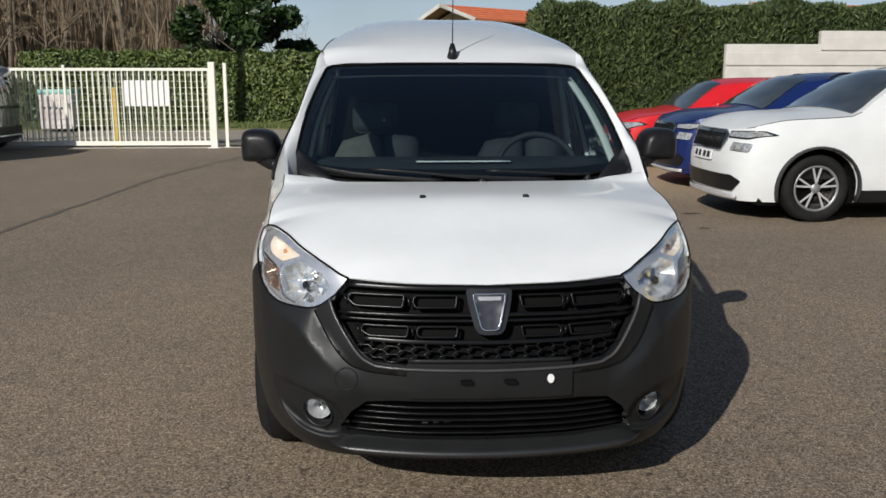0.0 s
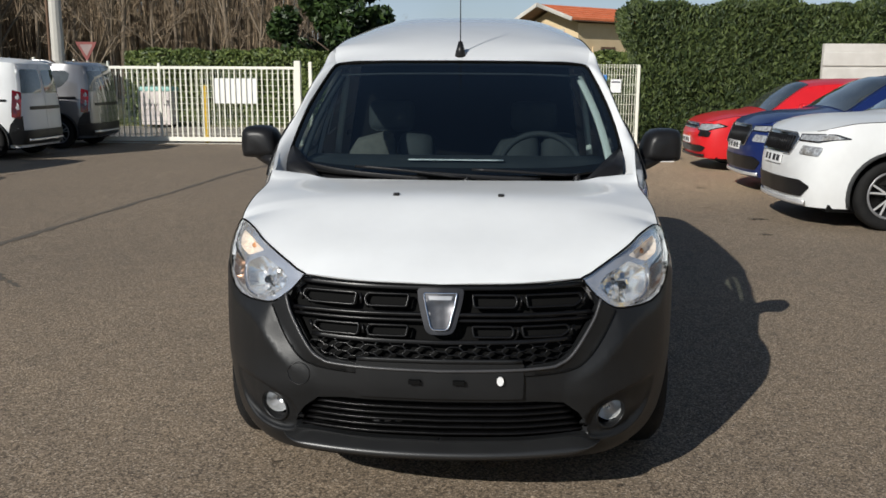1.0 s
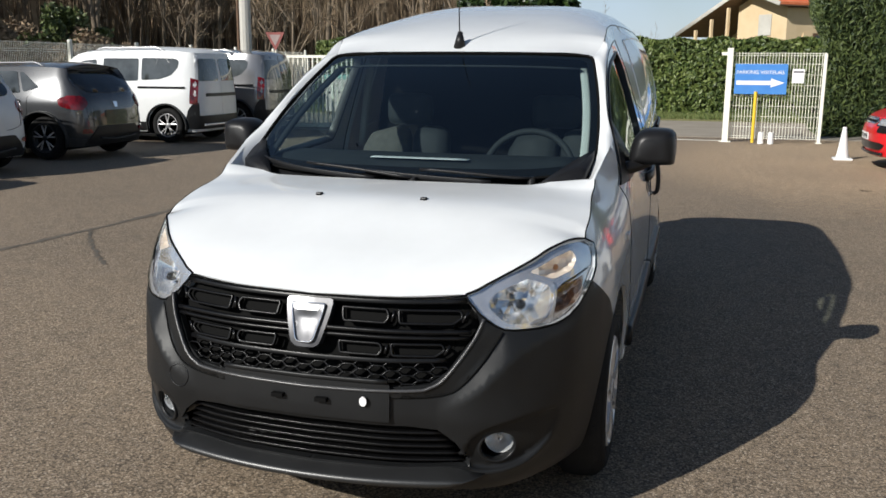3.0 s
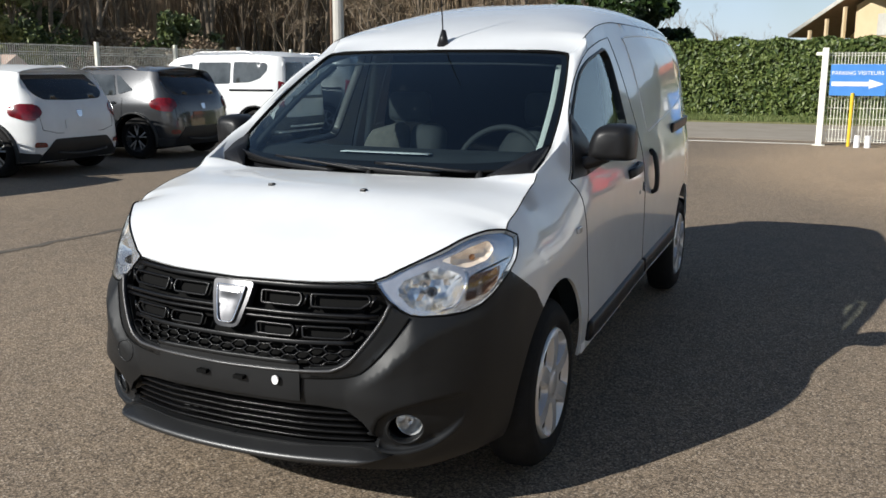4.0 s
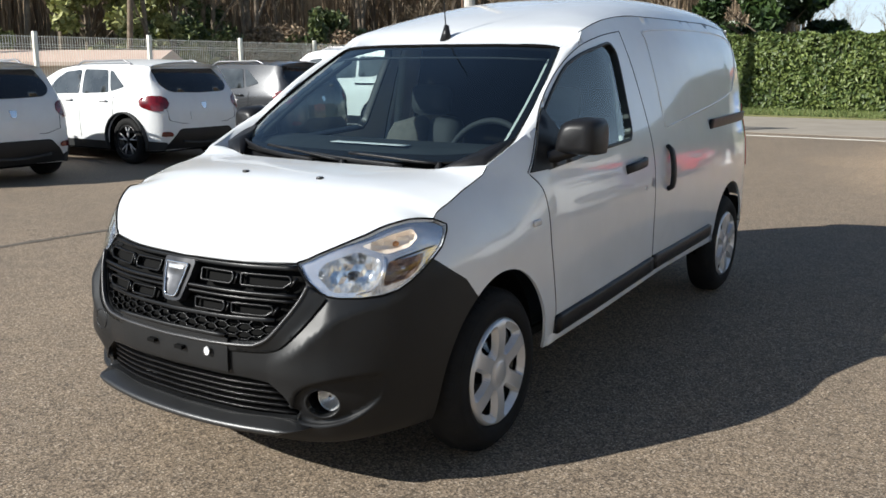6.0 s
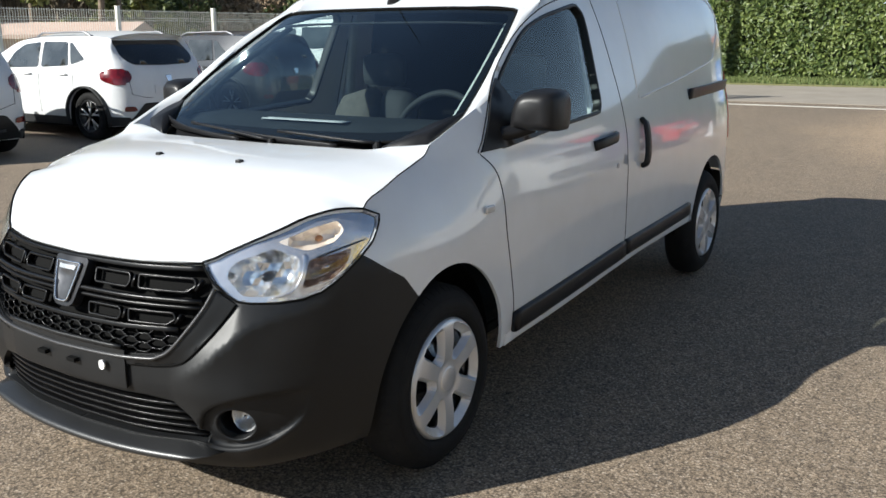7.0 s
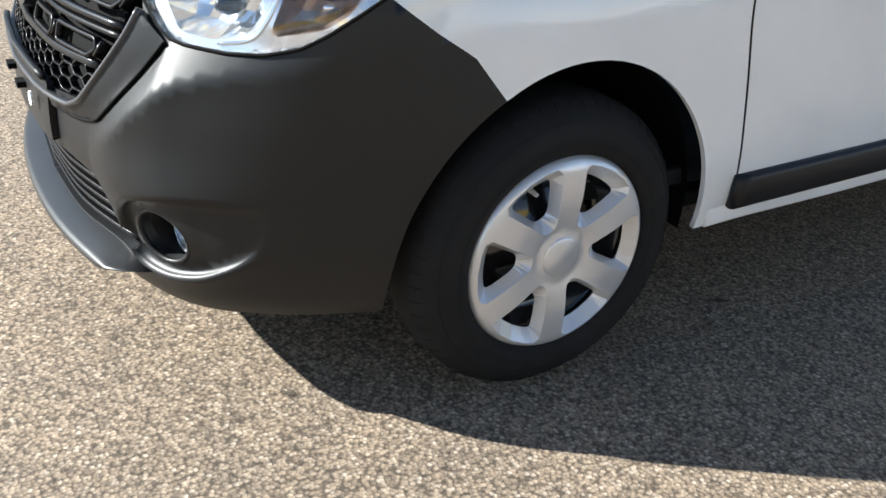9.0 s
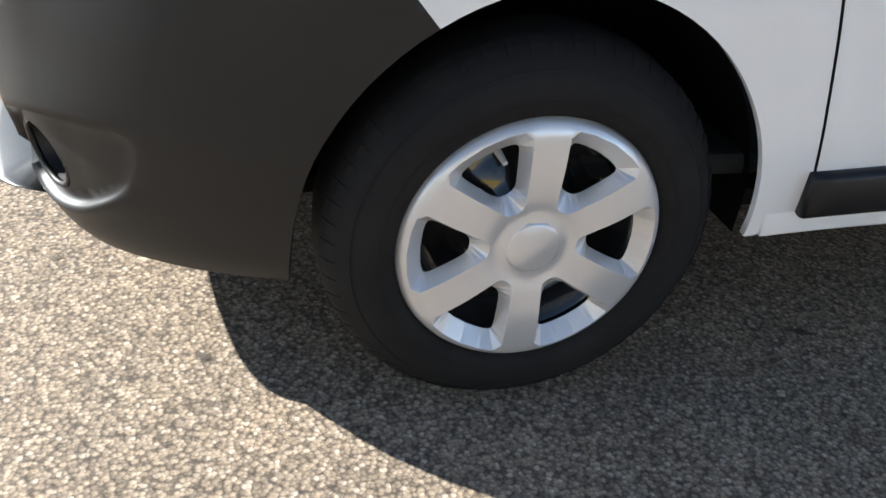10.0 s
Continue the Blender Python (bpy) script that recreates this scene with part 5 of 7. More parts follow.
hedge((3.45, 18.3, 0.0), (14.5, 20.3, 3.1), 110000, 0.062, CONIFER, "tall clipped dark green conifer hedge behind parked cars", "front left top", 5, 0.13, spray=0.5, depth=0.34)

road = tagged(block("road", (-60, 17.2, -0.05), (40, 23.0, 0.006), ROAD, None, 0.0), "grey asphalt road behind the gate", "road", kind="structure")
verge = tagged(block("verge", (-40, 23.0, -0.1), (12, 26.8, 0.05), SOIL, None, 0.02), "grass verge in front of the hedge", "verge", kind="structure")
verge2 = tagged(block("verge", (-60, 26.8, -0.1), (60, 75.0, 0.03), SOIL, None, 0.0), "rough grass under the trees", "verge", kind="structure")
verge3 = tagged(block("verge", (-60, -60, -0.1), (-14.2, 17.2, 0.03), SOIL, None, 0.0), "leaf-covered ground behind the fence", "verge", kind="structure")
tagged(block("gate_track", (-9.5, 16.28, 0.0), (1.5, 16.36, 0.012), CONCRETE, None, 0.004), "pale steel gate track set in the asphalt", "track", kind="structure")


def grass(lo, hi, count, seed):
    rng = np.random.default_rng(seed)
    p = np.c_[rng.uniform(lo[0], hi[0], count), rng.uniform(lo[1], hi[1], count), np.full(count, lo[2])]
    a = rng.uniform(0, 2 * np.pi, count)
    h = rng.uniform(0.05, 0.14, count)
    d = np.c_[np.cos(a), np.sin(a), np.zeros(count)] * 0.012
    tip = p + np.c_[rng.normal(0, 0.04, (count, 2)), h]
    verts = np.stack([p - d, p + d, tip], 1).reshape(-1, 3)
    g = link("grass", verts, np.arange(count)[:, None] * 3 + np.arange(3), GRASS, flat=True)
    return tagged(g, "short rough grass along the verge", "grass", kind="stuff")


grass((-12, 23.0, 0.05), (7, 25.4, 0.05), 24000, 8)


# ---- marks on the asphalt ----
TAR = varied("tar_seam", (0.075, 0.063, 0.05), (0.15, 0.127, 0.1), 9, 0.8, 0.3, 200)
OIL = varied("oil_stain", (0.045, 0.035, 0.026), (0.11, 0.09, 0.07), 90, 0.75, 0.3, 160)


def fade_out(m):
    """Lets a flat stain thin out raggedly towards its rim."""
    n, l, b = nodes(m)
    co, off, far, rag, clear, mix = (n.new("ShaderNode" + q) for q in ("TexCoord", "VectorMath", "VectorMath", "Math", "BsdfTransparent", "MixShader"))
    off.operation, far.operation, rag.operation = "SUBTRACT", "LENGTH", "MULTIPLY_ADD"
    off.inputs[1].default_value = (0.5, 0.5, 0.0)
    flat = n.new("ShaderNodeVectorMath")
    flat.operation = "MULTIPLY"
    flat.inputs[1].default_value = (1, 1, 0)
    l.new(co.outputs["Generated"], flat.inputs[0])
    l.new(flat.outputs[0], off.inputs[0])
    l.new(off.outputs[0], far.inputs[0])
    l.new(noise_tex(m, 45, 5, 0.75).outputs[0], rag.inputs[0])
    rag.inputs[1].default_value = 0.9
    l.new(far.outputs["Value"], rag.inputs[2])
    l.new(ramp(m, rag.outputs[0], [(0.48, (0.12, 0.12, 0.12)), (0.8, (1, 1, 1))]), mix.inputs[0])
    l.new(b.outputs[0], mix.inputs[1])
    l.new(clear.outputs[0], mix.inputs[2])
    l.new(mix.outputs[0], n["Material Output"].inputs[0])


fade_out(OIL)


def seam_line(pts, width, seed):
    rg = np.random.default_rng(seed)
    p = spline(pts, 14)
    p = p + rg.normal(0, 0.012, p.shape)
    q = np.c_[p, np.full(len(p), 0.003)]
    w = width * rg.uniform(0.5, 1.2, len(p))
    t = np.gradient(p, axis=0)
    n = np.c_[-t[:, 1], t[:, 0]] / np.linalg.norm(t, axis=1, keepdims=True)
    verts = np.vstack([np.c_[p + n * w[:, None], q[:, 2]], np.c_[p - n * w[:, None], q[:, 2]]])
    m = len(p)
    s = link("tar_seam", verts, [(i, i + 1, m + i + 1, m + i)[::-1] for i in range(m - 1)], TAR, flat=True)
    return tagged(s, "dark tar seam in the asphalt", "seam", kind="structure")


seam_line([(-4.3, 1.0), (-4.08, 3.5), (-3.98, 4.6), (-3.9, 6.2), (-3.75, 8.4), (-3.6, 10.8), (-3.05, 13.7), (-2.8, 15.5)], 0.045, 1)
seam_line([(-3.97, 4.2), (-3.75, 3.9), (-3.35, 3.45), (-3.0, 3.1)], 0.02, 2)


def stain(x, y, r, seed):
    """An irregular dark blot with a few drops round it."""
    rg = np.random.default_rng(seed)
    verts, faces = [], []
    for k in range(4):
        c = np.array([x, y]) + (rg.normal(0, r * 0.8, 2) if k else 0)
        rr = r * (0.62 if k == 0 else rg.uniform(0.08, 0.3))
        n0, n = len(verts), 16
        a = np.linspace(0, 2 * np.pi, n, endpoint=False)
        rad = rr * (1 + 0.3 * np.sin(2 * a + rg.uniform(0, 6)) + 0.22 * np.sin(5 * a + rg.uniform(0, 6)))
        verts += [(c[0] + q * np.cos(b), c[1] + 0.7 * q * np.sin(b), 0.0025 + 0.0003 * k) for q, b in zip(rad, a)]
        faces.append(tuple(range(n0, n0 + n)))
    return tagged(link("oil_stain", verts, faces, OIL, flat=True), "small dark oil stain on the asphalt", "stain", kind="structure")


for i, (x, y, r) in enumerate(((-0.63, 0.472, 0.06), (0.62, 0.369, 0.05), (0.72, 0.415, 0.02), (2.0, 2.35, 0.035), (2.02, 1.95, 0.03), (1.95, 1.6, 0.03), (2.38, 2.07, 0.05), (0.28, 0.114, 0.04),
                               (0.68, 1.46, 0.05), (-1.6, 1.2, 0.03), (-1.9, 2.6, 0.035), (2.6, 3.1, 0.05), (2.9, 6.6, 0.22), (2.55, 7.4, 0.16), (2.7, 5.6, 0.13), (3.0, 9.2, 0.25), (2.5, 9.8, 0.12), (-7.0, 7.0, 0.2), (-6.8, 10.0, 0.18), (1.5, -0.6, 0.03), (1.1, -0.3, 0.025))):
    stain(x, y, r if r > 0.1 else r * 0.75, 100 + i)


# ---- gate and fences ----
gate = thing("sliding_gate", pose(0, 16.42, 0), "white steel bar gate, closed, with a blank white board", "gate")
block("bottom_beam", (-9.6, -0.04, 0.05), (-3.92, 0.04, 0.14), GALVA, gate)
block("top_rail", (-9.6, -0.025, 1.58), (-3.92, 0.025, 1.64), GALVA, gate)
bar_mesh = None
for i in range(48):
    x = -9.55 + i * 0.1175
    if bar_mesh is None:
        o = block("bar", (-0.013, -0.013, 0.14), (0.013, 0.013, 1.58), GALVA, gate, 0.003)
        bar_mesh = o.data
    else:
        o = new("bar", bar_mesh)
        o.parent = gate
    o.location = (x, 0, 0)
block("gate_stile", (-6.98, -0.03, 0.14), (-6.93, 0.03, 1.7), GALVA, gate)
board = block("board", (-5.8, 0.016, 0.86), (-4.86, 0.028, 1.39), SIGNWHITE, gate, 0.003, "blank white board")


def post(x, y, h, w, label):
    p = thing("gate_post", pose(x, y, 0), label, "post")
    block("shaft", (-w / 2, -w / 2, 0), (w / 2, w / 2, h), GALVA, p, 0.006)
    block("base_plate", (-w, -w, 0), (w, w, 0.015), GALVA, p, 0.003)
    return p


post(-3.93, 16.3, 1.76, 0.13, "white steel guide post of the sliding gate")
post(-3.68, 16.4, 1.74, 0.07, "thin white steel post beside the gate")
post(1.47, 16.15, 1.8, 0.11, "white steel gate post")
block("gate_catch", (-0.16, -0.03, 1.66), (0, 0.03, 1.72), GALVA, bpy.data.objects["gate_post.002"], 0.004)
post(3.2, 16.3, 1.7, 0.06, "white steel end post of the mesh panel")


def mesh_panel(name, a, b, h, z0, step, parent, rows):
    """Welded wire panel between two places on the ground."""
    a, b = Vector((*a, 0)), Vector((*b, 0))
    n = int((b - a).length / step)
    bm = bmesh.new()
    for i in range(n + 1):
        p = a.lerp(b, i / n)
        rod(bm, p + Vector((0, 0, z0)), p + Vector((0, 0, h)), 0.0058, n=4)
    for z in rows:
        rod(bm, a + Vector((0, 0, z)), b + Vector((0, 0, z)), 0.0045, n=4)
    return tagged(part(name, bm, GALVA, parent), kind="stuff")


mesh_panel("wire_panel", (-9.55, 0.05), (-3.95, 0.05), 1.56, 0.16, 0.11, gate, [0.2 + 0.13 * i for i in range(11)])
bin_body = thing("roadside_container", pose(-9.3, 22.6, 0.02), "pale container with a teal lid across the road", "container")
block("body", (-0.42, -0.35, 0.06), (0.42, 0.35, 1.0), SIGNPINK, bin_body, 0.03)
block("lid", (-0.45, -0.38, 1.0), (0.45, 0.38, 1.13), TEAL, bin_body, 0.04)
for i in range(5):
    block("slot", (-0.34 + 0.15 * i, -0.358, 0.6), (-0.25 + 0.15 * i, -0.352, 0.65), BLACK, bin_body, 0.001)
for x in (-0.34, 0.34):
    for y in (-0.27, 0.27):
        block("foot", (x - 0.04, y - 0.04, 0.0), (x + 0.04, y + 0.04, 0.06), BLACK, bin_body, 0.005)
fence_p = thing("mesh_fence", pose(0, 0, 0), "white welded mesh panel beside the gate", "fence")
mesh_panel("wire_panel", (1.53, 16.2), (3.2, 16.3), 1.72, 0.06, 0.055, fence_p, [0.08, 0.12, 0.3, 0.5, 0.7, 0.9, 1.1, 1.3, 1.5, 1.66, 1.7])
sign = thing("direction_sign", pose(1.58, 16.12, 0), "blue visitor parking sign with white arrow", "sign")
block("sign_plate", (0, -0.01, 0.93), (0.95, 0.01, 1.5), BLUE, sign, 0.004)
bm = bmesh.new()
vs = [bm.verts.new((x, -0.014, z)) for x, z in ((0.03, 1.105), (0.66, 1.105), (0.66, 1.06), (0.91, 1.145), (0.66, 1.23), (0.66, 1.185), (0.03, 1.185))]
bm.faces.new(vs)
r = bmesh.ops.extrude_face_region(bm, geom=bm.faces[:])
bmesh.ops.translate(bm, vec=(0, 0.006, 0), verts=[v for v in r["geom"] if isinstance(v, bmesh.types.BMVert)])
part("arrow", bm, SIGNWHITE, sign)
txt = bpy.data.curves.new("lettering", "FONT")
txt.body, txt.size, txt.extrude = "PARKING VISITEURS", 0.098, 0.002
lettering = new("lettering", txt)
txt.materials.append(SIGNWHITE)
lettering.parent = sign
lettering.matrix_basis = pose(0.02, -0.013, 1.31, 90, 0, 0)
for x in (0.1, 0.85):
    block("bracket", (x, 0.008, 0.98), (x + 0.04, 0.1, 1.02), GALVA, sign, 0.003)
ypost = thing("yellow_post", pose(1.98, 16.09, 0), "thin yellow steel post", "post")
part("shaft", rod(bmesh.new(), (0, 0, 0), (0, 0, 0.98), 0.03, n=14), YELLOW, ypost)
ypost2 = thing("yellow_post", pose(-6.02, 16.58, 0), "thin yellow steel post behind the gate", "post")
part("shaft", rod(bmesh.new(), (0, 0, 0), (0, 0, 1.25), 0.05, n=14), YELLOW, ypost2)
notice = thing("notice", pose(2.62, 16.22, 1.14), "small white notice tied to the mesh", "sign")
block("plate", (0, -0.01, 0), (0.22, 0.0, 0.27), SIGNWHITE, notice, 0.003)
block("writing_bar", (0.02, -0.014, 0.2), (0.2, -0.01, 0.23), material("ink", (0.1, 0.1, 0.12), 0.6), notice, 0.001)
for i, x in enumerate((2.12, 2.3)):
    bl = thing("bollard_stub", pose(x, 15.9, 0), "short white post stub by the mesh panel", "bollard")
    part("stub", rod(bmesh.new(), (0, 0, 0), (0, 0, 0.22), 0.055, 0.05, 14), SIGNWHITE, bl)

cone = thing("traffic_cone", pose(3.2, 13.1, 0), "white plastic cone standing on asphalt", "cone")
block("foot", (-0.14, -0.14, 0), (0.14, 0.14, 0.035), SIGNWHITE, cone, 0.012)
cc = lathe("cone", [(0.03, 0.1), (0.2, 0.072), (0.5, 0.03), (0.52, 0.026), (0.52, 0.0)], SIGNWHITE, cone, 24)
cc.matrix_basis = pose(0, 0, 0, 0, -90, 0)

fence = thing("boundary_fence", pose(0, 0, 0), "white welded mesh fence with square posts", "fence")
ys_post = [-4.98 + 2.7 * i for i in range(14)]
for i, y in enumerate(ys_post):
    block("post", (-14.04, y - 0.04, 0), (-13.96, y + 0.04, 2.0), GALVA, fence, 0.006)
    if i:
        mesh_panel("wire_panel", (-14.0, ys_post[i - 1] + 0.04), (-14.0, y - 0.04), 1.92, 0.05, 0.055, fence, [0.07, 0.5, 0.55, 1.1, 1.15, 1.7, 1.75, 1.9])

wall = tagged(block("wall_east", (7.4, 17.6, 0), (30, 17.75, 2.2), WALLWHITE, None, 0.01), "white wall of grooved horizontal boards", "wall", kind="structure")
for i in range(7):
    x0 = 7.38 if i < 6 else 9.6
    block("wall_board", (x0, 17.565, 0.34 * i + 0.02), (30, 17.598, 0.34 * i + 0.32), WALLWHITE, wall, 0.02)
block("wall_cap", (9.6, 17.6, 2.2), (30, 17.75, 2.5), WALLWHITE, wall, 0.01)
pole = thing("utility_pole", pose(-9.72, 17.6, 0), "tall pale concrete utility pole", "pole")
part("shaft", rod(bmesh.new(), (0, 0, 0), (0, 0, 9), 0.15, 0.11, 12), CONCRETE, pole)
part("cable_duct", rod(bmesh.new(), (-0.15, -0.1, 0), (-0.13, -0.09, 6), 0.03, 0.03, 8), WOODBROWN, pole)
give = thing("give_way_sign", pose(-10.15, 20.0, 0), "faded red and white give way triangle on a pole, coloured dark for shade", "sign")
part("pole", rod(bmesh.new(), (0, 0.03, 0), (0, 0.03, 2.2), 0.03, n=10), GALVA, give)


def tri(r, y0, y1):
    bm = bmesh.new()
    c = [(r * math.sin(a), r * math.cos(a)) for a in (math.radians(60), math.radians(180), math.radians(300))]
    c = rounded(c, 0.04)
    lo = [bm.verts.new((x, y0, 2.12 + z)) for x, z in c]
    hi = [bm.verts.new((x, y1, 2.12 + z)) for x, z in c]
    bm.faces.new(lo[::-1])
    bm.faces.new(hi)
    for i in range(len(c)):
        bm.faces.new((lo[i], lo[(i + 1) % len(c)], hi[(i + 1) % len(c)], hi[i]))
    bmesh.ops.recalc_face_normals(bm, faces=bm.faces[:])
    return bm


# plate and face carry their shade as darker colour
part("red_plate", tri(0.33, 0.0, 0.02), SIGNRED, give)
part("pale_face", tri(0.2, -0.004, 0.004), PINK, give)


# unseen hall, added to lighten the van's flank and reflect yellow in its lamp
hall = thing("reflected_hall", pose(13.0, 0, 0), "long white hall with a yellow fascia, unseen and added for reflections", "building")
block("wall", (0, -24, 0), (9, 3.5, 4.3), SIGNWHITE, hall, 0.02)
block("fascia", (-0.12, -24, 3.5), (-0.004, 3.5, 4.4), YELLOW, hall, 0.01)
for i in range(6):
    pane = block("window", (-0.05, -22 + 4.2 * i, 0.3), (-0.004, -18.6 + 4.2 * i, 2.9), GLOSS, hall, 0.01)
    for y in (-22, -20.3, -18.66):
        block("mullion", (-0.075, y + 4.2 * i, 0.3), (-0.052, y + 0.06 + 4.2 * i, 2.9), SIGNWHITE, pane, 0.004)


# ---- houses beyond the hedge ----
def house(x0, y0, turn, left, right, z_left, z_ridge, z_right, length, label):
    """A gabled house: local x across the gable from its apex, y along the ridge."""
    h = thing("house", pose(x0, y0, 0, 0, 0, turn), label, "house")
    wl, wr, wm = left + 0.7, right - 0.5, left * 0.25
    zm = z_ridge - 0.25 + (z_left - z_ridge) * wm / left
    for prof, y0 in (([(wm, 0), (wr, 0), (wr, z_right - 0.15), (0, z_ridge - 0.25), (wm, zm)], 0.9), ([(wl, 0), (wm, 0), (wm, zm), (wl, z_left)], 3.2)):
        bm, n = bmesh.new(), len(prof)
        lo = [bm.verts.new((x, y0, z)) for x, z in prof]
        hi = [bm.verts.new((x, length - 0.5, z)) for x, z in prof]
        bm.faces.new(lo)
        bm.faces.new(hi[::-1])
        for i in range(n):
            bm.faces.new((lo[i], hi[i], hi[(i + 1) % n], lo[(i + 1) % n]))
        bmesh.ops.recalc_face_normals(bm, faces=bm.faces[:])
        part("wall", bm, PLASTER, h)
    block("balcony_rail", (wl + 0.2, 0.25, 1.9), (wm, 0.33, 2.75), PLASTER, h)
    block("gable_shutter", (wm + 1.6, 0.85, 3.0), (wm + 2.5, 0.895, 4.0), CONCRETE, h)
    for xe, ze in ((left, z_left), (right, z_right)):
        roof = new("roof_slope")
        roof.parent = h
        tagged(roof, "orange clay tiles in overlapping rows")
        n = max(3, int(math.hypot(xe, z_ridge - ze) / 0.45))
        for i in range(n):
            a, b = (i + 1) / n, i / n
            xa, za, xb, zb = xe * a, z_ridge + (ze - z_ridge) * a, xe * b, z_ridge + (ze - z_ridge) * b
            v = [(xa, 0, za + 0.06), (xa, length, za + 0.06), (xb, length, zb + 0.02), (xb, 0, zb + 0.02), (xa, 0, za - 0.05), (xa, length, za - 0.05), (xb, length, zb - 0.05), (xb, 0, zb - 0.05)]
            link("roof_course", v, [(0, 1, 2, 3), (4, 7, 6, 5), (0, 4, 5, 1), (0, 3, 7, 4), (1, 5, 6, 2)], TILE, roof, flat=True)
        sweep("barge_board", [(xe, -0.03, ze - 0.02), (0, -0.03, z_ridge - 0.02)], slab(0.06, 0.2), CONCRETE, h)
        v = [(xe, 0.01, ze - 0.06), (xe, length, ze - 0.06), (0, length, z_ridge - 0.06), (0, 0.01, z_ridge - 0.06)]
        link("soffit", v + [(x, y, z - 0.05) for x, y, z in v], [(0, 1, 2, 3), (7, 6, 5, 4), (0, 4, 5, 1), (2, 6, 7, 3), (3, 7, 4, 0)], WOODBROWN, h, flat=True)
    for x in (wl + 0.6, wl + 1.9, wl + 3.2):
        z = z_ridge - 0.3 + (z_left - z_ridge) * x / left
        block("timber_post", (x, 0.2, 0.4), (x + 0.14, 0.34, z), PLASTER, h)
        block("gable_window", (x + 0.35, 3.16, 1.7), (x + 1.0, 3.23, min(z - 0.3, 2.9)), WOODBROWN, h)
    for y in (2.5, 6.0, 9.5):
        if y + 1.3 < length:
            w = block("window", (wr - 0.04, y, 1.9), (wr + 0.05, y + 1.0, 3.1), WOODBROWN, h)
            block("pane", (wr + 0.05, y + 0.1, 2.0), (wr + 0.06, y + 0.9, 3.0), GLOSS, w)
            block("shutter", (wr, y - 0.6, 1.9), (wr + 0.06, y - 0.05, 3.1), PLASTER, h)
    return h


house(2.5, 45.0, -53, -5.3, 2.7, 3.2, 5.25, 4.4, 16, "beige house with a low orange tiled roof")
house(21, 50.0, -75, -5.5, 5.5, 3.7, 5.9, 3.7, 14, "distant beige house with an orange tiled roof")


# ---- trees ----
def bare_tree(seed, height, spread, levels=4, first=0.35):
    """A leafless tree: trunk and limbs in one mesh, twigs in another."""
    rng = random.Random(seed)
    wood, twigs = [], []

    def grow(p, d, length, r, level):
        q = p + d * length
        (wood if level < 2 else twigs).append((p, q, r, r * 0.66))
        if level >= levels:
            return
        n = rng.choice((3, 4)) if level else 7
        for i in range(n):
            side = Vector((rng.gauss(0, 1), rng.gauss(0, 1), rng.gauss(0.1, 0.5))).normalized()
            nd = (d * (1.0 if level else 0.9) + side * spread).normalized()
            t = rng.uniform(first, 1.0) if level == 0 else rng.uniform(0.3, 1.0)
            grow(p.lerp(q, t), nd, length * rng.uniform(0.42, 0.62), r * 0.5 * (1.2 - 0.5 * t), level + 1)

    grow(Vector((0, 0, 0)), Vector((rng.gauss(0, 0.04), rng.gauss(0, 0.04), 1)).normalized(), height * 0.62, height * 0.011, 0)

    def tubes(name, segs, mat, n):
        verts, faces = [], []
        for p, q, r0, r1 in segs:
            d = (q - p).normalized()
            a = d.orthogonal().normalized()
            b = d.cross(a)
            m0 = len(verts)
            for c, r in ((p, r0), (q, r1)):
                verts += [c + (a * math.cos(2 * math.pi * i / n) + b * math.sin(2 * math.pi * i / n)) * max(r, 0.006) for i in range(n)]
            faces += [(m0 + i, m0 + (i + 1) % n, m0 + n + (i + 1) % n, m0 + n + i) for i in range(n)]
        return name, verts, faces, mat

    return [tubes("trunk", wood, BARK, 6), tubes("crown", twigs, TWIG, 3)]


def plant(kind, x, y, scale, turn, label):
    t = thing("tree", pose(x, y, 0, 0, 0, turn) @ Matrix.Scale(scale, 4), label, "tree")
    for name, me, mat in kind:
        o = new(name, me)
        o.parent = t
    return t


kinds = []
for seed, hgt, spr, lev, first in ((1, 11, 0.55, 4, 0.45), (2, 13, 0.5, 4, 0.5), (3, 12, 0.6, 4, 0.4), (4, 5.5, 0.95, 4, 0.3), (5, 5.2, 0.9, 4, 0.32)):
    made = []
    for name, verts, faces, mat in bare_tree(seed, hgt, spr, lev, first):
        o = link(name, verts, faces, mat)
        made.append((name, o.data, mat))
        bpy.data.objects.remove(o)
    kinds.append(made)
rng = random.Random(11)
for i in range(115):
    x, y = rng.uniform(-52, -17), rng.uniform(-6, 62)
    size, turn = rng.uniform(0.75, 1.25), rng.uniform(0, 360)
    if y < 5 - 0.6 * (x + 17):
        continue
    if x > -26 and y > 20:
        x -= 12
    plant(kinds[i % 3], x, y, size, turn, "tall bare winter tree with grey-brown bark")
for i in range(40):
    plant(kinds[i % 3], rng.uniform(-40, -13), rng.uniform(44, 70), rng.uniform(0.7, 1.05), rng.uniform(0, 360), "bare winter tree at the edge of the wood")
for i, (x, y) in enumerate(((-19.5, 30.0), (-15.0, 31.0), (-12.2, 30.0), (-9.6, 30.5), (-17.2, 33.0), (-7.6, 33.5))):
    plant(kinds[3 + i % 2], x, y, rng.uniform(0.95, 1.2), rng.uniform(0, 360), "small pruned bare tree with spreading twigs")

for x, y, size in ((-5.6, 60, 0.42), (-3.4, 63, 0.36), (-7.5, 58, 0.4), (-9.5, 57, 0.5)):
    plant(kinds[int(-x) % 3], x, y, size, rng.uniform(0, 360), "small distant bare tree beyond the hedge")

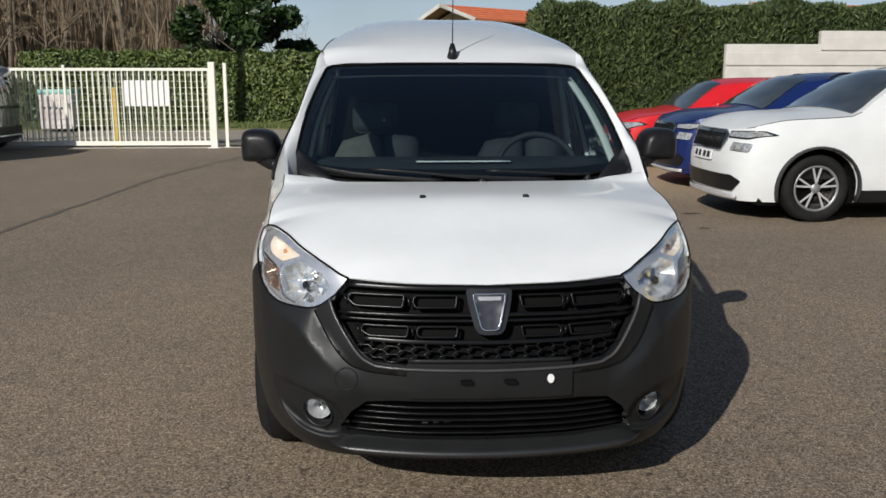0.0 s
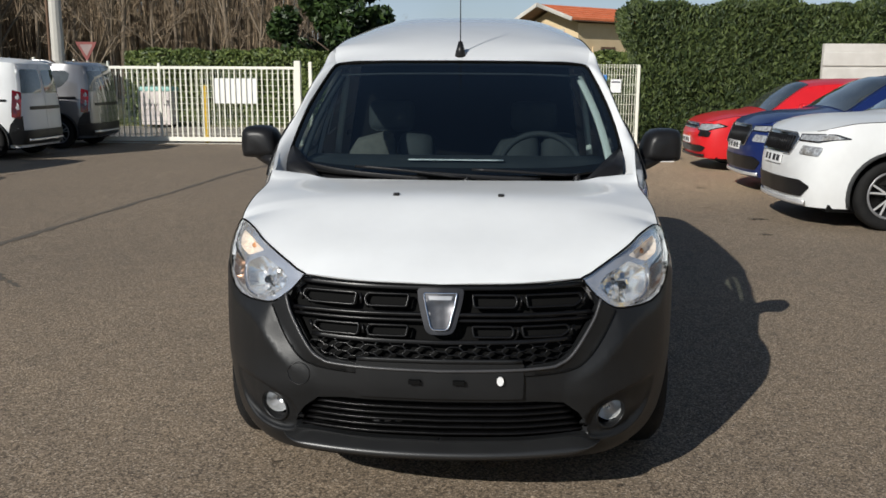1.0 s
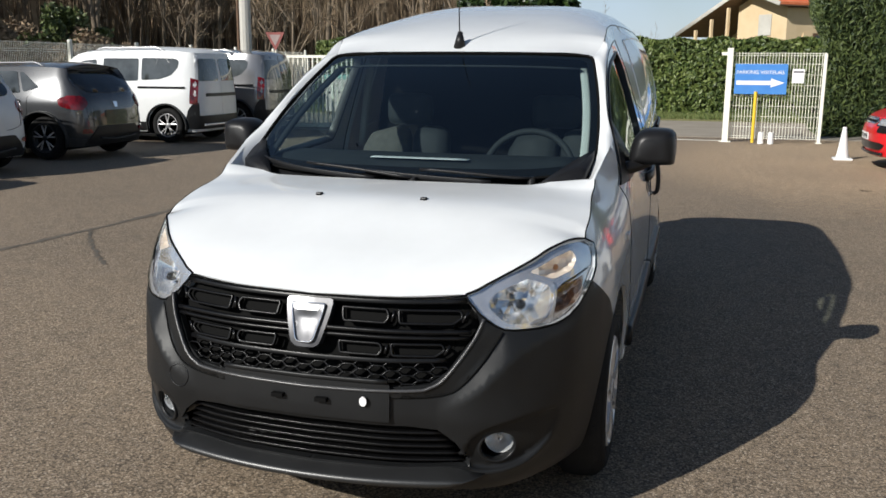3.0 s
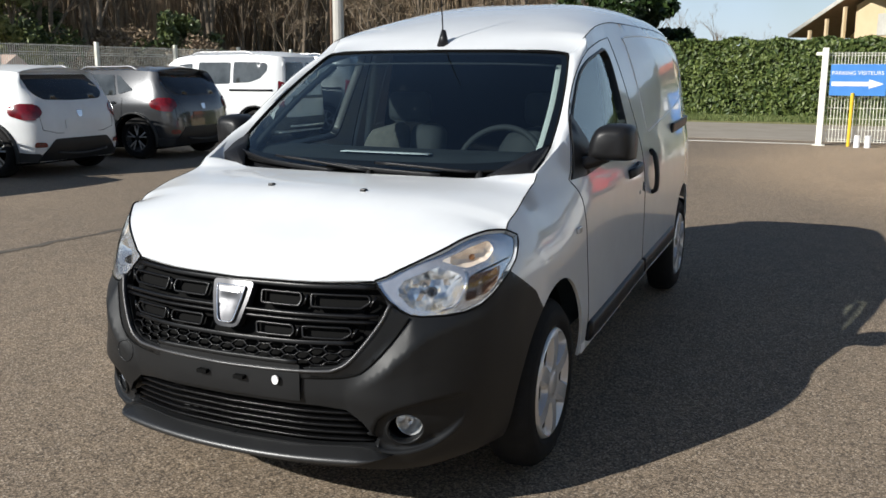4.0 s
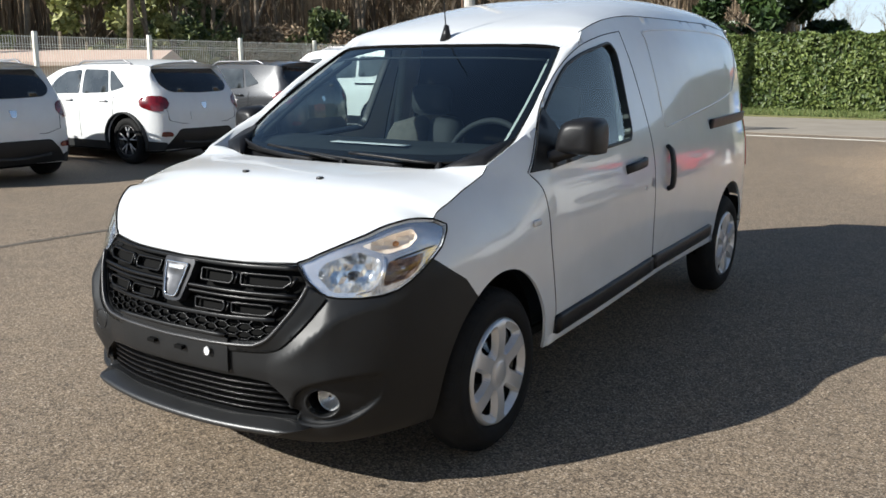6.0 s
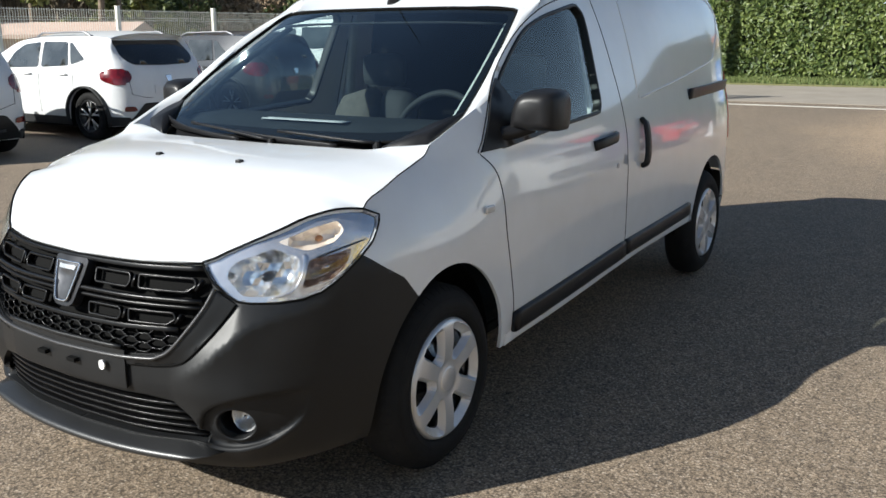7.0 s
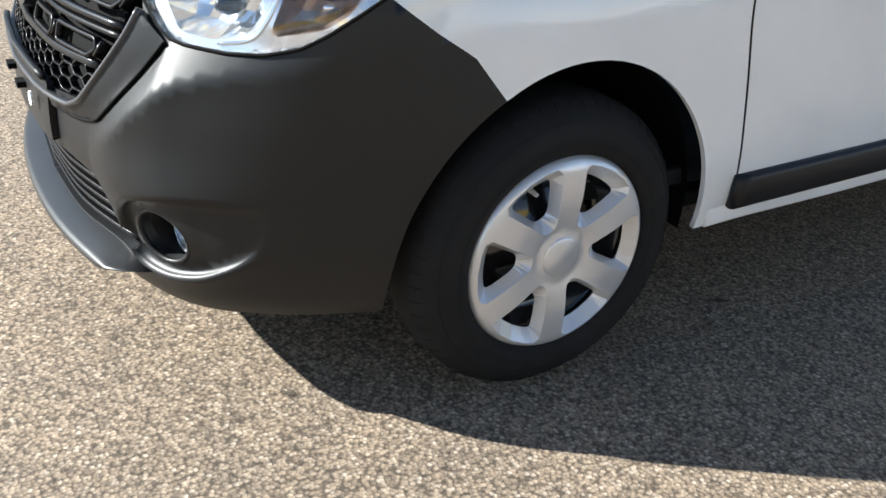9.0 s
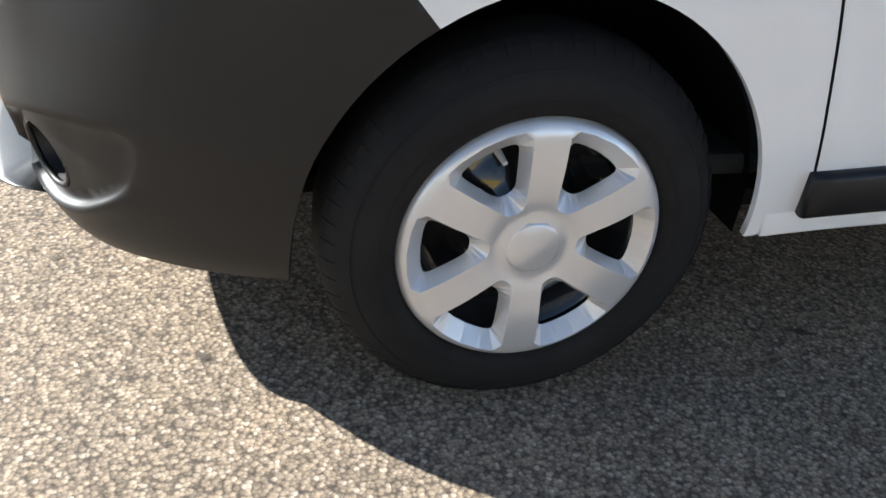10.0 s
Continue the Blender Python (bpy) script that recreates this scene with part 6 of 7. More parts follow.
# undergrowth that closes the wood behind the trunks
rng2 = np.random.default_rng(4)
n = 90000
ux = rng2.uniform(0, 1, n)
px, py = np.where(ux < 0.6, rng2.uniform(-58, -34, n), rng2.uniform(-60, -14, n)), np.where(ux < 0.6, rng2.uniform(-20, 75, n), rng2.uniform(56, 78, n))
hh = rng2.uniform(3.0, 15.0, n) * rng2.uniform(0.35, 1.0, n)
lean = rng2.normal(0, 0.35, (n, 2))
b0 = np.c_[px, py, np.zeros(n)]
wv = np.c_[rng2.normal(0, 0.045, (n, 2)), np.zeros(n)]
verts = np.stack([b0 - wv, b0 + wv, b0 + np.c_[lean * 1.5, hh]], 1).reshape(-1, 3)
thicket = link("thicket", verts, np.arange(n)[:, None] * 3 + np.arange(3), TWIG, flat=True)
tagged(thicket, "dense brown leafless undergrowth at the back of the wood", "thicket", kind="stuff")


def bushy(name, x, y, h, r, count, size, mat, label, seed, low=0.15):
    """A trunk with limbs and a crown of many small leaves in uneven clumps."""
    t = thing(name, pose(x, y, 0), label, "tree")
    rg = np.random.default_rng(seed)
    bm = rod(bmesh.new(), (0, 0, 0), (0, 0, h * 0.7), 0.14, 0.05, 10)
    clumps, twigs = [], bmesh.new()
    for i in range(46):
        a, z = rg.uniform(0, 2 * np.pi), rg.uniform(low, 0.97)
        rad = r * np.sqrt(max(0.05, 1 - (2 * (z - 0.42)) ** 2 if z > 0.42 else 0.8 + 0.2 * z)) * rg.uniform(0.35, 1.0)
        c = np.array([rad * np.cos(a), rad * np.sin(a), z * h])
        clumps.append((c, rg.uniform(0.32, 0.6)))
        rod(twigs, (0, 0, max(0.3, c[2] * 0.6)), c, 0.035, 0.012, 5)
    part("trunk", bm, BARK, t)
    tagged(part("twig_growth", twigs, BARK, t), kind="stuff")
    per = count // len(clumps)
    P = []
    for c, cr in clumps:
        d = rg.normal(size=(per, 3))
        d /= np.linalg.norm(d, axis=1, keepdims=True)
        P.append(c + d * cr * r * 0.5 * rg.random((per, 1)) ** 0.4 * [1, 1, 0.8])
    P = np.vstack(P)
    n = len(P)
    d = rg.normal(size=(n, 3)) + [0, 0, 0.5]
    d /= np.linalg.norm(d, axis=1, keepdims=True)
    tt = np.cross(d, rg.normal(size=(n, 3)))
    tt /= np.linalg.norm(tt, axis=1, keepdims=True)
    b = np.cross(d, tt)
    L = size * (0.6 + 0.8 * rg.random((n, 1)))
    verts = np.stack([P - tt * L, P + b * L * 0.45, P + tt * L, P - b * L * 0.45], 1).reshape(-1, 3)
    tagged(link("crown", verts, np.arange(n)[:, None] * 4 + np.arange(4), mat, t, flat=True), kind="stuff")
    return t


bushy("magnolia", -5.2, 29.5, 6.4, 2.5, 26000, 0.13, DARKLEAF, "dense evergreen tree with dark glossy leaves", 21)
for i, (x, y, h, r) in enumerate(((-26, 22, 3.2, 2.2), (-28, 33, 2.6, 2.2), (-24, 29, 3.6, 2.2), (-31, 27, 4.6, 2.6))):
    bushy("evergreen_bush", x, y, h, r, 7000, 0.12, OLIVE, "dark evergreen bush in the wood", 30 + i, 0.05)


# low outbuilding and bamboo beyond the side fence
shed = thing("outbuilding", pose(-19.3, 11.4, 0, 0, 0, -52), "low pinkish rendered outbuilding behind the fence", "building")
block("wall", (-3, -3.4, 0), (0, 3.2, 1.35), PINKWALL, shed, 0.01)
sweep("roof", [(-1.5, -3.7, 1.45), (-1.5, 3.5, 1.45)], [(-1.8, -0.12), (1.8, -0.12), (1.8, -0.02), (0, 0.3), (-1.8, -0.02)], PINKWALL, shed, flat=True, label="pale pinkish sloping roof")
for i, (x, y, h, r) in enumerate(((-24.2, 12.5, 4.8, 1.8), (-23.8, 16.6, 5.2, 1.9), (-25.0, 9.0, 5.0, 1.7), (-23.6, 20.0, 4.6, 1.7))):
    bushy("bamboo_clump", x, y, h, r, 8000, 0.14, BAMBOO, "tall pale green bamboo clump behind the fence", 60 + i, 0.02)

for i, (x, y, h, r) in enumerate(((-22.0, 23.0, 2.7, 1.8), (-21.2, 26.5, 2.5, 1.8), (-25.5, 27.5, 3.0, 2.2))):
    bushy("brushwood", x, y, h, r, 5000, 0.1, TWIG, "tangle of leafless brown brushwood under the trees", 80 + i, 0.02)

# ---- parked cars ----
CARWHITE = paint("parked_white", (0.7, 0.71, 0.71), rough=0.4, coat=0.35)
GREYMET = paint("dark_grey_metallic", (0.06, 0.062, 0.066), 0.4)
SILVERGREY = paint("mid_grey_metallic", (0.2, 0.2, 0.21), 0.5)
REDPAINT = paint("red_paint", (0.62, 0.012, 0.018), rough=0.35, coat=0.4)
BLUEPAINT = paint("blue_paint", (0.006, 0.02, 0.115), 0.2, 0.35, 0.45)
# opaque glass; paler patches paint see-through light and reflections into its colour
TINTED = varied("dark_tinted_glass", (0.02, 0.025, 0.027), (0.09, 0.1, 0.105), 2.2, 0.03, Coat_Weight=0.8)
REARGLASS = varied("dark_rear_glass", (0.006, 0.007, 0.008), (0.02, 0.022, 0.024), 3, 0.03, Coat_Weight=0.5)
ALLOYBLACK = varied("black_alloy", (0.01, 0.01, 0.011), (0.018, 0.018, 0.019), 9, 0.3)
CLADGREY = varied("grey_cladding", (0.028, 0.029, 0.03), (0.042, 0.043, 0.044), 8, 0.6, 0.1, 500, Specular_IOR_Level=0.25)
LAMPRED = varied("red_lamp", (0.035, 0.002, 0.004), (0.2, 0.006, 0.01), 11, 0.1, Coat_Weight=0.7)
LAMPCLEAR = varied("clear_lamp", (0.1, 0.105, 0.11), (0.8, 0.81, 0.82), 45, 0.1, metal=0.45)
RAILGREY = varied("rail_grey", (0.22, 0.22, 0.23), (0.3, 0.3, 0.31), 6, 0.4, metal=0.5)
INK = material("plate_bar", (0.02, 0.02, 0.025), 0.5)


class Car:
    def __init__(self, name, m, label, L, w, H, yw, belt, colour, hatch, hood=0.98, nose_z=0.74, wheel_y=(0.85, 3.45), r=0.32, roof_y=None, group="parked cars", boxy=False):
        self.root = thing(name, m, label, "car", group)
        self.alloy = ALLOYBLACK if name == "hatchback_car" else RAILGREY
        self.L, self.w, self.H, self.belt, self.r, self.wheel_y, self.colour = L, w, H, belt, r, wheel_y, colour
        plan = [(0, 0), (0.4 * w, 0.02), (0.7 * w, 0.09), (0.87 * w, 0.22), (0.96 * w, 0.5), (w, 0.95), (w, L - 1.1), (0.97 * w, L - 0.5), (0.9 * w, L - 0.2), (0.74 * w, L - 0.06), (0.4 * w, L - 0.01), (0, L)]
        ins = smooth([0.15, 0.3, 0.5, 0.8, belt, H - 0.1, H], [0.07, 0.02, 0, 0.002, 0.035, 0.2 if not boxy else 0.15, 0.26])
        front = smooth([0.15, 0.3, 0.55, nose_z, 1.1], [0.09, 0.02, 0.0, 0.09, 0.2])
        rear = smooth([0.2, 0.4, 0.7, belt, H - 0.15, H], hatch)
        self.s = Shell(plan, lambda z, y: ins(z), front, rear)
        ry = roof_y or (yw + 0.85)
        self.rim = smooth([0, 0.15, 0.5, yw, (yw + ry) / 2, ry, ry + 0.5, L - 0.9, L], [nose_z, nose_z + 0.035, nose_z + 0.11, hood - 0.02, (hood + H) / 2 - 0.06, H - 0.13, H - 0.09, H - 0.08, H - 0.12])
        self.yw, self.ry, self.hood = yw, ry, hood
        self.crown = smooth([0, 0.3, yw, ry, ry + 0.6, L - 0.8, L], [0.02, 0.05, 0.055, 0.075, 0.085, 0.075, 0.05])
        self._body()

    def side(self, k, off=0.0):
        return lambda y, z: self.s.at(np.interp(y, self.s.y, self.s.s), z, off, k)

    def end(self, tail, off=0.0):
        s = self.s
        i = s.wide if not tail else int(np.argmax(s.x))
        xs, ss = (s.x[: s.wide], s.s[: s.wide]) if not tail else (s.x[::-1][: len(s.x) - s.wide], s.s[::-1][: len(s.x) - s.wide])

        def f(x, z):
            k = np.sign(x) + (x == 0)
            q = s.at(np.interp(np.abs(x), xs, ss), z, off)
            return q * np.stack([k, np.ones_like(k), np.ones_like(k)], -1)
        return f

    def put(self, name, poly, k, mat, off=0.006, label="", h=0.08, thick=0.01, parent=None):
        return panel(name, poly, self.side(k, off), mat, parent or self.root, h, (), thick, label, flip=k < 0)

    def put_end(self, name, poly, tail, mat, off=0.006, label="", h=0.07, thick=0.01, parent=None):
        return panel(name, poly, self.end(tail, off), mat, parent or self.root, h, (), thick, label, flip=tail)

    def _body(self):
        s, S, L = self.s, self.s.s[-1], self.L
        arches = []
        for yc in self.wheel_y:
            ra = self.r + 0.055
            t0 = math.asin((0.2 - self.r) / ra)
            arches.append([(s.sy(yc - ra * math.cos(t)), self.r + ra * math.sin(t)) for t in np.linspace(t0, math.pi - t0, 15)])
        low = [(0, 0.2), *arches[0], *arches[1], (S, 0.22)]
        sf, sr = s.sx(0.8 * self.w), s.s[s.wide:][np.searchsorted(-s.x[s.wide:], -0.8 * self.w)]
        top_s = [*np.linspace(0, sf, 6), *np.linspace(sf, sr, 42)[1:], *np.linspace(sr, S, 6)[1:]]
        yy = np.interp(top_s, s.s, s.y)
        rim = [(a, float(self.rim(b))) for a, b in zip(top_s, yy)]
        poly = low + rim[::-1]
        for k in (1, -1):
            panel("body_side", poly, lambda u, v, k=k: s.at(u, v, 0.0, k), self.colour, self.root, 0.09, (), 0.02, flip=k < 0)
        us = np.linspace(-1, 1, 17)

        def row(a):
            z = float(self.rim(np.interp(a, s.s, s.y)))
            e = s.base(a, z)
            return [(u * e[0], e[1], e[2] + float(self.crown(e[1])) * (1 - abs(u) ** 2.2)) for u in us]

        def curve(a0, a1):
            """The rim across nose or tail."""
            out = []
            for u in us:
                a = a0 + (a1 - a0) * abs(u)
                e = s.base(a, float(self.rim(np.interp(a, s.s, s.y))))
                out.append((math.copysign(e[0], u) if u else 0.0, e[1], e[2]))
            return out

        rows = [curve(0, sf)] + [row(a) for a in np.linspace(sf, sr, 42)[1:-1]] + [curve(S, sr)]
        self.rows = rows
        spans = [("bonnet", 0, self.yw), ("screen_frame", self.yw, self.ry), ("roof", self.ry, 99)]
        m = len(us)
        for name, y0, y1 in spans:
            idx = [i for i in range(len(rows) - 1) if y0 <= rows[i][8][1] < y1]
            if not idx:
                continue
            use = range(idx[0], idx[-1] + 2)
            verts = [p for i in use for p in rows[i]]
            link(name, verts, [(i * m + j, i * m + j + 1, (i + 1) * m + j + 1, (i + 1) * m + j) for i in range(len(list(use)) - 1) for j in range(m - 1)], self.colour, self.root)
        mid = np.array([r[8] for r in rows])
        half = np.array([r[16][0] for r in rows])
        edge = np.array([r[16] for r in rows])

        def glassy(u, v):
            y = self.yw + 0.03 + v * (self.ry - self.yw - 0.02)
            e = np.stack([np.interp(y, edge[:, 1], edge[:, i]) for i in range(3)], -1)
            z = e[:, 2] + self.crown(y) * (1 - np.abs(u) ** 2.2)
            return np.stack([u * e[:, 0], y - 0.006, z + 0.008], -1)

        panel("windscreen", rounded([(-0.93, 0), (0.93, 0), (0.88, 1), (-0.88, 1)], 0.06), glassy, TINTED, self.root, 0.1, (), 0.006, "dark windscreen")
        part("underbody", box(bmesh.new(), (-self.w + 0.12, 0.3, 0.16), (self.w - 0.12, L - 0.3, 0.45), 0.02), SEAM, self.root)
        for yc in self.wheel_y:
            for k in (1, -1):
                self.wheel(yc, k)

    def wheel(self, yc, k):
        w = new("wheel")
        w.parent = self.root
        w.matrix_basis = pose(k * (self.w - 0.05), yc, self.r) @ Matrix.Diagonal((k, 1, 1, 1))
        r, ri = self.r, self.r * 0.67
        lathe("tyre", [(-0.17, ri), (-0.18, r * 0.85), (-0.15, r * 0.985), (-0.08, r), (-0.02, r * 0.99), (0.012, r * 0.94), (0.02, r * 0.84), (0.01, ri * 1.02), (-0.02, ri * 0.98)], RUBBER, w, 36)
        lathe("rim", [(-0.02, ri), (0.006, ri * 0.97), (-0.03, ri * 0.9), (-0.07, ri * 0.86), (-0.07, 0.0)], ALLOYBLACK if self.alloy is ALLOYBLACK else STEEL, w, 32)
        lathe("rim_edge", [(0.0, ri * 0.9), (0.012, ri * 0.95), (0.01, ri * 1.0), (0.0, ri * 1.02)], self.alloy, w, 32)
        for i in range(5):
            for d in (-0.2, 0.2):
                a = 2 * math.pi * i / 5 + math.pi / 2
                p, q = (-0.005, 0.05 * math.cos(a), 0.05 * math.sin(a)), (-0.008, ri * 0.95 * math.cos(a + d), ri * 0.95 * math.sin(a + d))
                sweep("spoke", [p, q], slab(0.02, 0.018), SILVER, w, up=(1, 0, 0), flat=True)
        lathe("hub", [(0.004, 0.0), (0.004, 0.035), (-0.01, 0.05)], self.alloy, w, 20)
        ra = r + 0.07
        ring_pts = [self.side(k, 0.008)(np.array([yc + ra * math.cos(t)]), np.array([r + ra * math.sin(t)]))[0] for t in np.linspace(-0.3, math.pi + 0.3, 22)]
        vs = [(k * x, yc + (r + 0.05) * math.cos(t), r + (r + 0.05) * math.sin(t)) for x in (self.w - 0.02, self.w - 0.3) for t in np.linspace(-0.4, math.pi + 0.4, 18)]
        link("wheel_liner", vs, [(i, i + 1, 19 + i, 18 + i) for i in range(17)] + [tuple(range(18, 36))], SEAM, self.root)
        if self.clad:
            sweep("arch_cladding", ring_pts, slab(0.085, 0.022), CLADGREY, self.root, up=np.array([(0, p[1] - yc, p[2] - r) for p in ring_pts]))

    clad = False

    def rails(self, mat):
        for k in (1, -1):
            y0, y1 = self.ry + 0.25, self.L - 0.75
            pts = [(k * (float(np.interp(y, [q[16][1] for q in self.rows], [q[16][0] for q in self.rows])) - 0.03), y, float(self.rim(y)) + (0.06 if 0 < t < 1 else 0.0)) for t, y in zip(np.linspace(0, 1, 9), np.linspace(y0, y1, 9))]
            sweep("roof_rail", spline(pts, 3), slab(0.03, 0.025, 0.45), mat, self.root)

    def mirrors(self, mat):
        for k in (1, -1):
            y, z = self.yw + 0.5, self.belt + 0.06
            x = float(self.side(1)(np.array([y]), np.array([z]))[0][0])
            part("door_mirror", box(bmesh.new(), (k * (x + 0.1) - 0.1, y - 0.05, z - 0.06), (k * (x + 0.1) + 0.1, y + 0.06, z + 0.08), 0.04), mat, self.root, flat=False)

    def handles(self, ys, z, mat):
        for k in (1, -1):
            for y in ys:
                sweep("door_handle", self.side(k, 0.02)(np.linspace(y, y + 0.18, 4), np.full(4, z)), slab(0.02, 0.03, 0.4), mat, self.root)


class CladCar(Car):
    clad = True


def glazing(c, polys):
    for k in (1, -1):
        for q in polys:
            c.put("side_window", rounded(q, 0.04), k, TINTED, 0.006, "dark side window")


def hatchback(tail_x, y_near, colour, label, rail):
    """A small crossover hatchback, seen from behind."""
    L, w, H = 4.08, 0.87, 1.45
    c = CladCar("hatchback_car", pose(tail_x - L, y_near + w, 0, 0, 0, -90), label, L, w, H, 1.0, 0.92, colour, [0.06, 0.0, 0.015, 0.07, 0.42, 0.68], wheel_y=(0.8, 3.39), r=0.325)
    glazing(c, [[(1.55, 0.945), (2.35, 0.965), (2.3, 1.3), (1.95, 1.27), (1.75, 1.17)], [(2.42, 0.965), (3.02, 0.99), (2.9, 1.3), (2.37, 1.305)], [(3.07, 1.0), (3.34, 1.07), (3.02, 1.285), (2.95, 1.295)]])
    c.put_end("rear_window", rounded([(-0.5, 1.0), (0.0, 0.985), (0.5, 1.0), (0.63, 1.1), (0.6, 1.31), (-0.6, 1.31), (-0.63, 1.1)], [0.12, 0, 0.12, 0.1, 0.03, 0.03, 0.1]), True, REARGLASS, 0.008, "dark rear window")
    sweep("roof_spoiler", c.end(True, 0.03)(np.linspace(-0.56, 0.56, 13), 1.335 + 0.01 * np.cos(np.linspace(-1.5, 1.5, 13))), slab(0.09, 0.03, 0.45), colour, c.root, label="lip over the rear window")
    for k in (1, -1):
        c.put("tail_lamp", rounded([(L - 0.42, 0.9), (L - 0.37, 0.8), (L - 0.16, 0.745), (L - 0.07, 0.745), (L - 0.07, 0.95), (L - 0.25, 0.955)], [0.04, 0.05, 0.03, 0, 0, 0.03]), k, LAMPRED, 0.01, "red tail lamp", h=0.04)
        c.put_end("tail_lamp_inner", rounded([(k * 0.57, 0.84), (k * 0.62, 0.78), (k * 0.735, 0.748), (k * 0.745, 0.948), (k * 0.6, 0.93)], [0.03, 0.03, 0, 0, 0.04]), True, LAMPRED, 0.01, h=0.04)
        c.put_end("reflector", rounded([(k * 0.56, 0.4), (k * 0.72, 0.4), (k * 0.7, 0.47), (k * 0.58, 0.46)], 0.03), True, LAMPRED, 0.018)
        c.put("sill_cladding", [(1.22, 0.2), (2.97, 0.2), (2.97, 0.31), (1.22, 0.31)], k, CLADGREY, 0.01)
        c.put("bumper_corner", rounded([(3.77, 0.21), (L - 0.06, 0.21), (L - 0.06, 0.32), (3.77, 0.34)], 0.02), k, CLADGREY, 0.01)
    bump = c.put_end("rear_bumper_insert", rounded([(-0.7, 0.22), (0.7, 0.22), (0.54, 0.4), (0.44, 0.5), (-0.44, 0.5), (-0.54, 0.4)], 0.04), True, PLASTIC, 0.01, "dark plastic rear bumper insert")
    sweep("skid_trim", c.end(True, 0.025)(np.linspace(-0.42, 0.42, 13), 0.34 - 0.04 * np.cos(np.linspace(-1.4, 1.4, 13))), slab(0.02, 0.03), CLADGREY, bump)
    c.put_end("plate_recess", rounded([(-0.26, 0.62), (0.26, 0.62), (0.26, 0.73), (-0.26, 0.73)], 0.01), True, colour, 0.012)
    c.put_end("maker_badge", rounded([(-0.05, 0.85), (0.05, 0.85), (0.03, 0.77), (-0.03, 0.77)], 0.01), True, CHROME, 0.012)
    sweep("hatch_gap", c.end(True, 0.002)(np.array([-0.62, -0.6, -0.4, 0.4, 0.6, 0.62]), np.array([0.8, 0.62, 0.57, 0.57, 0.62, 0.8])), ring(0.004, 5), SEAM, c.root)
    c.handles((2.05, 2.85), 0.87, colour)
    c.rails(rail)
    c.mirrors(BLACK)
    for k in (1, -1):
        for y in (1.5, 2.39, 3.15):
            sweep("door_gap", c.side(k, 0.001)(np.full(8, y), np.linspace(0.36, 0.94, 8)), ring(0.003, 5), SEAM, c.root)
    return c


def people_carrier(tail_x, y_near, colour, label):
    """A tall boxy passenger version of the van."""
    L, w, H = 4.3, 0.85, 1.74
    c = CladCar("people_carrier", pose(tail_x - L, y_near + w, 0, 0, 0, -90), label, L, w, H, 0.95, 1.02, colour, [0.05, 0.0, 0.01, 0.03, 0.12, 0.2], hood=1.02, nose_z=0.8, wheel_y=(0.83, 3.62), r=0.32, boxy=True)
    glazing(c, [[(1.35, 1.06), (2.15, 1.1), (2.15, 1.5), (1.85, 1.47), (1.55, 1.3)], [(2.3, 1.1), (3.05, 1.12), (3.05, 1.52), (2.3, 1.52)], [(3.12, 1.13), (3.5, 1.15), (3.72, 1.22), (3.86, 1.36), (3.88, 1.48), (3.8, 1.52), (3.12, 1.53)]])
    for k in (1, -1):
        sweep("slide_rail", c.side(k, 0.01)(np.linspace(3.05, 4.0, 6), np.full(6, 1.0)), slab(0.012, 0.04), BLACK, c.root, label="black sliding door rail")
        c.put("tail_lamp", rounded([(L - 0.22, 0.72), (L - 0.1, 0.7), (L - 0.07, 1.14), (L - 0.2, 1.18)], 0.02), k, LAMPRED, 0.01, "tall red tail lamp")
        c.put("sill_cladding", [(1.2, 0.22), (3.2, 0.22), (3.2, 0.38), (1.2, 0.38)], k, PLASTIC, 0.008)
        c.put("bumper_corner", [(3.96, 0.26), (L - 0.08, 0.26), (L - 0.08, 0.74), (L - 0.16, 0.72), (4.05, 0.6)], k, PLASTIC, 0.01)
        c.put_end("rear_door", rounded([(k * 0.02, 0.52), (k * 0.74, 0.52), (k * 0.7, 1.58), (k * 0.02, 1.6)], 0.03), True, colour, 0.006, "rear door")
        c.put_end("rear_window", rounded([(k * 0.05, 1.12), (k * 0.66, 1.12), (k * 0.6, 1.52), (k * 0.05, 1.52)], 0.05), True, TINTED, 0.012, "dark rear door window")
    c.put_end("rear_bumper", rounded([(-0.78, 0.26), (0.78, 0.26), (0.78, 0.5), (-0.78, 0.5)], 0.04), True, PLASTIC, 0.02, "dark plastic rear bumper")
    c.put_end("door_strip", rounded([(-0.62, 0.84), (0.5, 0.84), (0.5, 0.9), (-0.62, 0.9)], 0.01), True, BLACK, 0.02)
    sweep("skid_trim", c.end(True, 0.035)(np.linspace(-0.6, 0.6, 13), np.full(13, 0.34)), slab(0.02, 0.04), SILVER, c.root)
    c.handles((2.05, 2.4), 0.95, BLACK)
    c.rails(SILVER)
    c.mirrors(BLACK)
    return c


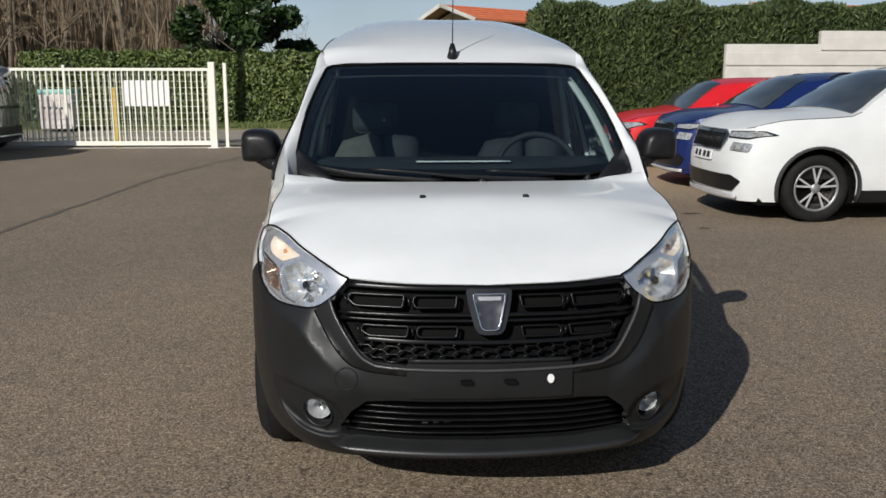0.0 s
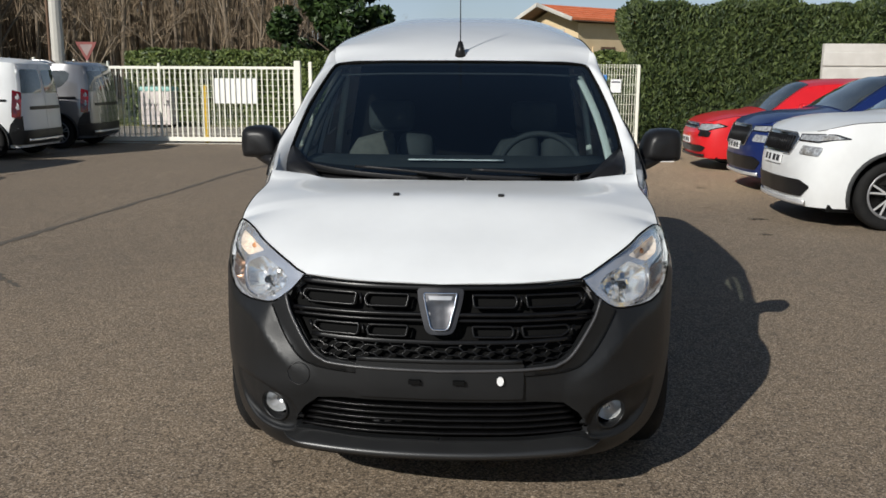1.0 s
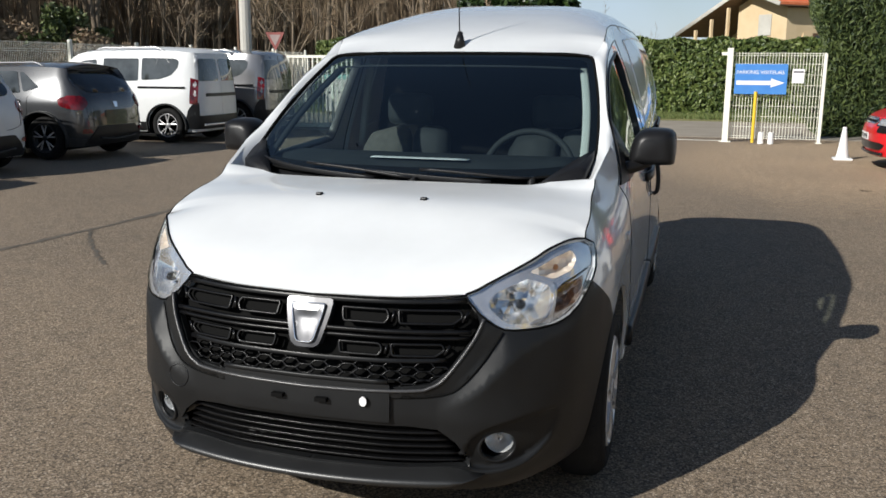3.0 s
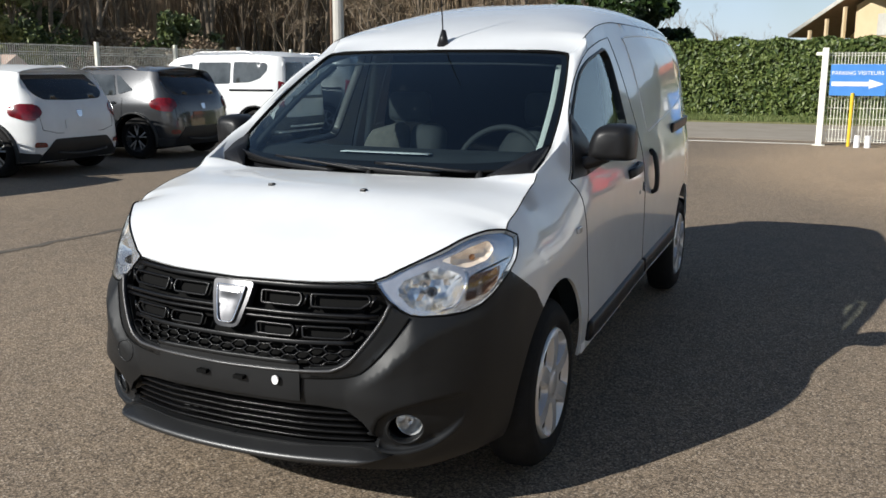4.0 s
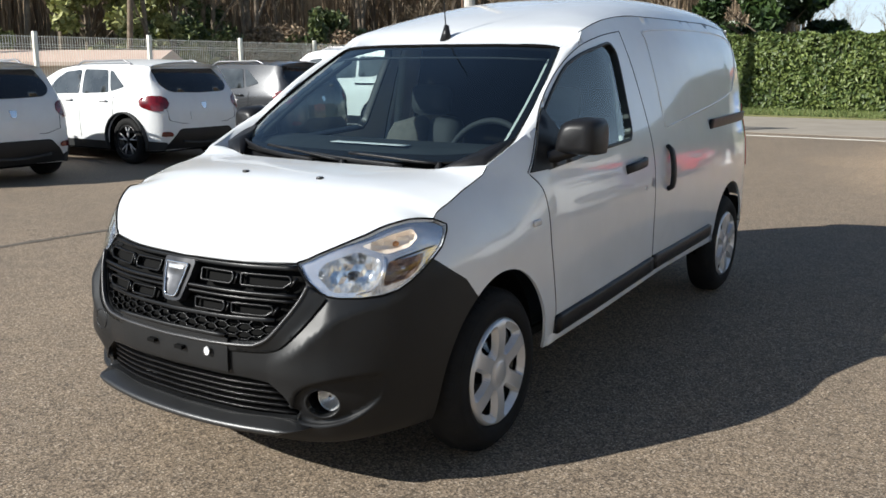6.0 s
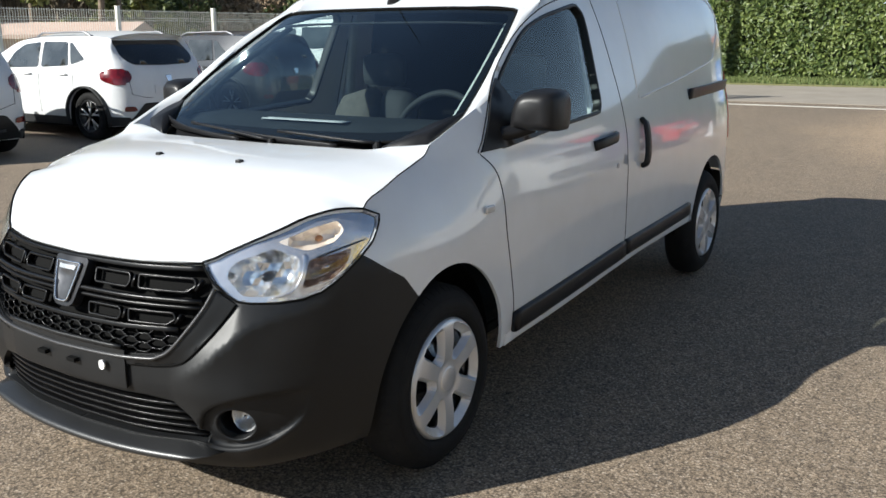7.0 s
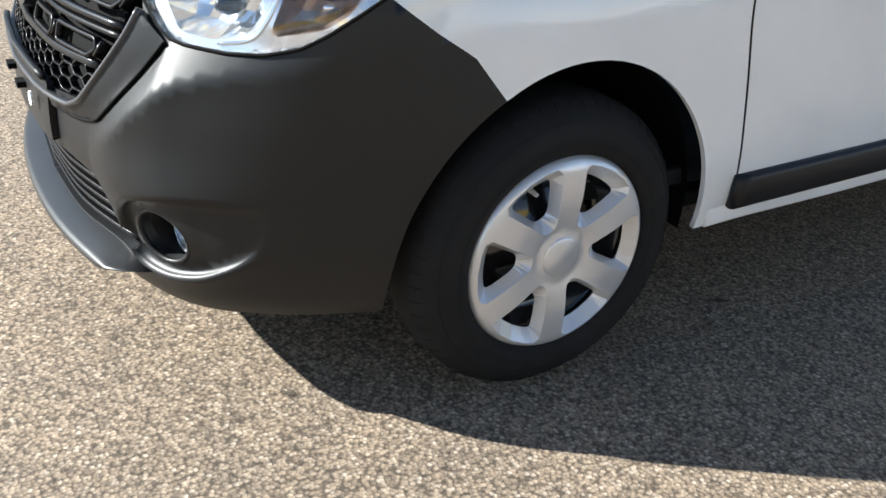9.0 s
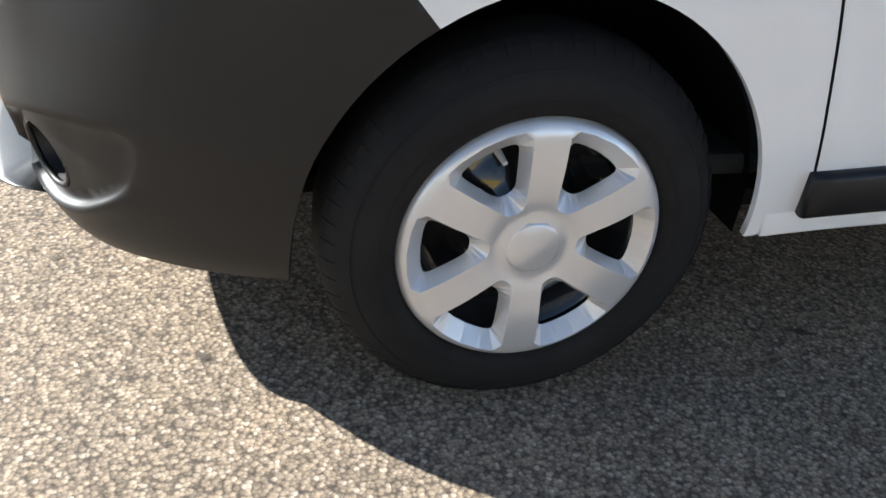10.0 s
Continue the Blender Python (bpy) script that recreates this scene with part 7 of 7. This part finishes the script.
def nose_car(nose_x, y_near, colour, label, L, w, H, yw, belt, nose_z, hood, light, wheel_y, r, clad, mouth=0.19):
    """A car seen from the front and the flank."""
    kind = CladCar if clad else Car
    c = kind("parked_car", pose(nose_x, y_near + w, 0, 0, 0, -90), label, L, w, H, yw, belt, colour, [0.06, 0.0, 0.02, 0.06, 0.36, 0.55], hood=hood, nose_z=nose_z, wheel_y=wheel_y, r=r, roof_y=yw + 0.66)
    glazing(c, [[(yw + 0.62, belt + 0.03), (yw + 1.35, belt + 0.04), (yw + 1.32, H - 0.2), (yw + 1.1, H - 0.22), (yw + 0.85, H - 0.34)], [(yw + 1.42, belt + 0.04), (yw + 2.2, belt + 0.06), (yw + 2.0, H - 0.2), (yw + 1.38, H - 0.19)], [(yw + 2.26, belt + 0.07), (yw + 2.5, belt + 0.12), (yw + 2.25, H - 0.24), (yw + 2.08, H - 0.21)]])
    g = c.put_end("grille", rounded([(-0.4, nose_z - 0.015 - mouth), (0.4, nose_z - 0.015 - mouth), (0.46, nose_z - 0.06), (0.4, nose_z - 0.015), (-0.4, nose_z - 0.015), (-0.46, nose_z - 0.06)], 0.03), False, GLOSS, 0.01, "black grille")
    for x in np.linspace(-0.36, 0.36, 13):
        sweep("grille_slat", c.end(False, 0.016)(np.array([x, x * 1.03]), np.array([nose_z - mouth, nose_z - 0.04])), slab(0.01, 0.012), BLACK, g, up=(0, -1, 0))
    sweep("grille_rim", c.end(False, 0.014)(*dense(rounded([(-0.41, nose_z - 0.02 - mouth), (0.41, nose_z - 0.02 - mouth), (0.475, nose_z - 0.055), (0.4, nose_z - 0.005), (-0.4, nose_z - 0.005), (-0.475, nose_z - 0.055)], 0.03), 0.05).T), ring(0.006, 5), CHROME, g, closed=True)
    for k in (1, -1):
        c.put_end("lamp_surround", rounded([(k * 0.465, nose_z - 0.115 + 0.035 * clad), (k * 0.81 * w, nose_z - 0.125 + 0.04 * clad), (k * 0.955 * w, nose_z - 0.04), (k * 0.91 * w, nose_z + 0.004), (k * 0.465, nose_z - 0.01)], 0.015), False, GLOSS, 0.005)
        h = c.put_end("headlight", rounded([(k * 0.48, nose_z - 0.1 + 0.035 * clad), (k * 0.8 * w, nose_z - 0.11 + 0.04 * clad), (k * 0.94 * w, nose_z - 0.04), (k * 0.9 * w, nose_z - 0.005), (k * 0.48, nose_z - 0.02)], 0.015), False, LAMPCLEAR, 0.008, "clear headlight")
        c.put_end("fog_lamp", rounded([(k * 0.54, nose_z - 0.2), (k * 0.84 * w, nose_z - 0.21), (k * 0.86 * w, nose_z - 0.125), (k * 0.56, nose_z - 0.115)], 0.02), False, LAMPCLEAR if light else BLACK, 0.009)
        c.put("sill_cladding", [(wheel_y[0] + 0.42, 0.2), (wheel_y[1] - 0.42, 0.2), (wheel_y[1] - 0.42, 0.32), (wheel_y[0] + 0.42, 0.32)], k, PLASTIC, 0.008)
    c.put_end("lower_intake", rounded([(-0.62, 0.3), (0.62, 0.3), (0.8 * w, 0.37 + 0.03 * clad), (0.6, 0.4 + 0.06 * clad), (-0.6, 0.4 + 0.06 * clad), (-0.8 * w, 0.37 + 0.03 * clad)], 0.03), False, BLACK, 0.012, "black lower intake")
    sweep("chin_trim", c.end(False, 0.022)(np.linspace(-0.66, 0.66, 15), np.full(15, 0.25)), slab(0.02, 0.04), SILVER if clad else BLACK, c.root)
    p = c.put_end("number_plate", rounded([(-0.25, nose_z - 0.32), (0.25, nose_z - 0.32), (0.25, nose_z - 0.22), (-0.25, nose_z - 0.22)], 0.008), False, SIGNWHITE, 0.018, "white number plate")
    for x in (-0.17, -0.05, 0.08, 0.18):
        c.put_end("plate_bar", [(x - 0.04, nose_z - 0.3), (x + 0.03, nose_z - 0.3), (x + 0.03, nose_z - 0.24), (x - 0.04, nose_z - 0.24)], False, INK, 0.021, thick=0.002, parent=p)
    c.handles((yw + 1.1, yw + 1.95), belt - 0.07, colour)
    c.mirrors(colour if colour is not BLUEPAINT else BLACK)
    c.rails(BLACK if clad else colour) if clad else None
    for k in (1, -1):
        for y in (yw + 0.55, yw + 1.38, yw + 2.15):
            sweep("door_gap", c.side(k, 0.001)(np.full(8, y), np.linspace(0.34, belt, 8)), ring(0.003, 5), SEAM, c.root)
        sweep("bonnet_gap", [c.s.at(a, float(c.rim(np.interp(a, c.s.s, c.s.y))) - 0.003, 0.002, k) for a in np.linspace(c.s.sx(0.75 * w), c.s.sy(yw + 0.1), 14)], ring(0.003, 5), SEAM, c.root)
    return c


hatchback(-7.5, 3.2, CARWHITE, "white crossover hatchback with dark cladding and roof rails", RAILGREY)
hatchback(-7.55, 6.1, CARWHITE, "white crossover hatchback with red tail lamps beside the fence", RAILGREY)
hatchback(-7.65, 8.8, GREYMET, "dark grey metallic crossover hatchback", RAILGREY)
people_carrier(-7.7, 12.05, CARWHITE, "white boxy people carrier with dark cladding")
people_carrier(-7.7, 14.6, SILVERGREY, "grey metallic boxy people carrier near the gate")
nose_car(3.05, 5.85, CARWHITE, "white compact crossover with black grille", 4.24, 0.89, 1.55, 1.16, 1.02, 0.9, 1.07, True, (0.86, 3.5), 0.34, True)
nose_car(3.35, 8.45, BLUEPAINT, "dark blue crossover hatchback", 4.06, 0.87, 1.5, 1.06, 0.97, 0.85, 1.03, True, (0.82, 3.4), 0.325, True, 0.24)
nose_car(3.35, 11.3, REDPAINT, "bright red small hatchback", 4.05, 0.87, 1.44, 1.02, 0.92, 0.74, 0.93, False, (0.82, 3.37), 0.315, False, 0.07)
